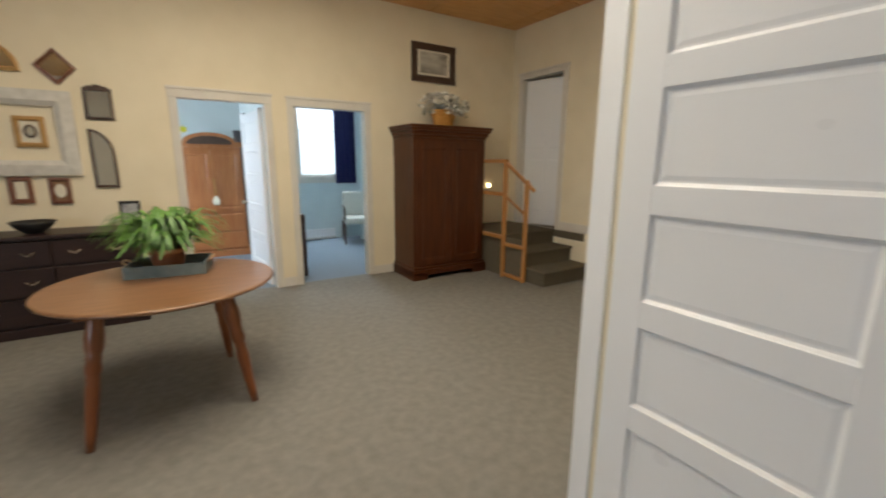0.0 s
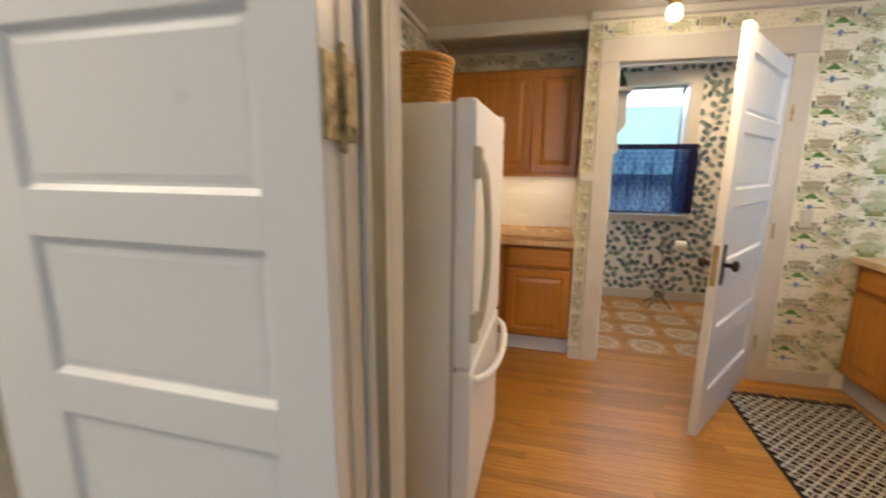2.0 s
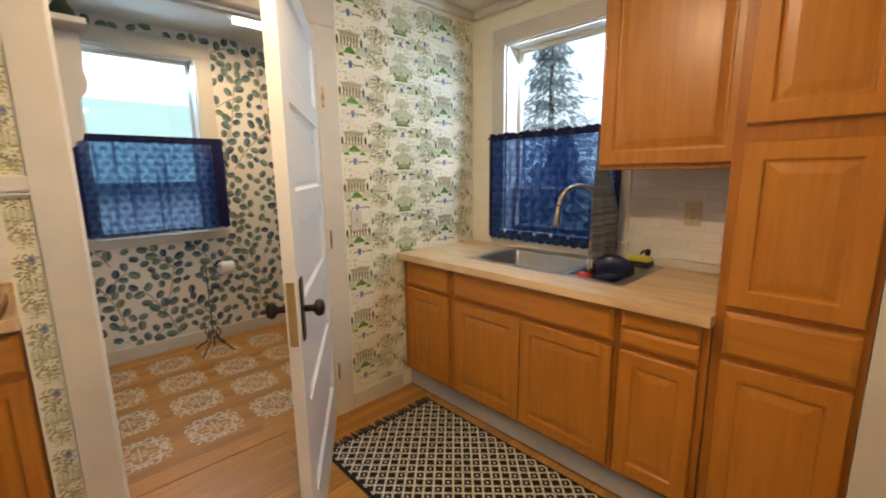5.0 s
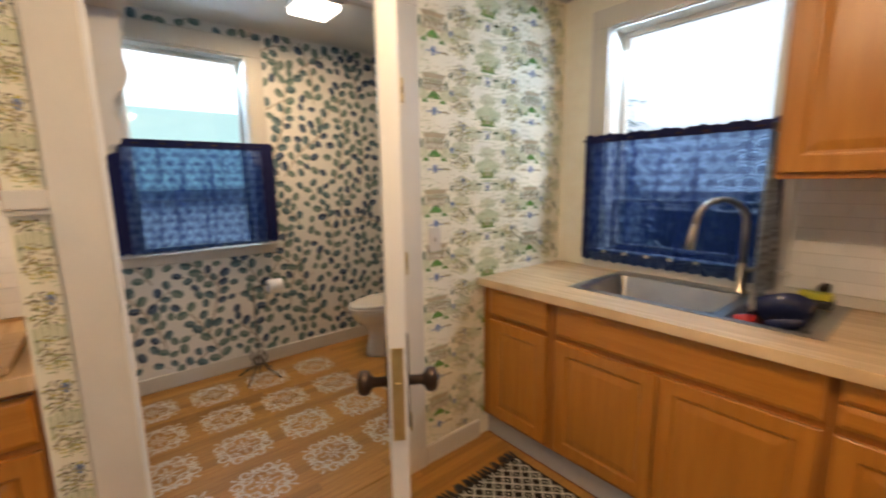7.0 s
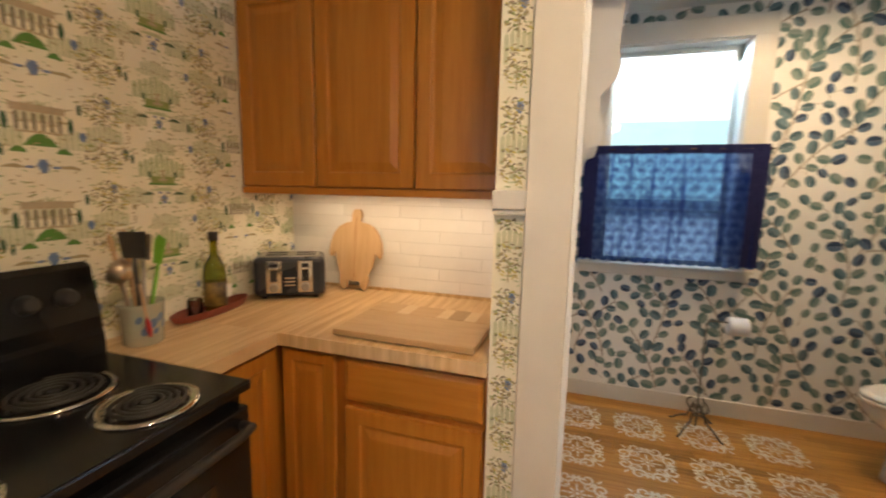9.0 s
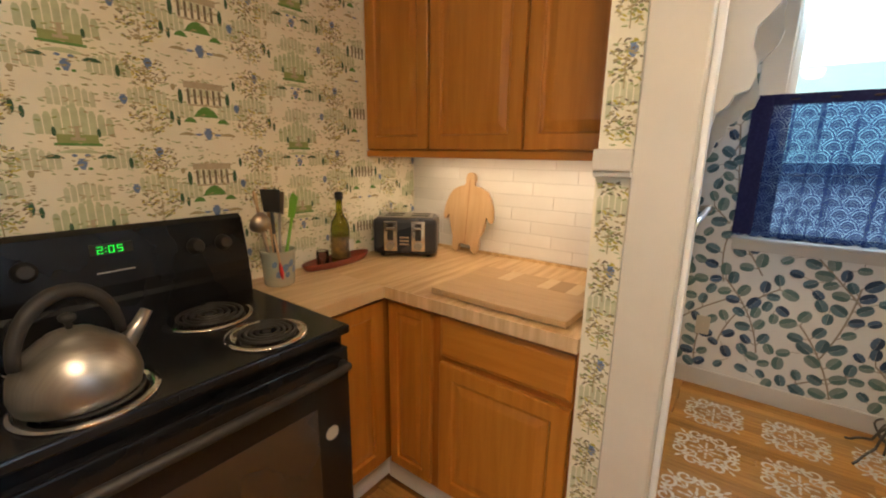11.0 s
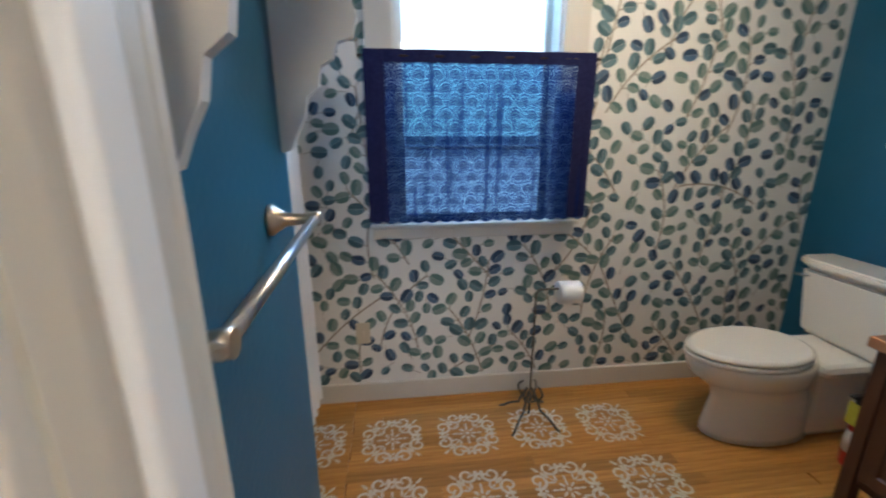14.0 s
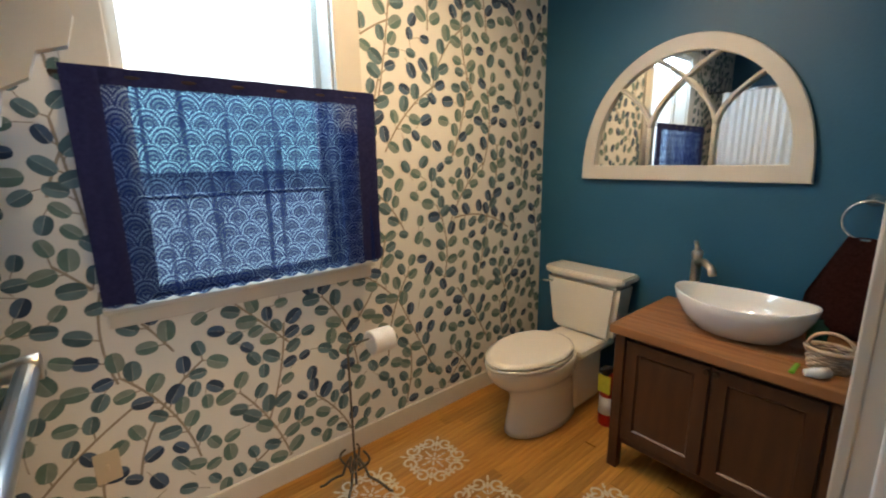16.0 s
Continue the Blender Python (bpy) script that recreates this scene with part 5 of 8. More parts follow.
def woven_rug():
    r = thing("woven_rug", "black and cream diamond-weave cotton runner on the floor", "rug", (4.0, -0.37, 0))
    x0, x1, y0, y1 = 3.15, 4.835, -0.735, -0.012
    part("ground_weave", boxes((x0, y0, 0.0005, x1, y1, 0.008), bevel=0.003), material("black_cotton", (0.014, 0.013, 0.013), 0.95, colour2=(0.03, 0.028, 0.027), scale=120, bump=0.8, bump_scale=500, spec=0.1), r)
    b = bmesh.new()
    s, w, z = 0.0625, 0.0072, 0.0092
    nx, ny = int((x1 - x0) / s), int((y1 - y0) / s)
    for i in range(nx + 1):
        for j in range(ny + 1):
            cx, cy = x0 + (i + 0.5) * s, y0 + 0.012 + (j + 0.5) * s
            for sx, sy in ((1, 1), (1, -1), (-1, 1), (-1, -1)):
                pts = [(cx + sx * s / 2, cy), (cx, cy + sy * s / 2)]
                # stepped white threads, as a weave makes them
                for k in range(4):
                    t0, t1 = k / 4, (k + 0.8) / 4
                    ax, ay = pts[0][0] + (pts[1][0] - pts[0][0]) * t0, pts[0][1] + (pts[1][1] - pts[0][1]) * t0
                    bx, by = pts[0][0] + (pts[1][0] - pts[0][0]) * t1, pts[0][1] + (pts[1][1] - pts[0][1]) * t1
                    if max(ax, bx) > x1 - 0.01 or min(ax, bx) < x0 + 0.01 or max(ay, by) > y1 - 0.008 or min(ay, by) < y0 + 0.008:
                        continue
                    b.faces.new([b.verts.new(p) for p in ((ax - w, ay, z), (ax + w, ay, z), (bx + w, by, z), (bx - w, by, z))])
            if cx + 0.006 < x1 and cy + 0.006 < y1:
                b.faces.new([b.verts.new(p) for p in ((cx - 0.006, cy - 0.004, z), (cx + 0.006, cy - 0.004, z), (cx + 0.006, cy + 0.004, z), (cx - 0.006, cy + 0.004, z))])
    tagged(part("cream_thread", b, material("cream_cotton", (0.72, 0.68, 0.58), 0.95, colour2=(0.78, 0.74, 0.65), scale=120, spec=0.1), r, "cream diamond threads"), kind="stuff")
    b = bmesh.new()
    rng = random.Random(3)
    for k in range(46):
        y = y0 + 0.008 + k * (y1 - y0 - 0.016) / 45
        a = rng.uniform(-0.02, 0.02)
        tube(b, [(x1 - 0.003, y, 0.006), (x1 + 0.022, y + a * 0.5, 0.007), (x1 + 0.05, y + a, 0.004)], [0.005, 0.006, 0.004], 5)
    tagged(part("fringe", b, BLACK_MATT, r, "black knotted fringe"), kind="stuff")


woven_rug()


# ---- bathroom ----
def toilet():
    cx = 6.47
    t = thing("toilet", "bone-coloured two-piece toilet with closed lid", "toilet", (cx, -1.1, 0))

    def oval(z, w, y0, y1, n=28, egg=0.12):
        c, h = (y0 + y1) / 2, (y1 - y0) / 2
        return [(cx + w / 2 * math.cos(2 * math.pi * i / n) * (1 - egg * math.sin(2 * math.pi * i / n)), c + h * math.sin(2 * math.pi * i / n), z) for i in range(n)]

    def loft(rows):
        bm = bmesh.new()
        vs = [[bm.verts.new(p) for p in r] for r in rows]
        for a, b in zip(vs, vs[1:]):
            for i in range(len(a)):
                bm.faces.new((a[i], a[(i + 1) % len(a)], b[(i + 1) % len(b)], b[i])).smooth = True
        bm.faces.new(vs[0][::-1])
        bm.faces.new(vs[-1])
        return bm
    part("bowl", loft([oval(0.0, 0.265, -1.32, -0.785, egg=0.0), oval(0.03, 0.255, -1.31, -0.79, egg=0.0), oval(0.10, 0.242, -1.30, -0.80, egg=0.04), oval(0.19, 0.228, -1.29, -0.812), oval(0.245, 0.236, -1.27, -0.795), oval(0.285, 0.29, -1.26, -0.735), oval(0.33, 0.350, -1.25, -0.685), oval(0.37, 0.372, -1.24, -0.665), oval(0.395, 0.375, -1.24, -0.66), oval(0.405, 0.365, -1.23, -0.665)]), PORCELAIN, t)
    part("seat", loft([oval(0.407, 0.36, -1.20, -0.655), oval(0.412, 0.372, -1.205, -0.65), oval(0.424, 0.372, -1.205, -0.65), oval(0.428, 0.362, -1.20, -0.655)]), PORCELAIN, t)
    part("lid", loft([oval(0.430, 0.35, -1.20, -0.66), oval(0.436, 0.368, -1.21, -0.652), oval(0.448, 0.366, -1.21, -0.654), oval(0.456, 0.33, -1.19, -0.685)]), PORCELAIN, t)
    bm = bmesh.new()
    part("pedestal", boxes((cx - 0.10, -1.50, 0.0, cx + 0.10, -1.22, 0.36), (cx - 0.16, -1.54, 0.34, cx + 0.16, -1.18, 0.40), bevel=0.03), PORCELAIN, t)
    a = [(cx + sx * w, y, z) for z, w, y0, y1 in ((0.40, 0.195, -1.555, -1.39), (0.74, 0.236, -1.56, -1.372)) for sx, y in ((-1, y0), (1, y0), (1, y1), (-1, y1))]
    v = [bm.verts.new(p) for p in a]
    for f in ((0, 1, 2, 3), (7, 6, 5, 4), (0, 4, 5, 1), (1, 5, 6, 2), (2, 6, 7, 3), (3, 7, 4, 0)):
        bm.faces.new([v[i] for i in f])
    bmesh.ops.bevel(bm, geom=bm.edges[:], offset=0.025, segments=3, affect="EDGES")
    part("tank", bm, PORCELAIN, t)
    bm = bmesh.new()
    prism(bm, [(-0.255, -1.565), (0.255, -1.565), (0.255, -1.39), (0.19, -1.355), (-0.19, -1.355), (-0.255, -1.39)][::-1], 0.04)
    bm.transform(Matrix.Translation((cx, 0, 0.742)) @ Matrix(((1, 0, 0, 0), (0, 0, 1, 0), (0, 1, 0, 0), (0, 0, 0, 1))))
    bmesh.ops.bevel(bm, geom=bm.edges[:], offset=0.010, segments=2, affect="EDGES")
    part("tank_lid", bm, PORCELAIN, t)
    bm = bmesh.new()
    tube(bm, [(cx + 0.19, -1.378, 0.695), (cx + 0.19, -1.362, 0.695), (cx + 0.195, -1.355, 0.694), (cx + 0.242, -1.351, 0.688)], [0.013, 0.011, 0.007, 0.006], 8)
    part("flush_lever", bm, CHROME, t, "chrome flush lever")


toilet()
WALNUT = material("dark_walnut_paint", (0.052, 0.018, 0.007), 0.42, colour2=(0.080, 0.030, 0.012), scale=5, stretch=(5, 5, 0.7), bump=0.05)
VANITY_TOP = material("rustic_plank_top", (0.23, 0.095, 0.032), 0.5, colour2=(0.36, 0.17, 0.068), scale=4, stretch=(0.8, 9, 1), bump=0.15, bump_scale=40)


def vanity():
    v = thing("vanity_cabinet", "dark walnut bathroom vanity with a plank top", "vanity", (5.65, -1.26, 0))
    x0, x1, y0, y1 = 5.27, 6.035, -1.55, -0.985
    part("body", boxes((x0 + 0.01, y0, 0.13, x1 - 0.01, y1 - 0.02, 0.660), bevel=0.003), WALNUT, v)
    for x in (x0, x1 - 0.045):
        for y in (y0, y1 - 0.045):
            part("leg", boxes((x, y, 0, x + 0.045, y + 0.045, 0.662), bevel=0.003), WALNUT, v)
    for x, w in ((x1 - 0.05, 0.325), (x1 - 0.385, 0.325)):
        b = rings_plate(bmesh.new(), w, 0.47, [(0, 0.018), (0, 0.002), (0.002, 0), (0.05, 0), (0.056, 0.008), (0.06, 0.009)])
        d = part("door", b, WALNUT, v, m=facing("+y", x, y1 - 0.003, 0.17))
    for x in (5.665, 5.635):
        k = bmesh.new()
        lathe(k, [(0.005, 0), (0.005, 0.012), (0.012, 0.018), (0.010, 0.026)], n=12, m=pose(x, y1 - 0.003, 0.625, -90))
        part("knob", k, BRONZE, v)
    y = y0
    for k in range(4):
        w = (y1 + 0.02 - y0) / 4
        part("top_plank", boxes((x0 - 0.012, y, 0.662, x1 + 0.022, y + w - 0.0015, 0.702), bevel=0.004), VANITY_TOP, v)
        y += w


vanity()


SATIN = material("satin_nickel", (0.60, 0.57, 0.53), 0.28, metal=1.0, colour2=(0.66, 0.63, 0.59), scale=9)


def vessel_basin():
    s = thing("vessel_basin", "white boat-shaped vessel basin on the vanity", "basin", (5.655, -1.235, 0.7025))
    bm = bmesh.new()
    n = 40
    rows = []
    for r, z in ((0.40, 0.0), (0.62, 0.012), (0.84, 0.06), (0.96, 0.11), (1.0, 0.145), (0.985, 0.150), (0.965, 0.146), (0.90, 0.10), (0.72, 0.045), (0.40, 0.022), (0.08, 0.018)):
        ring = []
        for i in range(n):
            a = 2 * math.pi * i / n
            lift = 0.022 * abs(math.cos(a)) ** 3 * (z / 0.15)
            ring.append(bm.verts.new((5.655 + 0.245 * r * math.cos(a), -1.235 + 0.165 * r * math.sin(a), 0.7025 + z + lift)))
        rows.append(ring)
    for a, b in zip(rows, rows[1:]):
        for i in range(n):
            bm.faces.new((a[i], a[(i + 1) % n], b[(i + 1) % n], b[i])).smooth = True
    bm.faces.new(rows[0][::-1])
    bm.faces.new(rows[-1])
    part("bowl", bm, PORCELAIN_W, s)
    bm = bmesh.new()
    lathe(bm, [(0.022, 0), (0.020, 0.004), (0.006, 0.006)], (5.655, -1.235, 0.7205), 16)
    part("drain", bm, CHROME, s, "chrome drain ring")
    f = thing("basin_faucet", "tall brushed nickel basin faucet", "faucet", (5.905, -1.455, 0.7025))
    bm = bmesh.new()
    lathe(bm, [(0.032, 0), (0.030, 0.006), (0.022, 0.012), (0.021, 0.25), (0.024, 0.255), (0.024, 0.275), (0.014, 0.282)], (5.905, -1.455, 0.7025), 18)
    part("column", bm, SATIN, f)
    bm = bmesh.new()
    tube(bm, [(5.897, -1.445, 0.925), (5.86, -1.415, 0.94), (5.82, -1.38, 0.925), (5.805, -1.367, 0.895)], [0.018, 0.017, 0.016, 0.016], 12)
    part("spout", bm, SATIN, f)
    bm = bmesh.new()
    tube(bm, [(5.905, -1.455, 0.978), (5.912, -1.462, 1.0), (5.925, -1.478, 1.022)], [0.014, 0.011, 0.009], 10)
    part("lever", bm, SATIN, f)


vessel_basin()


def arch_mirror():
    t = thing("arched_mirror", "white arched window-frame mirror on a blue wall", "mirror")
    x0, x1, z0, top = 5.548, 6.598, 1.30, 1.978
    cx, hw, h = (x0 + x1) / 2, (x1 - x0) / 2, top - 1.30
    m = facing("+y", cx, -1.567, z0)
    t.matrix_world = m

    def arc(w, hh, base, n=36):
        return [(w * math.cos(math.pi * i / n), base + hh * math.sin(math.pi * i / n) ** 0.86) for i in range(n + 1)]
    b = bmesh.new()
    prism(b, arc(hw - 0.05, h - 0.09, 0.04), 0.004, Matrix.Translation((0, -0.008, 0)))
    part("mirror_glass", b, MIRROR, t, "silvered mirror glass", world=False)
    b = bmesh.new()
    o, i = arc(hw, h, 0.0), arc(hw - 0.080, h - 0.150, 0.076)
    fo = [b.verts.new((x, -0.030, z)) for x, z in o]
    fi = [b.verts.new((x, -0.030, z)) for x, z in i]
    bo = [b.verts.new((x, 0, z)) for x, z in o]
    bi = [b.verts.new((x, -0.008, z)) for x, z in i]
    k = len(o)
    for a in range(k):
        c = (a + 1) % k
        b.faces.new((fo[a], fo[c], fi[c], fi[a]))
        b.faces.new((fo[a], bo[a], bo[c], fo[c]))
        b.faces.new((fi[a], fi[c], bi[c], bi[a]))
    bmesh.ops.bevel(b, geom=[e for e in b.edges if all(v in fo or v in fi for v in e.verts) and e.is_manifold], offset=0.004, segments=1, affect="EDGES")
    part("arched_frame", b, TRIM, t, world=False)
    # two mullions, each forking into crossing gothic arcs
    zb = 0.078
    for s in (-1, 1):
        m0 = s * 0.148
        for ex, ez in ((s * 0.315, 0.47), (-s * 0.135, 0.585)):
            pts = []
            for q in range(13):
                w = q / 12
                x = m0 + (ex - m0) * (0.12 * w + 0.88 * w ** 1.9)
                pts.append((x, -0.020, 0.265 + (ez - 0.265) * w))
            b = bmesh.new()
            tube(b, pts, 0.0115, 6)
            part("glazing_bar", b, TRIM, t, world=False)
        b = bmesh.new()
        tube(b, [(m0, -0.020, zb - 0.005), (m0, -0.020, 0.28)], 0.0115, 6)
        part("glazing_bar", b, TRIM, t, world=False)


arch_mirror()


def towel_bar():
    t = thing("towel_bar", "chrome towel bar on the blue partition wall", "towel bar", (5.55, 0.86, 1.2))
    b = bmesh.new()
    tube(b, [(5.272, 0.776, 1.198), (5.752, 0.776, 1.215)], 0.0095, 12)
    part("bar", b, SATIN, t)
    for x, z in ((5.285, 1.1985), (5.742, 1.2145)):
        b = bmesh.new()
        lathe(b, [(0.030, 0), (0.030, 0.006), (0.024, 0.012), (0.013, 0.03), (0.010, 0.06), (0.013, 0.078), (0.014, 0.092)], n=16, m=pose(x, 0.858, z, 90))
        part("bracket", b, NICKEL, t, "flared metal bracket")


towel_bar()
SHELF_PAINT = material("pale_grey_paint", (0.60, 0.59, 0.58), 0.5, colour2=(0.66, 0.65, 0.64), scale=6, bump=0.08)


def bracket_shelf():
    s = thing("bracket_shelf", "white shelf on scalloped gingerbread brackets", "shelf", (5.6, 0.86, 1.33))
    prof = [(0.0, 1.33), (0.020, 1.335), (0.035, 1.37), (0.052, 1.40), (0.060, 1.44), (0.085, 1.46), (0.092, 1.50), (0.118, 1.515), (0.128, 1.545), (0.158, 1.555), (0.168, 1.59), (0.160, 1.625), (0.150, 1.66), (0.152, 1.70), (0.175, 1.725), (0.195, 1.75), (0.205, 1.79), (0.195, 1.84), (0.20, 1.90), (0.20, 1.985), (0.0, 1.985)]
    for x in (5.385, 5.875):
        b = bmesh.new()
        a = [b.verts.new((x, 0.858 - o, z)) for o, z in prof]
        c = [b.verts.new((x + 0.022, 0.858 - o, z)) for o, z in prof]
        b.faces.new(a)
        b.faces.new(c[::-1])
        for i in range(len(prof)):
            j = (i + 1) % len(prof)
            b.faces.new((a[i], c[i], c[j], a[j]))
        part("scalloped_bracket", b, SHELF_PAINT, s)
    part("board", boxes((5.25, 0.64, 1.986, 5.91, 0.858, 2.010), bevel=0.004), SHELF_PAINT, s)


bracket_shelf()
b = bmesh.new()
lathe(b, [(0.035, 0), (0.05, 0.02), (0.058, 0.06), (0.045, 0.11), (0.025, 0.14), (0.022, 0.17), (0.03, 0.18), (0.02, 0.178)], (5.60, 0.69, 2.0105), 20)
solid("green_jug", b, material("dark_green_glaze", (0.02, 0.05, 0.03), 0.2, colour2=(0.10, 0.12, 0.03), scale=12), "dark green glazed jug on the bathroom shelf", "jug")


PEWTER = material("weathered_pewter", (0.10, 0.085, 0.07), 0.5, metal=0.5, colour2=(0.17, 0.15, 0.125), scale=30)


def paper_stand():
    t = thing("toilet_paper_stand", "dark wrought-iron toilet paper stand with a roll", "paper stand", (6.655, 0.0, 0))
    x, y = 6.655, 0.0
    b = bmesh.new()
    tube(b, [(x, y, 0.03), (x, y, 0.665), (x - 0.004, y - 0.01, 0.685), (x - 0.008, y - 0.045, 0.688), (x - 0.01, y - 0.21, 0.685), (x - 0.01, y - 0.215, 0.70)], 0.005, 8)
    part("post", b, PEWTER, t)
    for k in range(4):
        a = math.pi / 4 + k * math.pi / 2
        b = bmesh.new()
        pts = []
        for i in range(22):
            q = i / 21
            r = 0.015 + 0.125 * q + 0.026 * math.cos(6.5 * q) * q
            z = 0.16 * (1 - q) ** 1.5 + 0.006 + 0.03 * max(0, math.sin(7 * q - 3)) * q
            pts.append((x + r * math.cos(a), y + r * math.sin(a), z))
        tube(b, pts, 0.006, 6)
        part("scroll_foot", b, PEWTER, t)
        b = bmesh.new()
        pts = [(x + (0.01 + 0.055 * math.sin(2.6 * i / 14)) * math.cos(a), y + (0.01 + 0.055 * math.sin(2.6 * i / 14)) * math.sin(a), 0.10 + 0.10 * i / 14) for i in range(15)]
        tube(b, pts, 0.0048, 6)
        part("scroll", b, PEWTER, t)
    b = bmesh.new()
    lathe(b, [(0.020, -0.05), (0.050, -0.05), (0.052, -0.048), (0.052, 0.048), (0.050, 0.05), (0.020, 0.05), (0.019, 0.03), (0.019, -0.03)], n=26, m=pose(x - 0.01, y - 0.15, 0.668, 90))
    solid("paper_roll", b, material("white_tissue", (0.80, 0.80, 0.79), 0.9, colour2=(0.84, 0.84, 0.83), scale=30, bump=0.3, bump_scale=200), "white toilet paper roll on the iron stand", "paper roll")


paper_stand()


def fire_extinguisher():
    at = (6.20, -1.27, 0)
    t = thing("fire_extinguisher", "small red fire extinguisher with a yellow tag", "extinguisher", at)
    b = bmesh.new()
    lathe(b, [(0.040, 0), (0.043, 0.01), (0.043, 0.24), (0.035, 0.28), (0.018, 0.30)], at, 20)
    part("cylinder", b, RED, t)
    b = bmesh.new()
    lathe(b, [(0.0437, 0.07), (0.0437, 0.17)], at, 20)
    part("label", b, material("white_label", (0.7, 0.7, 0.68), 0.6), t, "white printed label band")
    part("valve", boxes((6.185, -1.29, 0.298, 6.215, -1.22, 0.33), (6.188, -1.25, 0.335, 6.212, -1.18, 0.348), bevel=0.003), BLACK_MATT, t)
    part("tag", boxes((6.165, -1.225, 0.20, 6.235, -1.221, 0.30), bevel=0.001), YELLOW, t, "yellow paper tag")


fire_extinguisher()
BROWN_TOWEL = material("dark_brown_terry", (0.062, 0.022, 0.018), 0.95, colour2=(0.095, 0.036, 0.030), scale=90, bump=0.9, bump_scale=400, spec=0.05)


def towel_ring():
    t = thing("towel_ring", "chrome towel ring on the blue wall", "towel ring", (5.36, -1.56, 1.24))
    b = bmesh.new()
    lathe(b, [(0.026, 0), (0.026, 0.008), (0.012, 0.014), (0.010, 0.055)], n=14, m=pose(5.36, -1.565, 1.245, -90))
    part("mount", b, CHROME, t)
    b = bmesh.new()
    tube(b, [(5.36 + 0.075 * math.cos(2 * math.pi * i / 28), -1.512, 1.17 + 0.075 * math.sin(2 * math.pi * i / 28)) for i in range(28)], 0.006, 8, closed=True)
    part("ring", b, CHROME, t)
    b = bmesh.new()
    n = 14
    for off in (0.018, -0.018):
        g = [[b.verts.new((5.36 + (0.05 + 0.10 * min(1, v * 1.6)) * (2 * i / n - 1), -1.512 + off * (1 if v > 0.02 else 0.3) + 0.008 * math.sin(9 * i / n + 4 * v), 1.105 - 0.40 * v)) for i in range(n + 1)] for v in [q / 10 for q in range(11)]]
        for r0, r1 in zip(g, g[1:]):
            for i in range(n):
                b.faces.new((r0[i], r0[i + 1], r1[i + 1], r1[i])).smooth = True
    bmesh.ops.solidify(b, geom=b.faces[:], thickness=0.006)
    solid("hand_towel", b, BROWN_TOWEL, "dark brown hand towel hung in a chrome ring", "towel")


towel_ring()
PALE_WICKER = material("pale_wicker", (0.44, 0.31, 0.20), 0.65, colour2=(0.58, 0.45, 0.33), scale=30, bump=0.4, bump_scale=150)
small_basket = wicker_basket((5.36, -1.13, 0.7025), 0.05, 0.06, 0.07, "small_basket", "small pale woven basket with a loop handle on the vanity", 7, 18, 0.8, PALE_WICKER)
b = bmesh.new()
tube(b, [(5.36 + 0.06 * math.cos(math.pi * i / 12), -1.13, 0.775 + 0.055 * math.sin(math.pi * i / 12)) for i in range(13)], 0.006, 8)
part("handle", b, PALE_WICKER, small_basket, "looped wicker handle")
solid("hair_comb", boxes((5.425, -1.09, 0.7025, 5.44, -1.00, 0.712), bevel=0.003), GREEN, "lime green comb on the vanity", "comb")
b = bmesh.new()
tube(b, [(5.35, -1.05, 0.722), (5.37, -1.02, 0.722), (5.40, -1.0, 0.72)], [0.018, 0.019, 0.012], 10)
solid("lotion_tube", b, PORCELAIN_W, "white lotion tube lying on the vanity", "tube")
b = bmesh.new()
lathe(b, [(0.03, 0), (0.032, 0.006), (0.032, 0.07), (0.014, 0.085), (0.012, 0.10)], (5.43, -1.36, 0.7025), 16)
solid("soap_bottle", b, material("green_soap", (0.05, 0.14, 0.07), 0.2), "green soap bottle behind the basin", "bottle")


def shower_curtain():
    s = thing("shower_curtain", "white gathered shower curtain on a curved rod", "shower curtain", (6.4, 0.98, 0.15))
    b = bmesh.new()
    n = 90
    g = [[b.verts.new((5.95 + 0.80 * i / n, 1.02 + 0.03 * math.sin(i * 0.95 + 1.2 * math.sin(i * 0.11)) * (0.6 + 0.4 * v), 2.02 - 1.85 * v)) for i in range(n + 1)] for v in (0, 0.25, 0.5, 0.75, 1.0)]
    for r0, r1 in zip(g, g[1:]):
        for i in range(n):
            b.faces.new((r0[i], r0[i + 1], r1[i + 1], r1[i])).smooth = True
    part("cloth", b, material("white_polyester", (0.72, 0.73, 0.75), 0.7, colour2=(0.76, 0.77, 0.79), scale=20), s)
    b = bmesh.new()
    tube(b, [(5.922, 1.02, 2.03), (6.908, 1.02, 2.03)], 0.011, 10)
    part("rod", b, CHROME, s)


shower_curtain()


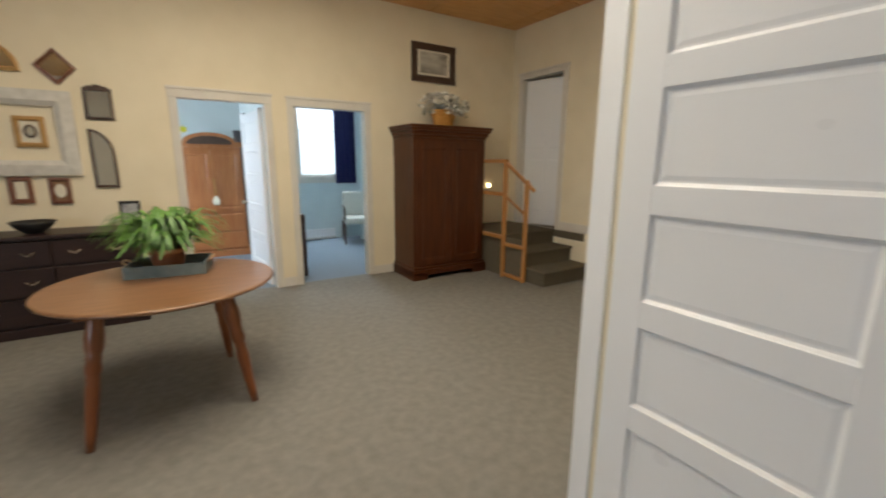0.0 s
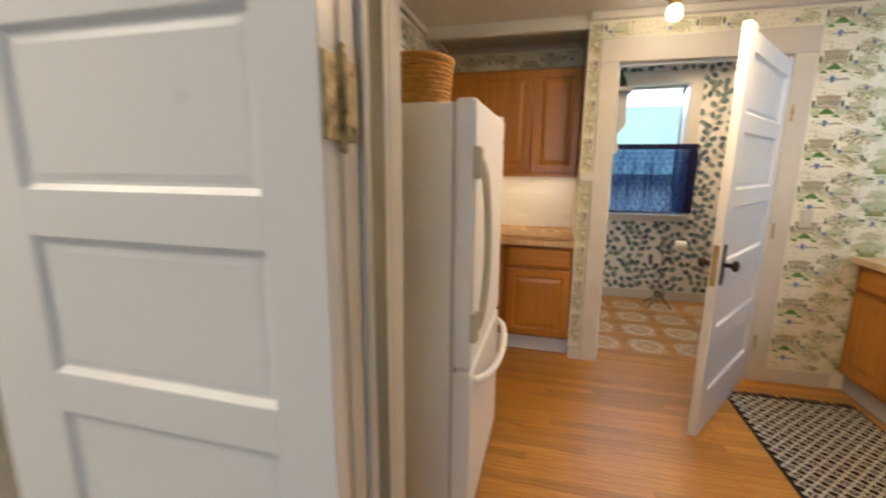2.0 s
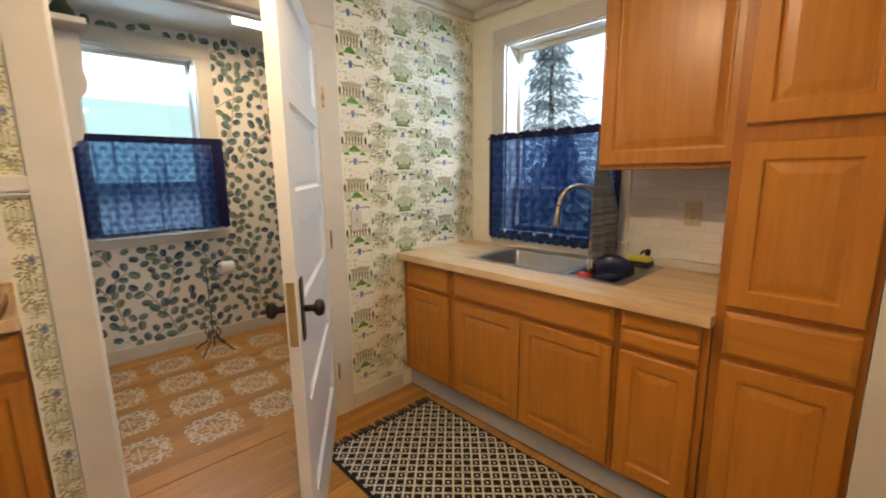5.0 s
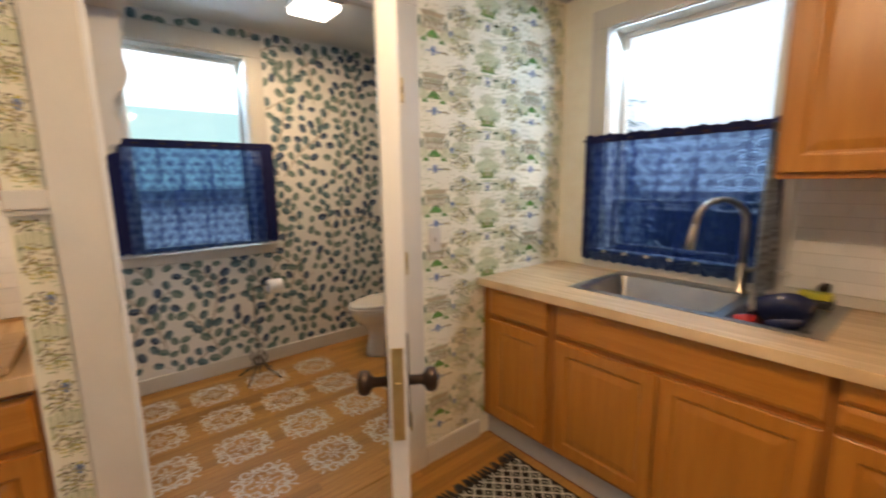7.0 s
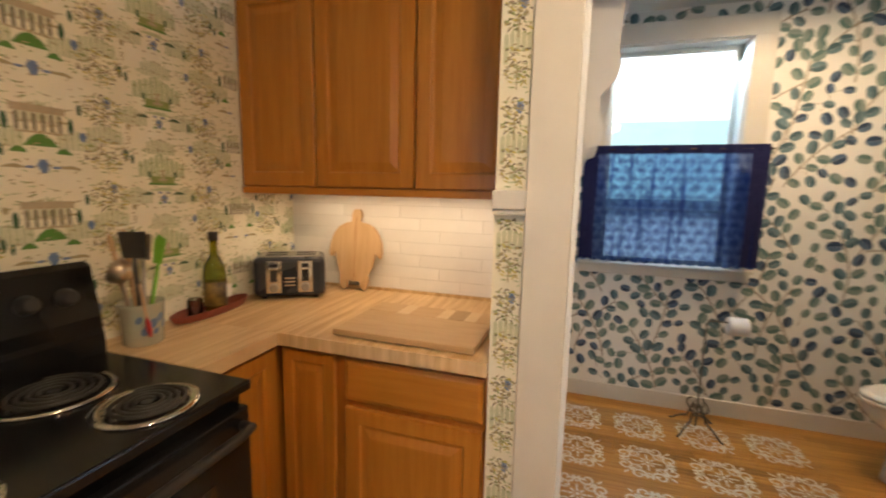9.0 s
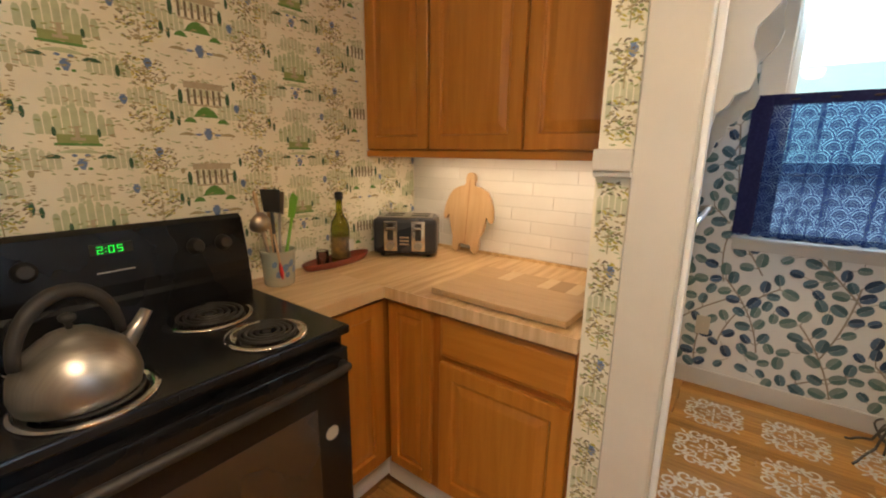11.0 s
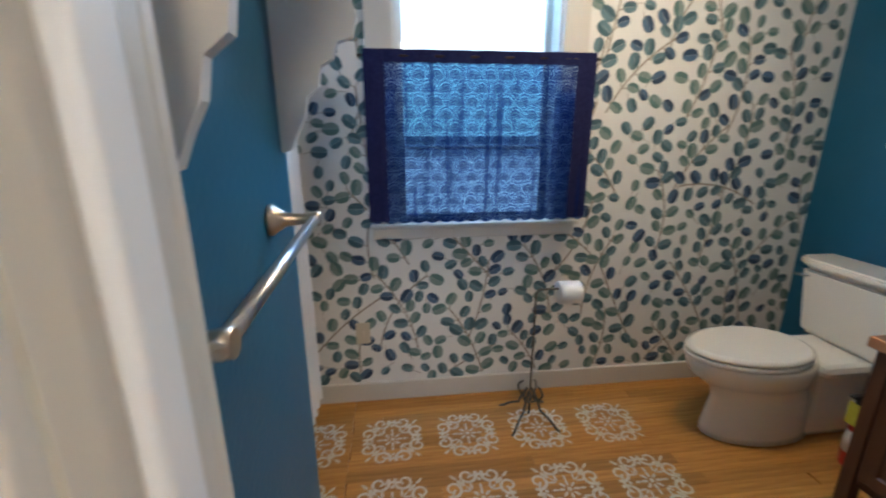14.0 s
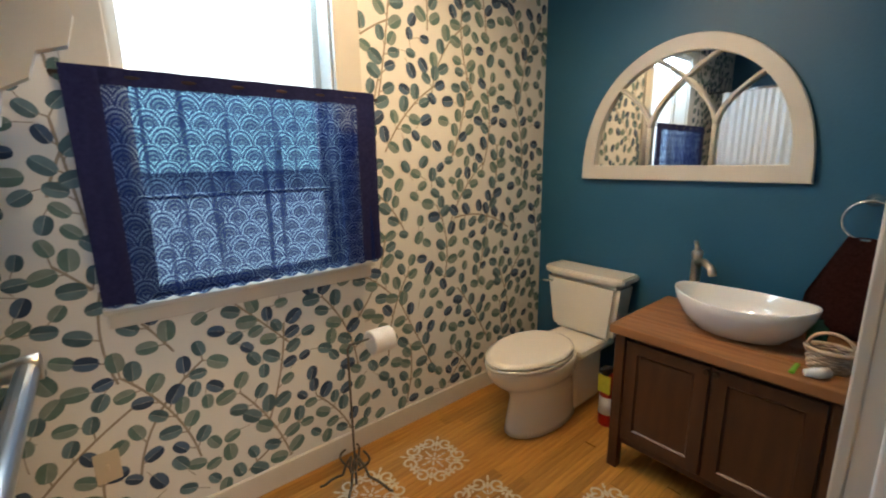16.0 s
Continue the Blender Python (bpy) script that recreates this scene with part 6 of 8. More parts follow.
def ceiling_fixture():
    f = thing("bath_ceiling_light", "square frosted flush ceiling light", "ceiling light", (6.17, -0.37, 2.44))
    part("base_plate", boxes((6.04, -0.50, 2.470, 6.30, -0.24, BC - 0.001), bevel=0.004), WHITE, f)
    dif = part("diffuser", boxes((6.05, -0.49, 2.435, 6.29, -0.25, 2.469), bevel=0.010), glowing("bath_diffuser", (1.0, 0.88, 0.70), 7.0), f, "glowing frosted glass")
    dif.visible_shadow = False
    glow = glowing("kitchen_globe", (1.0, 0.86, 0.62), 9.0)
    k = thing("kitchen_ceiling_light", "white glass globe ceiling light", "ceiling light", (KLX, KLY, 2.30), group="kitchen ceiling lights")
    b = bmesh.new()
    lathe(b, [(0.065, 0), (0.065, -0.015), (0.04, -0.03), (0.035, -0.05), (0.035, -0.06)], (KLX, KLY, KC - 0.001), 22)
    part("canopy", b, BRASS, k, "aged brass canopy")
    b = bmesh.new()
    lathe(b, [(0.030, 0), (0.040, -0.02), (0.044, -0.05), (0.036, -0.075), (0.014, -0.085)], (KLX, KLY, KC - 0.058), 22)
    part("globe", b, glow, k, "glowing frosted globe").visible_shadow = False
    # An assumed fitting, added to house the two lamps at K2.
    k = thing("kitchen_ceiling_light", "unseen frosted dome added as main kitchen light", "ceiling light", (K2X, K2Y, 2.35), group="kitchen ceiling lights")
    b = bmesh.new()
    lathe(b, [(0.175, 0), (0.175, -0.018), (0.168, -0.026), (0.150, -0.030)], (K2X, K2Y, KC - 0.001), 36)
    part("rim", b, BRASS, k, "aged brass rim")
    b = bmesh.new()
    lathe(b, [(0.160, -0.031), (0.155, -0.050), (0.130, -0.078), (0.085, -0.098), (0.03, -0.106)], (K2X, K2Y, KC - 0.001), 36)
    part("dome", b, glowing("added_dome_glow", (1.0, 0.84, 0.60), 2.5), k, "glowing dome of the added kitchen light").visible_shadow = False


ceiling_fixture()


# ---- hall ----
MAPLE = material("varnished_table_wood", (0.165, 0.080, 0.036), 0.34, colour2=(0.245, 0.128, 0.062), scale=4, detail=6, stretch=(1, 9, 1), coat=0.1, bump=0.03)
MAPLE_LEG = material("turned_leg_wood", (0.16, 0.045, 0.012), 0.3, colour2=(0.22, 0.07, 0.02), scale=6, stretch=(6, 6, 0.8), coat=0.3)


def round_table():
    cx, cy, h = 1.135, 4.36, 0.74
    t = thing("round_table", "round varnished wooden table on turned legs", "table", (cx, cy, 0))
    b = bmesh.new()
    lathe(b, [(0.595, h - 0.026), (0.612, h - 0.020), (0.618, h - 0.010), (0.612, h - 0.002), (0.600, h)], (cx, cy, 0), 64)
    part("tabletop", b, MAPLE, t)
    for (dx, dy), (ex, ey) in (((-0.30, -0.33), (-0.395, -0.465)), ((0.30, -0.28), (0.395, -0.39)), ((0.27, 0.27), (0.33, 0.36)), ((-0.36, 0.20), (-0.50, 0.30))):
        b = bmesh.new()
        top, foot = Vector((cx + dx, cy + dy, h - 0.028)), Vector((cx + ex, cy + ey, 0.001))
        L = (foot - top).length
        m = Matrix.Translation(top) @ (foot - top).to_track_quat("Z", "Y").to_matrix().to_4x4()
        prof = [(r * 1.25, q) for r, q in [(0.030, 0), (0.032, 0.06), (0.028, 0.10), (0.030, 0.13), (0.036, 0.20), (0.034, 0.27), (0.026, 0.33), (0.030, 0.345), (0.026, 0.36), (0.031, 0.42), (0.029, 0.45), (0.022, 0.47), (0.027, 0.49), (0.024, 0.51), (0.027, 0.58), (0.019, 0.90), (0.016, 1.0)]]
        lathe(b, [(r, z * L) for r, z in prof], n=18, m=m)
        part("leg", b, MAPLE_LEG, t)
        part("corner_block", boxes((cx + dx - 0.09, cy + dy - 0.035, h - 0.075, cx + dx + 0.09, cy + dy + 0.035, h - 0.027), bevel=0.004), MAPLE_LEG, t)
    part("apron", boxes((cx - 0.30, cy - 0.34, h - 0.09, cx + 0.30, cy - 0.32, h - 0.027), (cx - 0.30, cy + 0.27, h - 0.09, cx + 0.30, cy + 0.29, h - 0.027), bevel=0.002), MAPLE_LEG, t)


round_table()
GALV = material("blue_grey_painted_tin", (0.10, 0.14, 0.15), 0.6, colour2=(0.17, 0.21, 0.21), scale=14, bump=0.2)
TERRA = material("terracotta", (0.32, 0.11, 0.045), 0.8, colour2=(0.40, 0.15, 0.07), scale=12, bump=0.2)


def tray_and_plant():
    m = pose(1.165, 4.60, 0.7405, 0, 0, -10)
    t = thing("tin_tray", "blue-grey painted tin tray on the round table", "tray")
    t.matrix_world = m
    b = boxes((-0.22, -0.16, 0, 0.22, 0.16, 0.006))
    for r in ((-0.225, -0.165, 0, 0.225, -0.158, 0.075), (-0.225, 0.158, 0, 0.225, 0.165, 0.075), (-0.225, -0.158, 0, -0.218, 0.158, 0.075), (0.218, -0.158, 0, 0.225, 0.158, 0.075)):
        box(b, *r, bevel=0.002)
    part("tray_body", b, GALV, t, world=False)
    for s in (-1, 1):
        b = bmesh.new()
        tube(b, [(s * 0.222, -0.05, 0.06), (s * 0.25, -0.045, 0.085), (s * 0.255, 0, 0.09), (s * 0.25, 0.045, 0.085), (s * 0.222, 0.05, 0.06)], 0.006, 8)
        part("handle", b, PALE_WOOD, t, "rope-coloured handle", world=False)
    at = (1.155, 4.62, 0.748)
    p = thing("potted_plant", "bushy green house plant in a terracotta pot", "plant", at)
    b = bmesh.new()
    lathe(b, [(0.075, 0), (0.08, 0.005), (0.10, 0.115), (0.113, 0.118), (0.116, 0.15), (0.108, 0.152), (0.100, 0.13), (0.01, 0.125)], at, 28)
    part("pot", b, TERRA, p)
    rng = random.Random(11)
    b = bmesh.new()
    for k in range(230):
        a = rng.uniform(0, 2 * math.pi)
        length = rng.uniform(0.16, 0.36)
        rise = rng.uniform(0.06, 0.26)
        w = rng.uniform(0.009, 0.018)
        r0 = rng.uniform(0, 0.05)
        side = Vector((-math.sin(a), math.cos(a), 0)) * w
        prev = None
        n = 5
        for i in range(n + 1):
            q = i / n
            r = r0 + length * q
            c = Vector((at[0] + r * math.cos(a), at[1] + r * math.sin(a), at[2] + 0.13 + rise * math.sin(q * 2.3) * 1.1 - 0.10 * q * q + 0.04 * q))
            s = side * (math.sin(math.pi * min(0.98, 0.12 + q * 0.88)) + 0.08)
            cur = (b.verts.new(c - s), b.verts.new(c + Vector((0, 0, 0.003))), b.verts.new(c + s))
            if prev:
                b.faces.new((prev[0], prev[1], cur[1], cur[0])).smooth = True
                b.faces.new((prev[1], prev[2], cur[2], cur[1])).smooth = True
            prev = cur
    leaf = material("house_plant_leaf", (0.05, 0.13, 0.02), 0.42, colour2=(0.13, 0.27, 0.05), scale=25)
    tagged(part("foliage", b, leaf, p, "narrow arching green leaves"), kind="stuff")


tray_and_plant()


def armoire():
    x0, x1, y0, y1, h = 3.655, 4.715, 5.815, 6.38, 1.90
    t = thing("cherry_armoire", "tall dark cherry armoire with a heavy cornice", "armoire", ((x0 + x1) / 2, (y0 + y1) / 2, 0))
    part("body", boxes((x0, y0 + 0.02, 0.12, x1, y1, h - 0.14), bevel=0.004), CHERRY, t)
    part("plinth", boxes((x0 - 0.03, y0 - 0.025, 0.0, x0 + 0.18, y1, 0.10), (x1 - 0.18, y0 - 0.025, 0.0, x1 + 0.03, y1, 0.10), (x0 - 0.03, y0 - 0.025, 0.06, x1 + 0.03, y1, 0.13), (x0 - 0.015, y0 - 0.01, 0.13, x1 + 0.015, y1, 0.16), bevel=0.008), CHERRY, t)
    part("cornice", boxes((x0 - 0.012, y0 + 0.0, h - 0.15, x1 + 0.012, y1, h - 0.115), (x0 - 0.03, y0 - 0.02, h - 0.115, x1 + 0.03, y1, h - 0.07), (x0 - 0.052, y0 - 0.045, h - 0.07, x1 + 0.052, y1, h - 0.035), (x0 - 0.065, y0 - 0.058, h - 0.035, x1 + 0.065, y1, h), bevel=0.008), CHERRY, t)
    for x in (x0 + 0.035, (x0 + x1) / 2 + 0.003):
        b = rings_plate(bmesh.new(), 0.49, 1.52, [(0, 0.02), (0, 0.002), (0.002, 0), (0.075, 0), (0.085, 0.008), (0.095, 0.010), (0.10, 0.006)])
        part("door", b, CHERRY, t, m=facing("-y", x, y0, 0.185))


armoire()


def flower_basket():
    at = (4.225, 6.08, 1.901)
    wicker_basket(at, 0.115, 0.165, 0.20, "flower_basket", "brown woven basket of white flowers on the armoire", 9, 30, 0.75)
    rng = random.Random(5)
    p = thing("white_flowers", "white silk flowers with grey-green leaves in a basket", "flowers", (at[0], at[1], at[2] + 0.15))
    b, g = bmesh.new(), bmesh.new()
    for k in range(150):
        a, r = rng.uniform(0, 2 * math.pi), rng.uniform(0, 0.25)
        c = Vector((at[0] + r * math.cos(a), at[1] + 0.7 * r * math.sin(a), at[2] + 0.22 + rng.uniform(0.0, 0.17) - 0.25 * r))
        s = rng.uniform(0.022, 0.040)
        for q in range(5):
            u = 2 * math.pi * q / 5 + a
            m = Matrix.Translation(c) @ pose(0, 0, 0, rng.uniform(-60, 20), rng.uniform(-40, 40), math.degrees(u))
            b.faces.new([b.verts.new(m @ Vector(v)) for v in ((0, 0, 0), (s * 0.7, s * 0.4, 0.004), (s * 0.5, s * 1.3, 0.006), (-s * 0.5, s * 1.3, 0.006), (-s * 0.7, s * 0.4, 0.004))])
    for k in range(90):
        a, r = rng.uniform(0, 2 * math.pi), rng.uniform(0.03, 0.27)
        c = Vector((at[0] + r * math.cos(a), at[1] + 0.7 * r * math.sin(a), at[2] + 0.20 + rng.uniform(-0.02, 0.12) - 0.2 * r))
        m = Matrix.Translation(c) @ pose(0, 0, 0, rng.uniform(-50, 50), rng.uniform(-50, 50), rng.uniform(0, 360))
        s = rng.uniform(0.014, 0.03)
        g.faces.new([g.verts.new(m @ Vector(v)) for v in ((0, -s, 0), (s * 0.45, 0, 0.003), (0, s, 0), (-s * 0.45, 0, 0.003))])
    for q in (b, g):
        bmesh.ops.scale(q, vec=(1.35, 1.2, 1.25), space=Matrix.Translation((-at[0], -at[1], -at[2] - 0.18)), verts=q.verts)
    tagged(part("blossom", b, material("white_silk", (0.78, 0.76, 0.68), 0.8), p, "white petals"), kind="stuff")
    tagged(part("leaf", g, material("grey_green_leaf", (0.10, 0.15, 0.07), 0.6, colour2=(0.16, 0.22, 0.11), scale=20), p, "grey-green leaves"), kind="stuff")


flower_basket()
GOLD = material("aged_gold_frame", (0.36, 0.20, 0.06), 0.45, metal=0.3, colour2=(0.46, 0.28, 0.10), scale=16)
DARKFRAME = material("dark_frame_wood", (0.045, 0.024, 0.016), 0.4, colour2=(0.07, 0.04, 0.026), scale=12)
REDFRAME = material("red_brown_frame", (0.14, 0.055, 0.03), 0.45, colour2=(0.19, 0.08, 0.045), scale=12)
CREAMFRAME = material("distressed_cream_frame", (0.62, 0.60, 0.55), 0.55, colour2=(0.50, 0.48, 0.43), scale=14, bump=0.3)


def wall_frame(name, label, cat, outline, width, frame_mat, inner_mat, inner_label="", depth=0.025, y=6.398, holder=None):
    """A frame that follows an outline of (x, z) pairs, hung on the hall's north wall."""
    n = len(outline)
    cx, cz = sum(p[0] for p in outline) / n, sum(p[1] for p in outline) / n
    t = holder or thing(name, label, cat, (cx, y, cz))
    inner = []
    for i, (px, pz) in enumerate(outline):
        a, c = outline[i - 1], outline[(i + 1) % n]
        e0 = Vector((px - a[0], pz - a[1])).normalized()
        e1 = Vector((c[0] - px, c[1] - pz)).normalized()
        n0, n1 = Vector((-e0.y, e0.x)), Vector((-e1.y, e1.x))
        d = n0 + n1
        d = d / max(0.3, d.dot(n0))
        if d.dot(Vector((cx - px, cz - pz))) < 0:
            d = -d
        inner.append((px + d.x * width, pz + d.y * width))
    mid = [((a[0] + 2 * b[0]) / 3, (a[1] + 2 * b[1]) / 3) for a, b in zip(outline, inner)]
    b = bmesh.new()
    rows = [[b.verts.new((x, yy, z)) for x, z in ring] for ring, yy in ((outline, y), (outline, y - depth * 0.8), (mid, y - depth), (inner, y - depth * 0.55), (inner, y - 0.004))]
    for r0, r1 in zip(rows, rows[1:]):
        for i in range(n):
            b.faces.new((r0[i], r0[(i + 1) % n], r1[(i + 1) % n], r1[i]))
    part("frame", b, frame_mat, t)
    if inner_mat:
        b = bmesh.new()
        prism(b, inner, 0.002, Matrix.Translation((0, y - 0.006, 0)))
        part("glass", b, inner_mat, t, inner_label)
    return t


def rect(x0, z0, x1, z1):
    return [(x0, z0), (x1, z0), (x1, z1), (x0, z1)]


def ellipse(cx, cz, a, c, n=24):
    return [(cx + a * math.cos(2 * math.pi * i / n), cz + c * math.sin(2 * math.pi * i / n)) for i in range(n)]


pic = wall_frame("framed_picture", "dark framed landscape picture with a cream mount", "picture", rect(3.935, 2.49, 4.595, 2.965), 0.085, DARKFRAME, MAT, "cream mount")
part("print", boxes((4.06, 6.3885, 2.60, 4.47, 6.391, 2.86)), material("grey_landscape_print", (0.16, 0.15, 0.12), 0.6, colour2=(0.50, 0.47, 0.40), scale=3.5, stretch=(1, 1, 2.5)), pic, "faded landscape print")
arch = [(0.235, 2.18), (0.232, 2.23)] + [(0.232 - 0.42 * (1 - math.cos(radians(a))), 2.23 + 0.24 * math.sin(radians(a))) for a in range(15, 91, 15)] + [(-0.22, 2.47), (-0.22, 2.18)]
wall_frame("arched_gold_frame", "gold arched wall mirror", "mirror", arch[::-1], 0.035, GOLD, MIRROR)
wall_frame("diamond_mirror", "small brown mirror hung as a diamond", "mirror", [(0.462, 2.095), (0.605, 2.248), (0.462, 2.40), (0.318, 2.248)], 0.028, REDFRAME, MIRROR)
mm = wall_frame("ornate_mirror", "small ornate bronze wall mirror", "mirror", rect(0.615, 1.82, 0.825, 2.095), 0.025, DARKFRAME, MIRROR)
part("crest", boxes((0.64, 6.375, 2.093, 0.80, 6.398, 2.112), (0.69, 6.375, 2.11, 0.75, 6.398, 2.125), bevel=0.004), DARKFRAME, mm)
quarter = [(0.612, 1.21), (0.79, 1.21), (0.79, 1.50)] + [(0.612 + 0.178 * math.cos(radians(a)), 1.50 + 0.24 * math.sin(radians(a))) for a in range(15, 90, 15)] + [(0.612, 1.74)]
wall_frame("half_arch_mirror", "dark half-arch wall mirror", "mirror", quarter, 0.022, DARKFRAME, MIRROR)
big = wall_frame("large_cream_frame", "large distressed cream frame hung empty", "frame", rect(-0.28, 1.325, 0.535, 2.045), 0.13, CREAMFRAME, None, depth=0.05)
wall_frame("gold_frame", "small gold frame holding an oval glass", "picture", rect(0.125, 1.565, 0.33, 1.825), 0.04, GOLD, MAT, "cream mount")
wall_frame("oval_pendant_mirror", "tiny dark oval mirror within a gold frame", "mirror", ellipse(0.228, 1.70, 0.042, 0.055), 0.014, DARKFRAME, MIRROR, depth=0.012, y=6.388)
f1 = wall_frame("brown_frame", "square brown frame with a faint drawing", "picture", rect(0.022, 1.085, 0.178, 1.315), 0.04, REDFRAME, MAT)
wall_frame("oval_mount_frame", "small wooden frame with an oval mount", "picture", rect(0.284, 1.072, 0.432, 1.302), 0.03, REDFRAME, material("brown_mount", (0.22, 0.12, 0.06), 0.8))
wall_frame("oval_portrait_mount", "pale oval mount within a wooden frame", "picture", ellipse(0.358, 1.188, 0.044, 0.064), 0.004, REDFRAME, MAT, depth=0.008, y=6.390)
ESPRESSO = material("espresso_dresser", (0.016, 0.006, 0.005), 0.45, colour2=(0.026, 0.011, 0.009), scale=5, stretch=(1, 6, 6), coat=0.0)


def dresser():
    x0, x1, y0, y1, h = -0.85, 0.905, 5.94, 6.38, 0.855
    t = thing("long_dresser", "long espresso-stained dresser with drawers", "dresser", ((x0 + x1) / 2, 6.16, 0))
    part("body", boxes((x0, y0 + 0.02, 0.03, x1, y1, h - 0.03), bevel=0.004), ESPRESSO, t)
    part("top", boxes((x0 - 0.02, y0 - 0.02, h - 0.03, x1 + 0.02, y1, h), bevel=0.006), ESPRESSO, t)
    part("base", boxes((x0 - 0.01, y0, 0, x1 + 0.01, y1, 0.08), bevel=0.006), ESPRESSO, t)
    for i in range(3):
        for j, (z, dh) in enumerate(((0.60, 0.21), (0.35, 0.23), (0.10, 0.23))):
            x = x0 + 0.02 + i * 0.575
            d = part("drawer", rings_plate(bmesh.new(), 0.56, dh, [(0, 0.018), (0, 0.003), (0.004, 0), (0.02, 0)]), ESPRESSO, t, m=facing("-y", x, y0 + 0.002, z))
            for k in (0.14, 0.42):
                b = bmesh.new()
                tube(b, [(x + k - 0.035, y0, z + dh / 2 + 0.012), (x + k - 0.035, y0 - 0.014, z + dh / 2 + 0.008), (x + k, y0 - 0.018, z + dh / 2 - 0.014), (x + k + 0.035, y0 - 0.014, z + dh / 2 + 0.008), (x + k + 0.035, y0, z + dh / 2 + 0.012)], 0.0045, 6)
                part("pull", b, NICKEL, d, "curved nickel pull", world=False)


dresser()
b = bmesh.new()
lathe(b, [(0.06, 0), (0.07, 0.012), (0.12, 0.05), (0.145, 0.085), (0.148, 0.10), (0.14, 0.10), (0.115, 0.055), (0.06, 0.02), (0.01, 0.016)], (0.195, 6.12, 0.8555), 30)
solid("dark_bowl", b, BLACK_MATT, "dark glazed bowl on the dresser", "bowl")
ph = thing("photo_frame", "small standing photo frame on the dresser", "picture", (0.86, 6.22, 0.8555))
part("frame", boxes((0.775, 6.21, 0.8555, 0.795, 6.225, 1.09), (0.915, 6.21, 0.8555, 0.935, 6.225, 1.09), (0.795, 6.21, 0.8555, 0.915, 6.225, 0.88), (0.795, 6.21, 1.065, 0.915, 6.225, 1.09)), BLACK_MATT, ph)
part("print", boxes((0.795, 6.218, 0.88, 0.915, 6.222, 1.065)), material("grey_photo", (0.55, 0.55, 0.56), 0.5, colour2=(0.25, 0.25, 0.27), scale=14), ph)


def stairs():
    s = thing("carpeted_steps", "dark carpeted steps up to a landing", "stairs", (5.2, 5.4, 0), kind="structure")
    part("landing", boxes((4.80, 5.42, 0, 5.648, 6.383, 0.56), (4.76, 5.40, 0.53, 5.648, 6.383, 0.562), bevel=0.012), CARPET_DARK, s)
    for k, (y, z) in enumerate(((5.10, 0.375), (4.78, 0.188))):
        part("step", boxes((4.80 + 0.03 * k, y, 0, 5.648, 5.42, z), (4.78 + 0.03 * k, y - 0.03, z - 0.035, 5.648, 5.42, z + 0.001), bevel=0.012), CARPET_DARK, s)
    part("skirt_board", boxes((4.772, 5.10, 0, 4.798, 6.383, 0.53)), CARPET_DARK, s)
    r = thing("stair_rail", "honey oak stair handrail on square posts", "handrail", (4.75, 5.3, 0))
    oak = material("rail_oak", (0.36, 0.16, 0.045), 0.4, colour2=(0.46, 0.22, 0.07), scale=6, stretch=(4, 4, 1))
    for x, y, z in ((4.735, 5.42, 1.46), (4.765, 5.06, 1.26)):
        part("post", boxes((x - 0.022, y - 0.022, 0, x + 0.022, y + 0.022, z), bevel=0.003), oak, r)
    part("post", boxes((4.71, 6.33, 0, 4.755, 6.375, 1.46), bevel=0.003), oak, r)
    for z in (1.46, 1.05, 0.50):
        part("rail", boxes((4.71, 5.40, z, 4.76, 6.375, z + 0.045), bevel=0.004), oak, r)
    for (z0, z1, w) in ((1.48, 1.20, 0.024), (1.07, 0.84, 0.018)):
        b = bmesh.new()
        tube(b, [(4.733, 5.44, z0), (4.768, 5.04 - (0.10 if w > 0.02 else -0.02), z1 - (0.06 if w > 0.02 else 0))], w, 4)
        part("sloping_rail", b, oak, r)
    for z in (0.02, 0.42):
        part("foot_rail", boxes((4.725, 5.06, z, 4.765, 5.42, z + 0.04), bevel=0.003), oak, r)
    door = thing("door_landing", "white panelled door standing ajar on the landing", "door", (5.70, 6.14, 0.565), -78, kind="structure")
    part("leaf", boxes((0, 0, 0, 0.74, 0.035, 2.05), bevel=0.003), WHITE, door, world=False)
    for z, h in ((0.2, 0.75), (1.1, 0.8)):
        for x in (0.1, 0.41):
            part("panel", rings_plate(bmesh.new(), 0.24, h, [(0, 0.006), (0, 0.0), (0.02, -0.004), (0.03, -0.004)]), WHITE, door, m=pose(x, -0.001, z), world=False)
    b = bmesh.new()
    lathe(b, [(0.02, 0), (0.012, 0.01), (0.012, 0.04), (0.026, 0.055), (0.02, 0.07)], n=14, m=pose(0.68, 0, 0.95, 90))
    part("knob", b, NICKEL, door, world=False)
    wall("wall_landing_room", "x", 6.9, 7.0, 4.8, 6.9, 0, HC, (HALL_WALL, HALL_WALL, HALL_WALL), (), "plain cream wall beyond the landing")
    wall("wall_landing_south", "y", 4.8, 4.9, 5.77, 6.9, 0, HC, (HALL_WALL, HALL_WALL, HALL_WALL), (), "plain cream wall beyond the landing")
    wall("wall_landing_north", "y", 6.8, 6.9, 5.77, 6.9, 0, HC, (HALL_WALL, HALL_WALL, HALL_WALL), (), "plain cream wall beyond the landing")
    solid("floor_landing", boxes((5.648, 4.9, 0.46, 6.9, 6.8, 0.56)), CARPET_DARK, "dark carpet beyond the landing", "floor", kind="structure")
    solid("ceiling_landing", boxes((5.77, 4.8, HC - 0.3, 6.9, 6.9, HC)), PLY, "plywood ceiling beyond the landing", "ceiling", kind="structure")
    n = thing("night_light", "small glowing night light low on the wall", "lamp", (5.22, 6.38, 1.12))
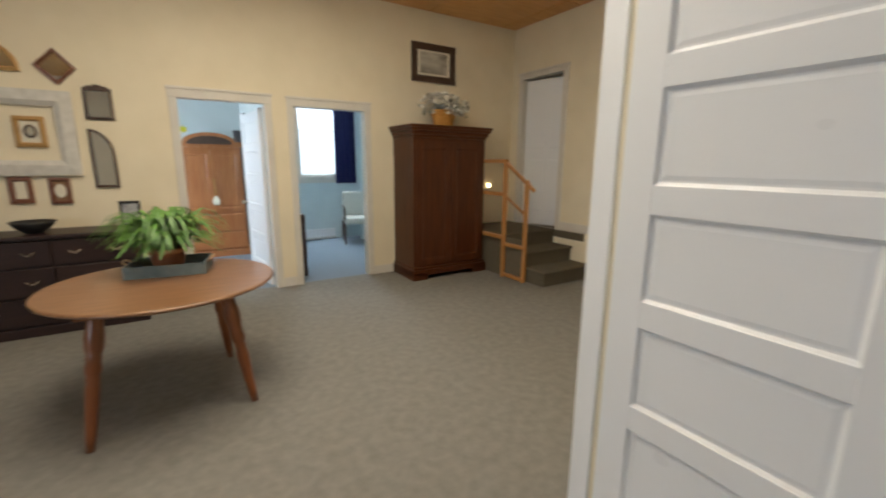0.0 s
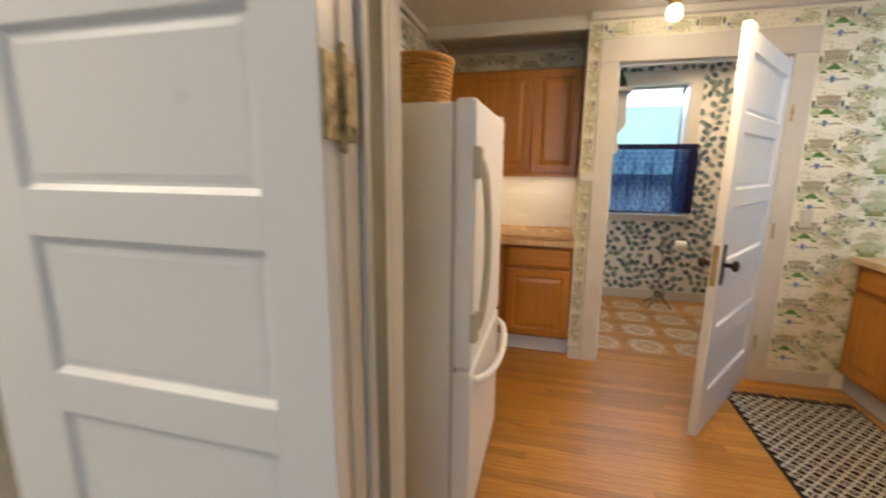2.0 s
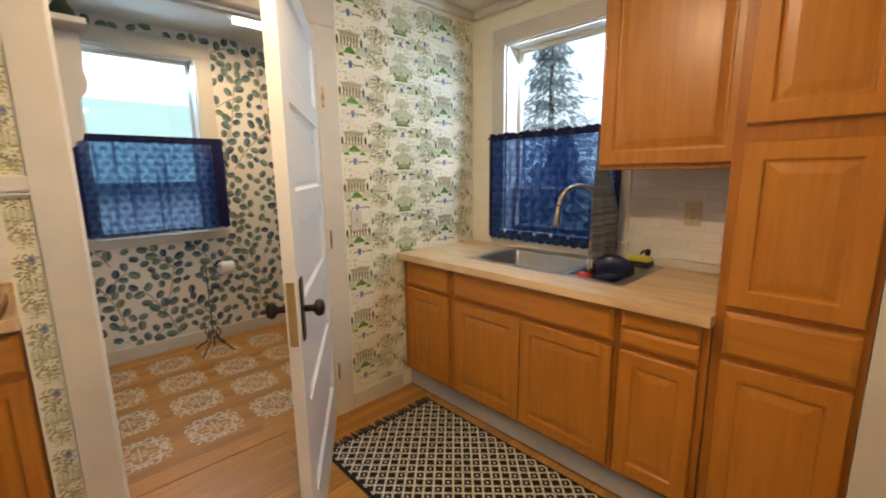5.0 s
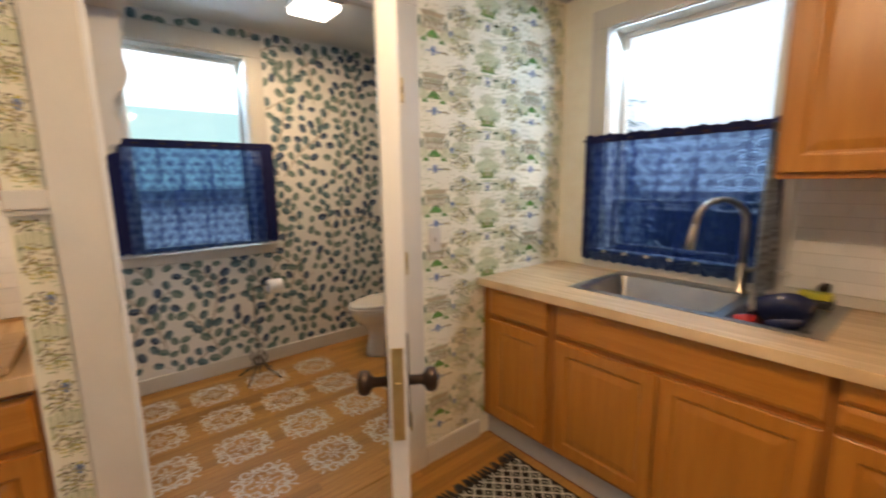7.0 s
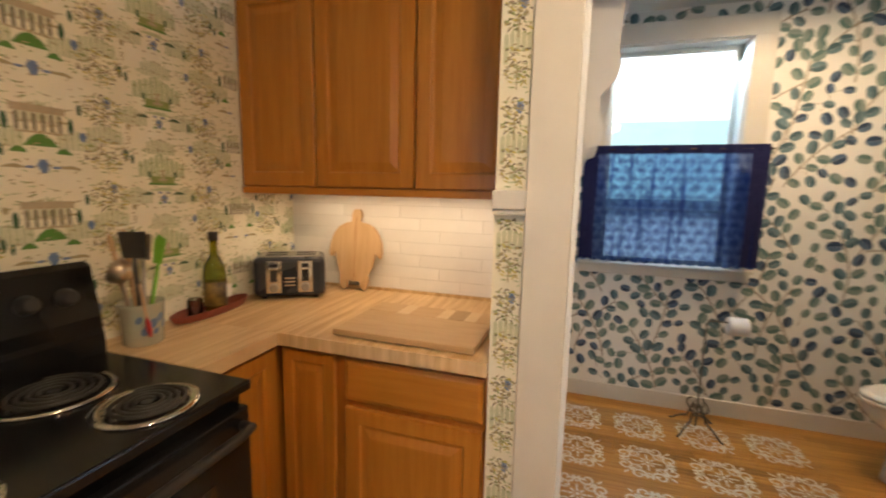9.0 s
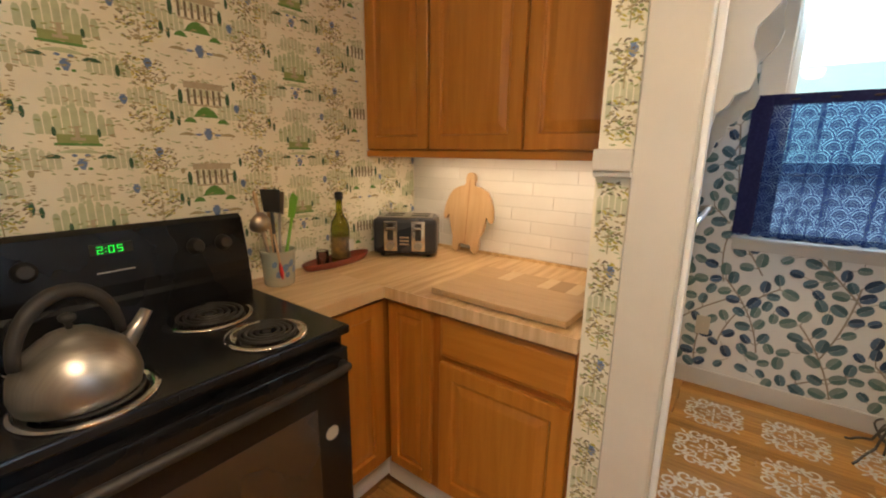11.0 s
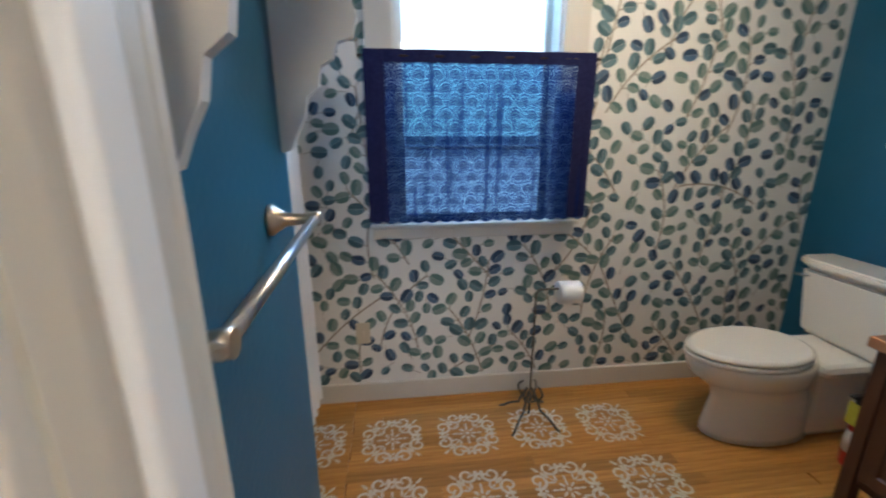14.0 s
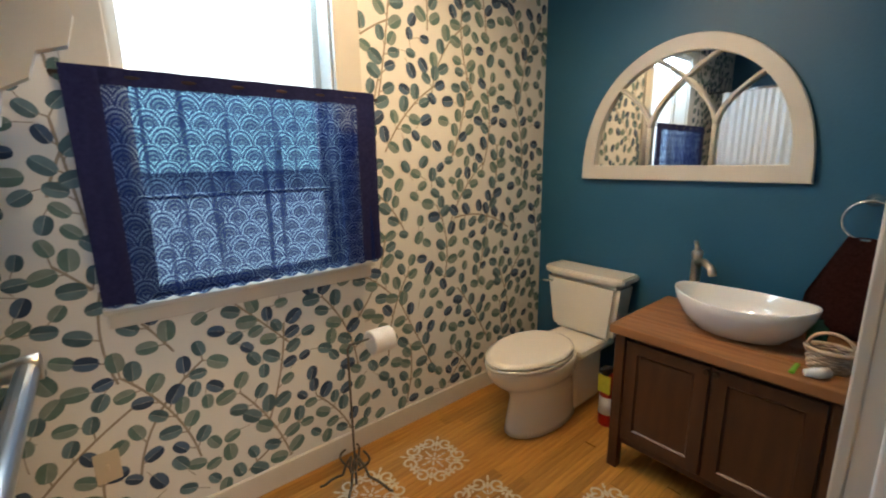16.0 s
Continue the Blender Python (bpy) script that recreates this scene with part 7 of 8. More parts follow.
    part("base", boxes((5.195, 6.375, 1.06, 5.245, 6.399, 1.13), bevel=0.004), TRIM, n)
    b = bmesh.new()
    lathe(b, [(0.012, 0), (0.024, 0.012), (0.026, 0.035), (0.014, 0.055)], (5.22, 6.365, 1.10), 14)
    part("shade", b, glowing("night_light_glow", (1.0, 0.74, 0.40), 10.0), n, "glowing warm shade")


stairs()
# ---- rooms beyond the hall ----
SIDE_OAK = material("side_room_oak", (0.28, 0.10, 0.03), 0.35, colour2=(0.36, 0.145, 0.05), scale=5, stretch=(6, 6, 0.8))


def side_room():
    x0, x1, y0, y1 = 1.30, 2.12, 8.55, 9.2
    t = thing("oak_wardrobe", "oak wardrobe with an arched top and doors", "wardrobe", ((x0 + x1) / 2, y0 + 0.3, 0))
    part("body", boxes((x0, y0 + 0.02, 0.06, x1, y1, 1.66), bevel=0.004), SIDE_OAK, t)
    part("plinth", boxes((x0 - 0.02, y0, 0, x1 + 0.02, y1, 0.10), bevel=0.005), SIDE_OAK, t)
    b = bmesh.new()
    prism(b, [(x0 - 0.03, 1.66), (x1 + 0.03, 1.66), (x1 + 0.03, 1.74)] + [((x0 + x1) / 2 + 0.34 * math.cos(radians(a)), 1.74 + 0.13 * math.sin(radians(a))) for a in range(0, 181, 15)] + [(x0 - 0.03, 1.74)], 0.55, Matrix.Translation((0, y0 - 0.01, 0)))
    part("arched_top", b, SIDE_OAK, t)
    b = bmesh.new()
    prism(b, [((x0 + x1) / 2 + 0.30 * math.cos(radians(a)), 1.70 + 0.12 * math.sin(radians(a))) for a in range(0, 181, 15)], 0.01, Matrix.Translation((0, y0 - 0.018, 0)))
    part("arch_panel", b, DARKFRAME, t, "dark carved arch panel")
    for x in (x0 + 0.015, (x0 + x1) / 2 + 0.003):
        part("door", rings_plate(bmesh.new(), 0.39, 0.92, [(0, 0.02), (0, 0.0), (0.06, 0), (0.07, 0.008), (0.09, 0.002)]), SIDE_OAK, t, m=facing("-y", x, y0, 0.70))
    for z in (0.12, 0.40):
        part("drawer", rings_plate(bmesh.new(), 0.79, 0.26, [(0, 0.02), (0, 0.003), (0.01, 0)]), SIDE_OAK, t, m=facing("-y", x0 + 0.015, y0, z))
    tag = thing("hanging_tag", "pale heart tag hanging on the wardrobe", "ornament", (1.70, y0 - 0.02, 1.0))
    b = bmesh.new()
    lathe(b, [(0.01, 0), (0.045, 0.02), (0.055, 0.07), (0.03, 0.12), (0.004, 0.15)], n=16, m=Matrix.Translation((1.72, y0 - 0.02, 0.80)) @ Matrix.Diagonal((1, 0.25, 1, 1)))
    part("tag", b, MAT, tag)
    b = bmesh.new()
    tube(b, [(1.72, y0 - 0.012, 0.94), (1.715, y0 - 0.012, 1.20)], 0.012, 6)
    part("tassel", b, GOLD, tag, "golden cord tassel")
    d = panel_door("door_side_room", "white panelled door standing open into a room", 0.78, 2.04, (2.125, 6.53, 0), 97)
    b = bmesh.new()
    lathe(b, [(0.02, 0), (0.012, 0.01), (0.012, 0.04), (0.026, 0.055), (0.02, 0.07)], n=14, m=pose(0.71, 0.04, 0.95, -90))
    part("knob", b, NICKEL, d, world=False)
    cu = solid("side_room_curtain", cloth(0.22, 1.9, 3, 0.02, nv=6, scallop=0), material("grey_drape", (0.13, 0.13, 0.14), 0.9), "grey drape hanging by the wardrobe", "curtain", m=facing("-y", 2.10, 9.15, 1.95))
    fl = thing("yellow_flower", "yellow silk flower hung by the doorway", "flower", (1.40, 8.54, 1.80))
    b = bmesh.new()
    for k in range(6):
        prism(b, [(0, 0), (0.02, 0.025), (0, 0.06), (-0.02, 0.025)], 0.004, Matrix.Translation((1.40, 8.535, 1.90)) @ pose(0, 0, 0, 0, 60 * k, 0))
    part("petals", b, YELLOW, fl)


side_room()


def arm_chair():
    m = pose(4.02, 8.72, 0, 0, 0, -14)
    c = thing("arm_chair", "cream upholstered open arm chair with dark wood", "chair")
    c.matrix_world = m
    cream = material("cream_upholstery", (0.50, 0.50, 0.44), 0.9, colour2=(0.56, 0.56, 0.50), scale=30, bump=0.3)
    part("seat", boxes((-0.27, -0.26, 0.36, 0.27, 0.24, 0.47), bevel=0.03), cream, c, world=False)
    part("backrest", boxes((-0.25, 0.20, 0.47, 0.25, 0.29, 0.92), bevel=0.035), cream, c, world=False)
    for x in (-0.27, 0.235):
        for y in (-0.25, 0.22):
            part("leg", boxes((x, y, 0, x + 0.035, y + 0.035, 0.38 if y > 0 else 0.62), bevel=0.004), DARKFRAME, c, world=False)
        b = bmesh.new()
        tube(b, [(x + 0.017, -0.24, 0.63), (x + 0.017, 0.0, 0.645), (x + 0.017, 0.23, 0.66)], 0.018, 8)
        part("arm", b, DARKFRAME, c, world=False)


arm_chair()
h = thing("baseboard_heater", "white baseboard heater under the bedroom window", "heater", (3.3, 9.26, 0))
part("cover", boxes((2.4, 9.24, 0.04, 3.75, 9.298, 0.20), bevel=0.006), WHITE, h)
part("lower_grille", boxes((2.4, 9.23, 0.02, 3.75, 9.24, 0.05)), GROUT, h)
wd = thing("dark_bookcase", "dark narrow bookcase edge inside the bedroom", "bookcase", (2.40, 6.9, 0))
part("case", boxes((2.36, 6.75, 0.0, 2.58, 7.25, 0.80), bevel=0.004), ESPRESSO, wd)
b = bmesh.new()
lathe(b, [(0.03, 0), (0.04, 0.03), (0.038, 0.05)], (2.50, 6.85, 0.801), 16)
solid("small_cup", b, PORCELAIN_W, "small white cup on a dark bookcase", "cup")

# ---- outside ----
solid("ground", boxes((-60, -70, -0.9, 80, 60, -0.8)), material("pale_gravel_yard", (0.26, 0.27, 0.25), 0.95, colour2=(0.36, 0.36, 0.34), scale=0.7), "pale gravel yard round the house", "ground", kind="structure")


def neighbour():
    n = thing("neighbour_house", "low house with a pale turquoise roof", "house", (16, 0, -0.8))
    pale = material("turquoise_metal_roof", (0.42, 0.70, 0.67), 0.6, colour2=(0.47, 0.74, 0.71), scale=3)
    part("wall", boxes((14.0, -7, -0.8, 20.0, 9, 1.35)), material("pale_siding", (0.52, 0.64, 0.72), 0.7, colour2=(0.58, 0.69, 0.76), scale=4, stretch=(1, 1, 12)), n)
    b = bmesh.new()
    v = [b.verts.new(p) for p in ((13.4, -7.6, 1.30), (13.4, 9.6, 1.30), (17.0, 9.6, 3.38), (17.0, -7.6, 3.38), (20.6, -7.6, 1.30), (20.6, 9.6, 1.30))]
    b.faces.new((v[0], v[1], v[2], v[3]))
    b.faces.new((v[3], v[2], v[5], v[4]))
    b.faces.new((v[0], v[3], v[4]))
    b.faces.new((v[1], v[5], v[2]))
    b.faces.new((v[0], v[4], v[5], v[1]))
    part("roof", b, pale, n)


neighbour()


def conifer(at, h, r, seed):
    rng = random.Random(seed)
    t = thing("conifer", "tall conifer tree in the yard, blued for haze", "tree", at, group="yard trees")
    b = bmesh.new()
    lathe(b, [(0.16, 0), (0.12, h * 0.4), (0.03, h)], at, 8)
    part("trunk", b, material("bark", (0.08, 0.055, 0.04), 0.9), t)
    b = bmesh.new()
    for k in range(4200):
        q = rng.random() ** 0.75
        z = h * (0.12 + 0.87 * q)
        reach = r * (1 - q) * rng.uniform(0.25, 1.12) * (0.75 + 0.25 * math.sin(q * 55)) + 0.05
        a = rng.uniform(0, 2 * math.pi)
        c = Vector((at[0] + reach * math.cos(a), at[1] + reach * math.sin(a), at[2] + z - reach * 0.25))
        s = rng.uniform(0.10, 0.24) * (0.5 + 0.6 * (1 - q))
        m = Matrix.Translation(c) @ pose(0, 0, 0, rng.uniform(-30, 30), rng.uniform(-30, 30), math.degrees(a))
        b.faces.new([b.verts.new(m @ Vector(v)) for v in ((-s, 0, 0.03), (0, -s * 0.4, -0.02), (s * 1.3, 0, -0.10), (0, s * 0.4, 0.0))])
    # The haze over the trees is put into this pale blue needle colour.
    tagged(part("crown", b, material("conifer_needles", (0.26, 0.36, 0.40), 0.8, colour2=(0.36, 0.46, 0.49), scale=6), t, "drooping boughs coloured pale for haze"), kind="stuff")


conifer((12.6, -14.2, -0.8), 8.3, 4.0, 4)
conifer((9.2, -9.6, -0.8), 3.4, 1.3, 9)
hd = thing("hedge_row", "dark clipped hedge along the yard", "hedge", (8, -12.5, -0.8))
b = bmesh.new()
rng = random.Random(2)
for k in range(1600):
    c = Vector((rng.uniform(-4, 26), -13 + rng.uniform(-0.5, 0.5), -0.8 + rng.uniform(0, 1.5) * rng.uniform(0.8, 1.1)))
    m = Matrix.Translation(c) @ pose(0, 0, 0, rng.uniform(0, 360), rng.uniform(0, 360), 0)
    s = rng.uniform(0.12, 0.28)
    b.faces.new([b.verts.new(m @ Vector(v)) for v in ((-s, 0, 0), (0, -s * 0.6, 0.03), (s, 0, 0), (0, s * 0.6, -0.03))])
tagged(part("leaf", b, material("hedge_leaf", (0.05, 0.08, 0.05), 0.8, colour2=(0.09, 0.12, 0.08), scale=8), hd), kind="stuff")
part("core", boxes((-4, -13.3, -0.8, 26, -12.7, 0.4)), material("hedge_core", (0.03, 0.04, 0.025), 0.9), hd)
haze = glowing("overcast_sky", (0.86, 0.95, 1.0), 0.74)
solid("backdrop", boxes((60, -75, -1, 60.5, 75, 60)), haze, "plain bright overcast sky", "backdrop", kind="structure")
solid("backdrop", boxes((-60, -75.5, -1, 60, -75, 60)), haze, "plain bright overcast sky", "backdrop", kind="structure")
solid("backdrop", boxes((-60, 75, -1, 60, 75.5, 60)), haze, "plain bright overcast sky", "backdrop", kind="structure")


# ---- printed wallpapers ----
def ink(name, colour, colour2=None):
    return material(name, colour, 0.75, colour2=colour2 or tuple(min(1, v * 1.2 + 0.01) for v in colour), scale=40)


INKS = [ink("print_sage", (0.47, 0.51, 0.32)), ink("print_olive", (0.27, 0.32, 0.11)), ink("print_dark_green", (0.035, 0.10, 0.045)), ink("print_green", (0.10, 0.24, 0.045)),
        ink("print_blue", (0.15, 0.22, 0.40)), ink("print_yellow", (0.52, 0.44, 0.07)), ink("print_dark", (0.165, 0.135, 0.085)), ink("print_stone", (0.43, 0.36, 0.24)), ink("print_tan", (0.39, 0.33, 0.18)), ink("print_pale_sage", (0.54, 0.55, 0.38))]


def villa_motifs():
    """One repeat, 0.69 wide and 0.257 high, as (ink, outline) in metres."""
    out = []
    rng = random.Random(21)

    def oval(k, u, v, a, c, n=7, tilt=0.0):
        ct, st = math.cos(tilt), math.sin(tilt)
        out.append((k, [(u + a * math.cos(2 * math.pi * i / n) * ct - c * math.sin(2 * math.pi * i / n) * st, v + a * math.cos(2 * math.pi * i / n) * st + c * math.sin(2 * math.pi * i / n) * ct) for i in range(n)]))

    def bar(k, u0, v0, u1, v1):
        out.append((k, [(u0, v0), (u1, v0), (u1, v1), (u0, v1)]))

    def hill(k, u, v, w, h):
        out.append((k, [(u + w * (i / 6 - 0.5) * 2, v + h * math.sin(math.pi * i / 6) ** 0.8) for i in range(7)]))

    def vase(k, u, v, s):
        out.append((k, [(u + s * x, v + s * y) for x, y in ((-0.35, 0), (0.35, 0), (0.55, 0.5), (0.9, 1.3), (0.75, 1.8), (0.4, 2.0), (0.7, 2.3), (-0.7, 2.3), (-0.4, 2.0), (-0.75, 1.8), (-0.9, 1.3), (-0.55, 0.5))]))

    # pale clipped hedges behind everything
    for u, v in ((0, 0.03), (-0.09, -0.04), (0.09, -0.04), (0.25, 0.06), (0.44, 0.06), (0.345, -0.03), (0.165, -0.01), (0.525, -0.01)):
        for i in range(-3, 4):
            out.append((9, [(u + i * 0.015 + x, v - 0.02 + y * (0.058 - 0.005 * abs(i))) for x, y in ((-0.006, 0), (0.006, 0), (0.006, 0.85), (0, 1.0), (-0.006, 0.85))]))
    # villa
    bar(7, -0.062, 0.032, 0.062, 0.052)
    bar(7, -0.055, -0.022, 0.055, -0.017)
    for i in range(6):
        bar(6, -0.054 + i * 0.0195, -0.016, -0.046 + i * 0.0195, 0.030)
    for i in range(5):
        bar(7, -0.0435 + i * 0.0195, 0.004, -0.037 + i * 0.0195, 0.012)
    hill(3, 0, -0.056, 0.040, 0.034)
    hill(3, -0.052, -0.074, 0.020, 0.016)
    hill(3, 0.052, -0.074, 0.020, 0.016)
    oval(2, -0.074, 0.004, 0.0075, 0.024)
    oval(2, 0.074, 0.004, 0.0075, 0.024)
    # urns below the villa
    vase(4, 0.0, -0.128, 0.016)
    oval(4, -0.03, -0.112, 0.012, 0.004)
    oval(4, 0.03, -0.112, 0.012, 0.004)
    hill(8, -0.065, -0.115, 0.028, 0.010)
    hill(8, 0.065, -0.115, 0.028, 0.010)
    # garden with a fountain, half a repeat aside
    g, dv = 0.345, 0.1285
    for i in range(9):
        w = abs(i - 4)
        out.append((0, [(g + (i - 4) * 0.019 + x, dv + 0.002 + y * (0.082 - 0.008 * w)) for x, y in ((-0.008, 0), (0.008, 0), (0.008, 0.8), (0.004, 1.0), (-0.004, 1.0), (-0.008, 0.8))]))
    bar(1, g - 0.045, dv - 0.022, g + 0.045, dv + 0.004)
    bar(3, g - 0.052, dv - 0.026, g + 0.052, dv - 0.019)
    bar(7, g - 0.005, dv - 0.008, g + 0.005, dv + 0.026)
    bar(7, g - 0.016, dv - 0.012, g + 0.016, dv - 0.004)
    for s in (-1, 1):
        oval(2, g + s * 0.048, dv + 0.010, 0.005, 0.013)
        hill(2, g + s * 0.058, dv - 0.060, 0.024, 0.011)
        oval(3, g + s * 0.016, dv - 0.088, 0.006, 0.004)
    hill(0, g, dv - 0.046, 0.05, 0.012)
    vase(4, g, dv - 0.090, 0.013)
    oval(4, g - 0.014, dv - 0.052, 0.007, 0.004)
    oval(4, g + 0.014, dv - 0.052, 0.007, 0.004)
    for c in (0.165, 0.525):
        # leafy trees, urns and cypresses between the columns
        for base in (0.035, -0.095):
            for k in range(105):
                a, r = rng.uniform(0, 2 * math.pi), rng.random() ** 0.6
                u, v = c + 0.060 * r * math.cos(a), base + 0.030 + 0.050 * r * math.sin(a)
                oval(rng.choice((5, 6, 1, 8)), u, v, rng.uniform(0.005, 0.0085), 0.0024, 5, rng.uniform(-0.9, 0.9))
            bar(8, c - 0.0015, base - 0.03, c + 0.0015, base + 0.04)
        vase(4, c + 0.012, 0.072, 0.013)
        vase(4, c - 0.062, -0.034, 0.0115)
        oval(2, c + 0.060, -0.060, 0.0065, 0.019)
        oval(2, c + 0.078, -0.072, 0.0055, 0.016)
        oval(2, c - 0.066, 0.055, 0.0060, 0.017)
        vase(8, c + 0.072, 0.020, 0.008)
    for k in range(420):
        u, v = rng.uniform(-0.1, 0.59), rng.uniform(-0.128, 0.128)
        oval(rng.choice((8, 8, 1, 0)), u, v, rng.uniform(0.004, 0.010), 0.0021, 5, rng.uniform(-0.4, 0.4))
    return out


MOTIFS = villa_motifs()


def villa_print(wall_name, label, way, face, u0, v0, areas, lift=0.0022):
    """Prints the villa pattern on a wall's face; u runs to the right as one looks at it. areas: (u low, u high, z low, z high) in world metres."""
    axis = "x" if way in ("-x", "+x") else "y"
    sgn = {"-y": 1, "+y": -1, "-x": -1, "+x": 1}[way]
    off = face + (-lift if way[0] == "-" else lift)
    verts, faces, idx = [], [], []
    for a0, a1, z0, z1 in areas:
        i0, i1 = int((min(sgn * a0, sgn * a1) - sgn * u0) / 0.69) - 2, int((max(sgn * a0, sgn * a1) - sgn * u0) / 0.69) + 2
        for i in range(i0, i1 + 1):
            for j in range(int((z0 - v0) / 0.257) - 2, int((z1 - v0) / 0.257) + 3):
                for k, o in MOTIFS:
                    pts = [(u0 + sgn * (u + i * 0.69), v0 + v + j * 0.257) for u, v in o]
                    if min(p[0] for p in pts) < a0 or max(p[0] for p in pts) > a1 or min(p[1] for p in pts) < z0 or max(p[1] for p in pts) > z1:
                        continue
                    n = len(verts)
                    d = off + (-0.00012 if way[0] == "-" else 0.00012) * (k + 1 if k < 9 else 0)
                    verts += [(d, a, z) if axis == "x" else (a, d, z) for a, z in pts]
                    faces.append(list(range(n, n + len(pts))))
                    idx.append(k)
    me = bpy.data.meshes.new("wallpaper_print")
    me.from_pydata(verts, [], faces)
    for x in INKS:
        me.materials.append(x)
    me.polygons.foreach_set("material_index", idx)
    ob = new("wallpaper_print", me)
    ob.parent = bpy.data.objects[wall_name]
    tagged(ob, label, kind="stuff")


VP = "villas, trees and urns printed on cream"
villa_print("wall_kitchen_north", VP, "-y", 2.15, 4.727, 1.553, [(3.44, 5.43, 0.93, 2.40), (5.43, 5.775, 0.93, 1.37), (5.43, 5.775, 2.21, 2.40)])
villa_print("wall_kitchen_east", VP, "-x", 5.10, -1.13, 1.835, [(-1.415, -0.352, 0.105, 2.39), (-0.352, 0.90, 2.30, 2.39)])
villa_print("wall_kitchen_east", VP, "-x", 5.10, 1.09, 1.79, [(0.888, 0.966, 0.105, 1.335), (0.888, 0.966, 1.41, 2.39)])
villa_print("wall_alcove_back", VP, "-x", 5.78, 1.40, 2.28, [(0.99, 2.14, 2.21, 2.405)])
villa_print("wall_fridge_jog", VP, "-y", 1.655, 3.16, 1.45, [(3.005, 3.284, 0.02, 2.40)])
villa_print("wall_entry_nook", VP, "-y", 1.63, 2.80, 1.45, [(2.635, 2.915, 1.08, 2.44)])
LEAF_INKS = [ink("leaf_teal", (0.115, 0.185, 0.205)), ink("leaf_teal_dark", (0.055, 0.105, 0.125)), ink("leaf_green", (0.19, 0.245, 0.215)), ink("leaf_green_dark", (0.10, 0.17, 0.15)), ink("leaf_navy", (0.070, 0.115, 0.185)), ink("leaf_navy_dark", (0.022, 0.045, 0.09)), ink("leaf_stem", (0.30, 0.25, 0.19)), ink("leaf_rib", (0.45, 0.48, 0.46))]


def leaf_print():
    rng = random.Random(7)
    verts, faces, idx = [], [], []
    x = 6.91 - 0.0022
    placed = []
    cells = {}

    def blocked(y, z):
        if -0.262 < y < 0.732 and 0.925 < z < 2.44:
            return True
        return not (-1.56 < y < 1.70 and 0.115 < z < 2.49)

    def near(y, z, d):
        a, c = int(y // 0.1), int(z // 0.1)
        return any((y - p) ** 2 + (z - q) ** 2 < d * d for i in (-1, 0, 1) for j in (-1, 0, 1) for p, q in cells.get((a + i, c + j), ()))

    def poly(k, pts, lift=0.0):
        n = len(verts)
        verts.extend((x - lift, y, z) for y, z in pts)
        faces.append(list(range(n, n + len(pts))))
        idx.append(k)

    def leaf(y, z, ang, s):
        ux, uz = math.cos(ang), math.sin(ang)
        L, W = 0.0355 * s, 0.026 * s
        kind = rng.choice((0, 0, 2, 2, 4))
        if rng.random() < 0.5:
            W = -W
        half = [(L * math.cos(math.pi * i / 7), W * math.sin(math.pi * i / 7) ** 0.8) for i in range(8)]
        for k, sg in ((kind, 1), (kind + 1, -1)):
            poly(k, [(y + a * ux - sg * c * uz, z + a * uz + sg * c * ux) for a, c in half], 0.0002)
        w = 0.0007
        poly(7, [(y + a * ux - c * uz, z + a * uz + c * ux) for a, c in ((-L * 0.9, -w), (L * 0.8, -w * 0.4), (L * 0.8, w * 0.4), (-L * 0.9, w))], 0.0004)

    def stem(pts, w):
        for (a, c), (p, q) in zip(pts, pts[1:]):
            d = Vector((p - a, q - c)).normalized() * w
            if not (blocked(a, c) or blocked(p, q)):
                poly(6, [(a - d.y, c + d.x), (p - d.y, q + d.x), (p + d.y, q - d.x), (a + d.y, c - d.x)])

    roots = [(-1.6 + 0.30 * i + rng.uniform(-0.08, 0.08), 0.02 + 0.34 * j + rng.uniform(-0.08, 0.08)) for i in range(12) for j in range(8)]
    for y, z in roots:
        ang = math.pi / 2 + rng.uniform(-0.9, 0.9)
        bend = rng.uniform(-1.6, 1.6)
        pts = [(y, z)]
        for k in range(11):
            ang += bend * 0.05
            y, z = y + 0.042 * math.cos(ang), z + 0.042 * math.sin(ang)
            pts.append((y, z))
            for sd in (-1, 1):
                if rng.random() < 0.9:
                    t = ang + sd * rng.uniform(0.6, 1.15)
                    r = rng.uniform(0.045, 0.06)
                    ly, lz = y + r * math.cos(t), z + r * math.sin(t)
                    if not blocked(ly, lz) and not near(ly, lz, 0.055):
                        cells.setdefault((int(ly // 0.1), int(lz // 0.1)), []).append((ly, lz))
                        leaf(ly, lz, t + rng.uniform(-0.4, 0.4), rng.uniform(0.85, 1.15))
                        stem([(y, z), (ly, lz)], 0.0025)
        stem(pts, 0.0042)
    for k in range(5000):
        y, z = rng.uniform(-1.55, 1.6), rng.uniform(0.13, 2.48)
        if not blocked(y, z) and not near(y, z, 0.059):
            a, c = int(y // 0.1), int(z // 0.1)
            by = [p for i in (-1, 0, 1) for j in (-1, 0, 1) for p in cells.get((a + i, c + j), ())]
            cells.setdefault((a, c), []).append((y, z))
            if by:
                p = min(by, key=lambda q: (q[0] - y) ** 2 + (q[1] - z) ** 2)
                t = math.atan2(p[1] - z, p[0] - y) + rng.uniform(-0.5, 0.5)
                e = (y + 0.075 * math.cos(t), z + 0.075 * math.sin(t) - 0.012)
                stem([(y, z), ((y + e[0]) / 2 + 0.006, (z + e[1]) / 2 + 0.004), e], 0.0015)
                leaf(y, z, t + math.pi, rng.uniform(0.75, 1.1))
            else:
                leaf(y, z, rng.uniform(0, 2 * math.pi), rng.uniform(0.75, 1.1))
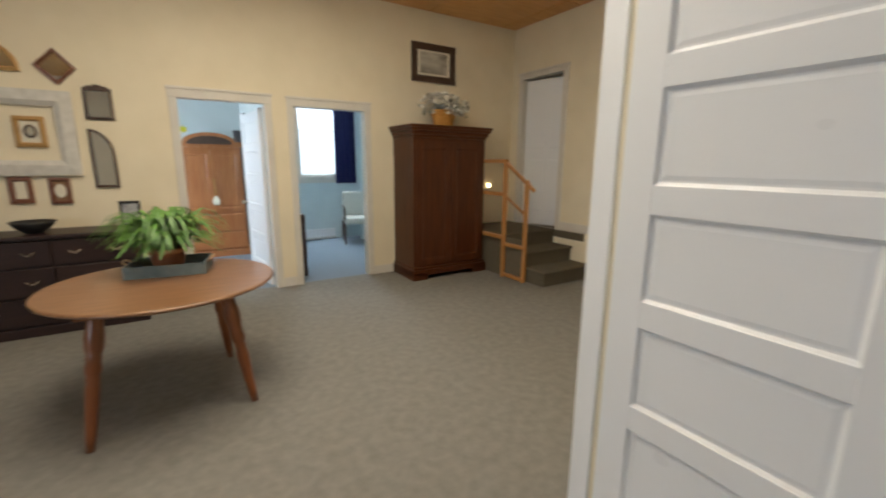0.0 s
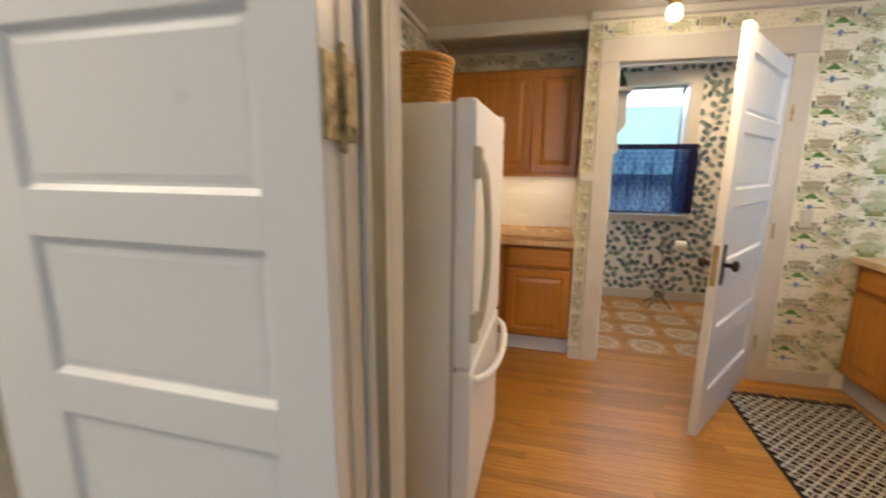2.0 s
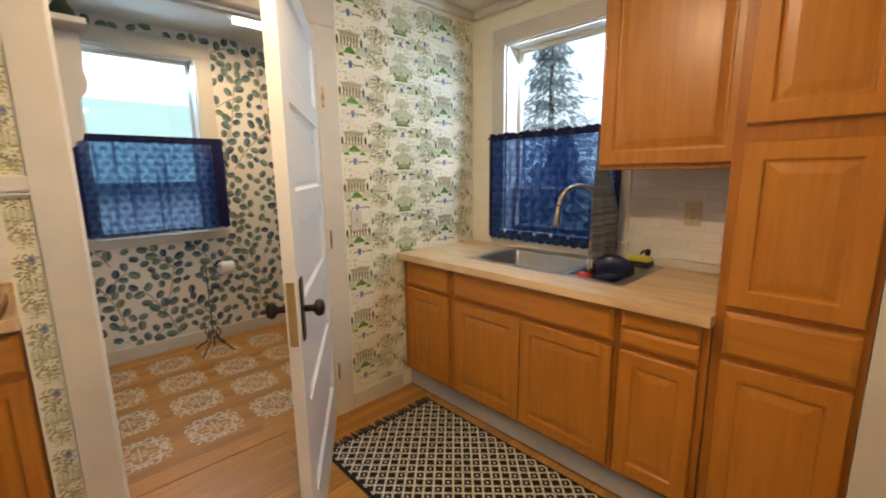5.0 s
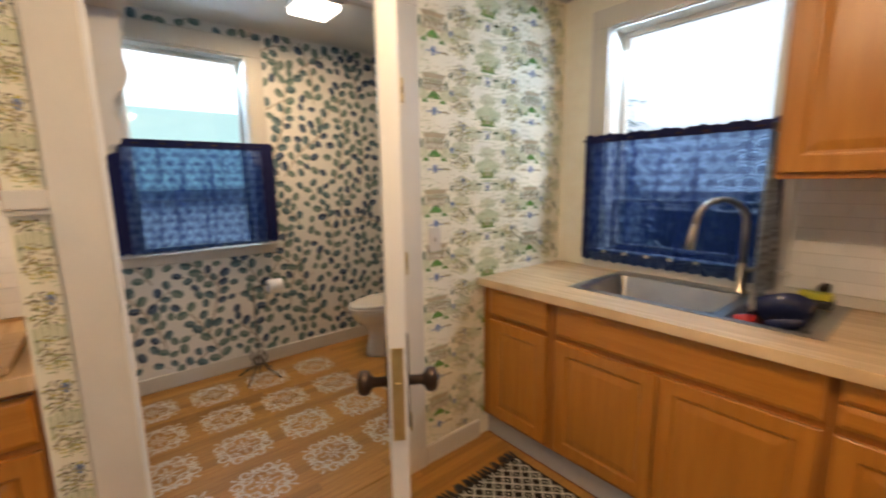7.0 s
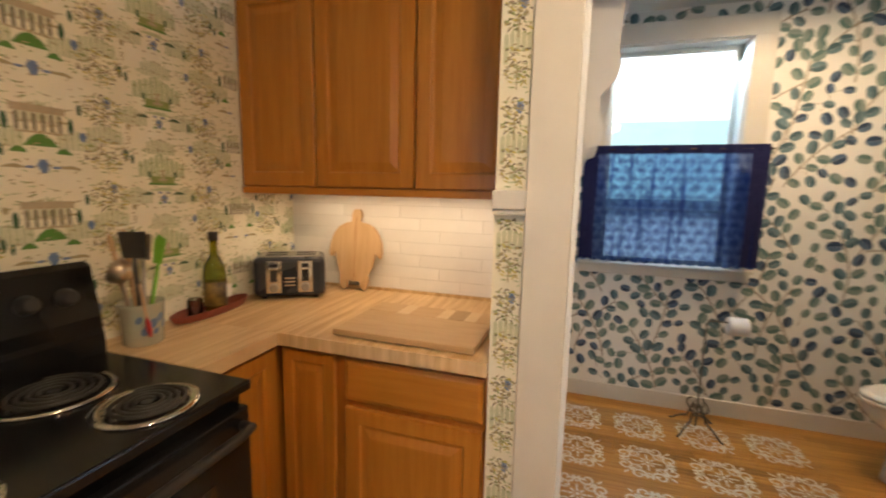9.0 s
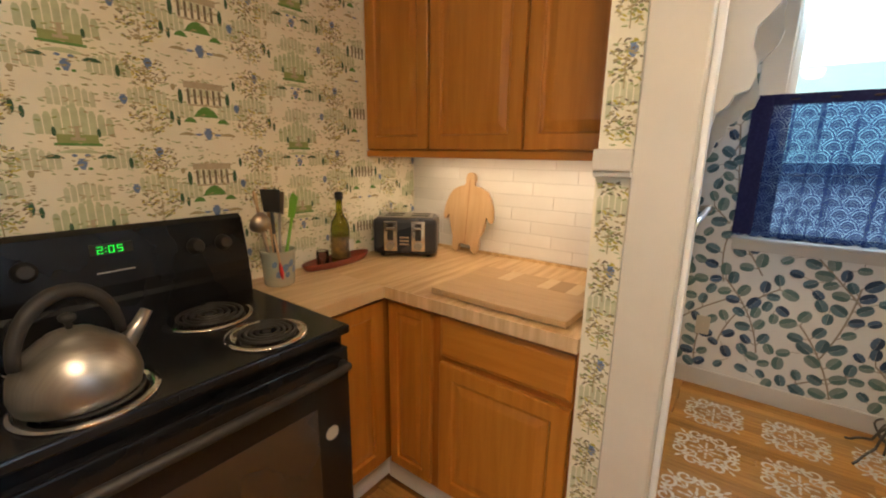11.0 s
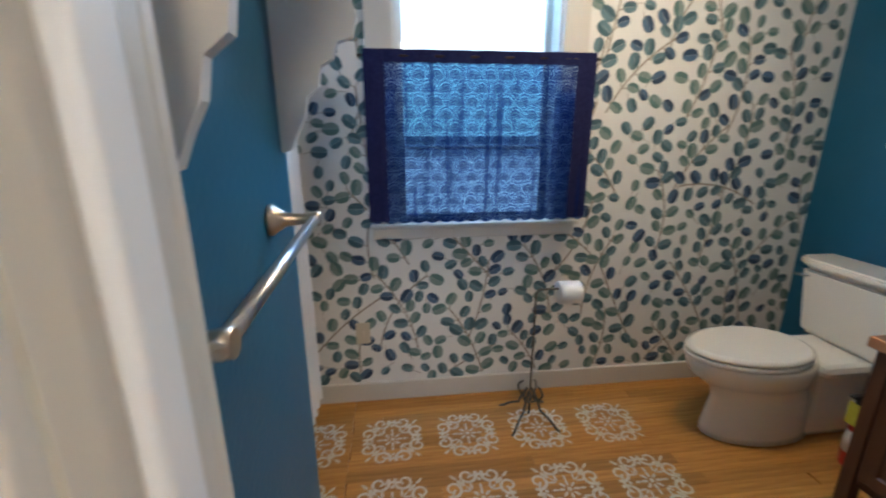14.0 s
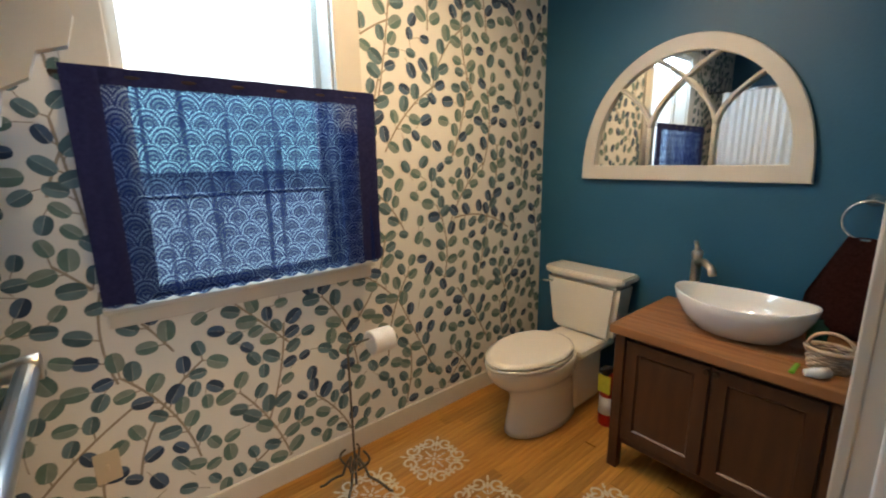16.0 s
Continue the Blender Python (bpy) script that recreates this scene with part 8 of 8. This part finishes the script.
    me = bpy.data.meshes.new("wallpaper_print")
    me.from_pydata(verts, [], faces)
    for i in LEAF_INKS:
        me.materials.append(i)
    me.polygons.foreach_set("material_index", idx)
    ob = new("wallpaper_print", me)
    ob.parent = bpy.data.objects["wall_bath_east"]
    tagged(ob, "two-toned teal leaves on thin stems", kind="stuff")


leaf_print()


# ---- tiles, floor boards and stencils ----
splashback("backsplash_alcove", "white stick-on tile backsplash", "-x", 5.7795, 2.148, 0.923, 1.176, 0.460, 0.30, 0.0575)
splashback("backsplash_sink", "white stick-on tile backsplash above the counter", "+y", 4.0, -1.4195, 0.956, 0.61, 0.447, 0.20, 0.05)


def boards(floor, x0, x1, y0, y1, seed, skip=None):
    rng = random.Random(seed)
    cache = {}
    w = 0.0572
    x = x0
    while x < x1 - 0.01:
        y = y0 - rng.uniform(0, 0.6)
        while y < y1:
            L = rng.choice((0.5, 0.7, 0.9, 1.1, 1.3))
            a, c = max(y, y0), min(y + L, y1)
            q = round(c - a, 2)
            if q > 0.02 and not (skip and skip(x, a, c)):
                if q not in cache:
                    cache[q] = mesh_of("floor_board", boxes((0.0006, 0.0006, -0.012, w - 0.0006, q - 0.0006, 0.0)), PLANK)
                o = new("floor_board", cache[q])
                o.parent, o.location = floor, (x, a, 0)
            y += L
        x += w


boards(floor_kitchen, 2.575, 5.15, -0.79, 1.76, 1, lambda x, a, c: x < 2.86 and c < -0.2)
boards(floor_bath, 5.155, 6.89, -1.55, 0.858, 2)
boards(floor_bath, 5.93, 6.89, 0.86, 1.7, 3)
STENCIL = material("white_stencil_paint", (0.50, 0.42, 0.31), 0.6, colour2=(0.70, 0.63, 0.52), scale=40)


def medallion_mesh():
    b = bmesh.new()
    z = 0.0

    def ribbon(pts, w):
        prev = None
        for i, p in enumerate(pts):
            p = Vector(p)
            d = (Vector(pts[min(i + 1, len(pts) - 1)]) - Vector(pts[max(i - 1, 0)])).normalized()
            s = Vector((-d.y, d.x)) * (w[i] if isinstance(w, list) else w)
            cur = (b.verts.new((*(p - s), z)), b.verts.new((*(p + s), z)))
            if prev:
                b.faces.new((prev[0], prev[1], cur[1], cur[0]))
            prev = cur

    def blob(cx, cy, ang, a, c, n=8):
        b.faces.new([b.verts.new((cx + a * math.cos(2 * math.pi * i / n) * math.cos(ang) - c * math.sin(2 * math.pi * i / n) * math.sin(ang), cy + a * math.cos(2 * math.pi * i / n) * math.sin(ang) + c * math.sin(2 * math.pi * i / n) * math.cos(ang), z)) for i in range(n)])

    def turned(p, a):
        return (p[0] * math.cos(a) - p[1] * math.sin(a), p[0] * math.sin(a) + p[1] * math.cos(a))

    blob(0, 0, 0, 0.009, 0.009)
    for k in range(8):
        a = k * math.pi / 4
        blob(*turned((0.026, 0), a), a, 0.013, 0.0055)
    for k in range(4):
        a = k * math.pi / 2
        blob(*turned((0.128, 0), a), a, 0.016, 0.006, 6)
        blob(*turned((0.092, 0), a), a, 0.020, 0.008, 6)
        for s in (-1, 1):
            pts = []
            for i in range(26):
                q = i / 25
                t = -0.6 + q * 8.2
                r = 0.034 * (1 - 0.80 * q)
                pts.append(turned((0.096 + r * math.cos(t + 2.4), s * (0.037 + r * math.sin(t + 2.4))), a))
            ribbon(pts, [0.0062 * (1 - 0.45 * i / 25) for i in range(26)])
            blob(*turned((0.058, s * 0.013), a), a + s * 0.7, 0.015, 0.0045)
        blob(*turned((0.058, 0), a), a, 0.013, 0.004, 6)
        e = a + math.pi / 4
        ribbon([turned((0.088 + 0.010 * math.cos(i * 0.45 - 1.35), -0.036 + 0.012 * i), e) for i in range(7)], 0.0050)
        blob(*turned((0.048, 0), e), e, 0.012, 0.005, 6)
        blob(*turned((0.078, 0), e), e, 0.007, 0.007, 6)
    bmesh.ops.scale(b, vec=(1.2, 1.2, 1), verts=b.verts)
    me = bpy.data.meshes.new("stencil_medallion")
    b.to_mesh(me)
    b.free()
    me.materials.append(STENCIL)
    return me


MED = medallion_mesh()
for gx in (6.587, 6.222, 5.857, 5.492):
    for gy in (1.021, 0.671, 0.320, -0.030, -0.380, -0.735):
        if (gy < -0.7 and gx > 6.0) or (gy > 0.8 and gx < 6.0):
            continue
        o = new("stencil_medallion", MED)
        o.parent, o.location, o.rotation_euler = floor_bath, (gx, gy, 0.0016), (0, 0, radians(45 + random.uniform(-3, 3)))
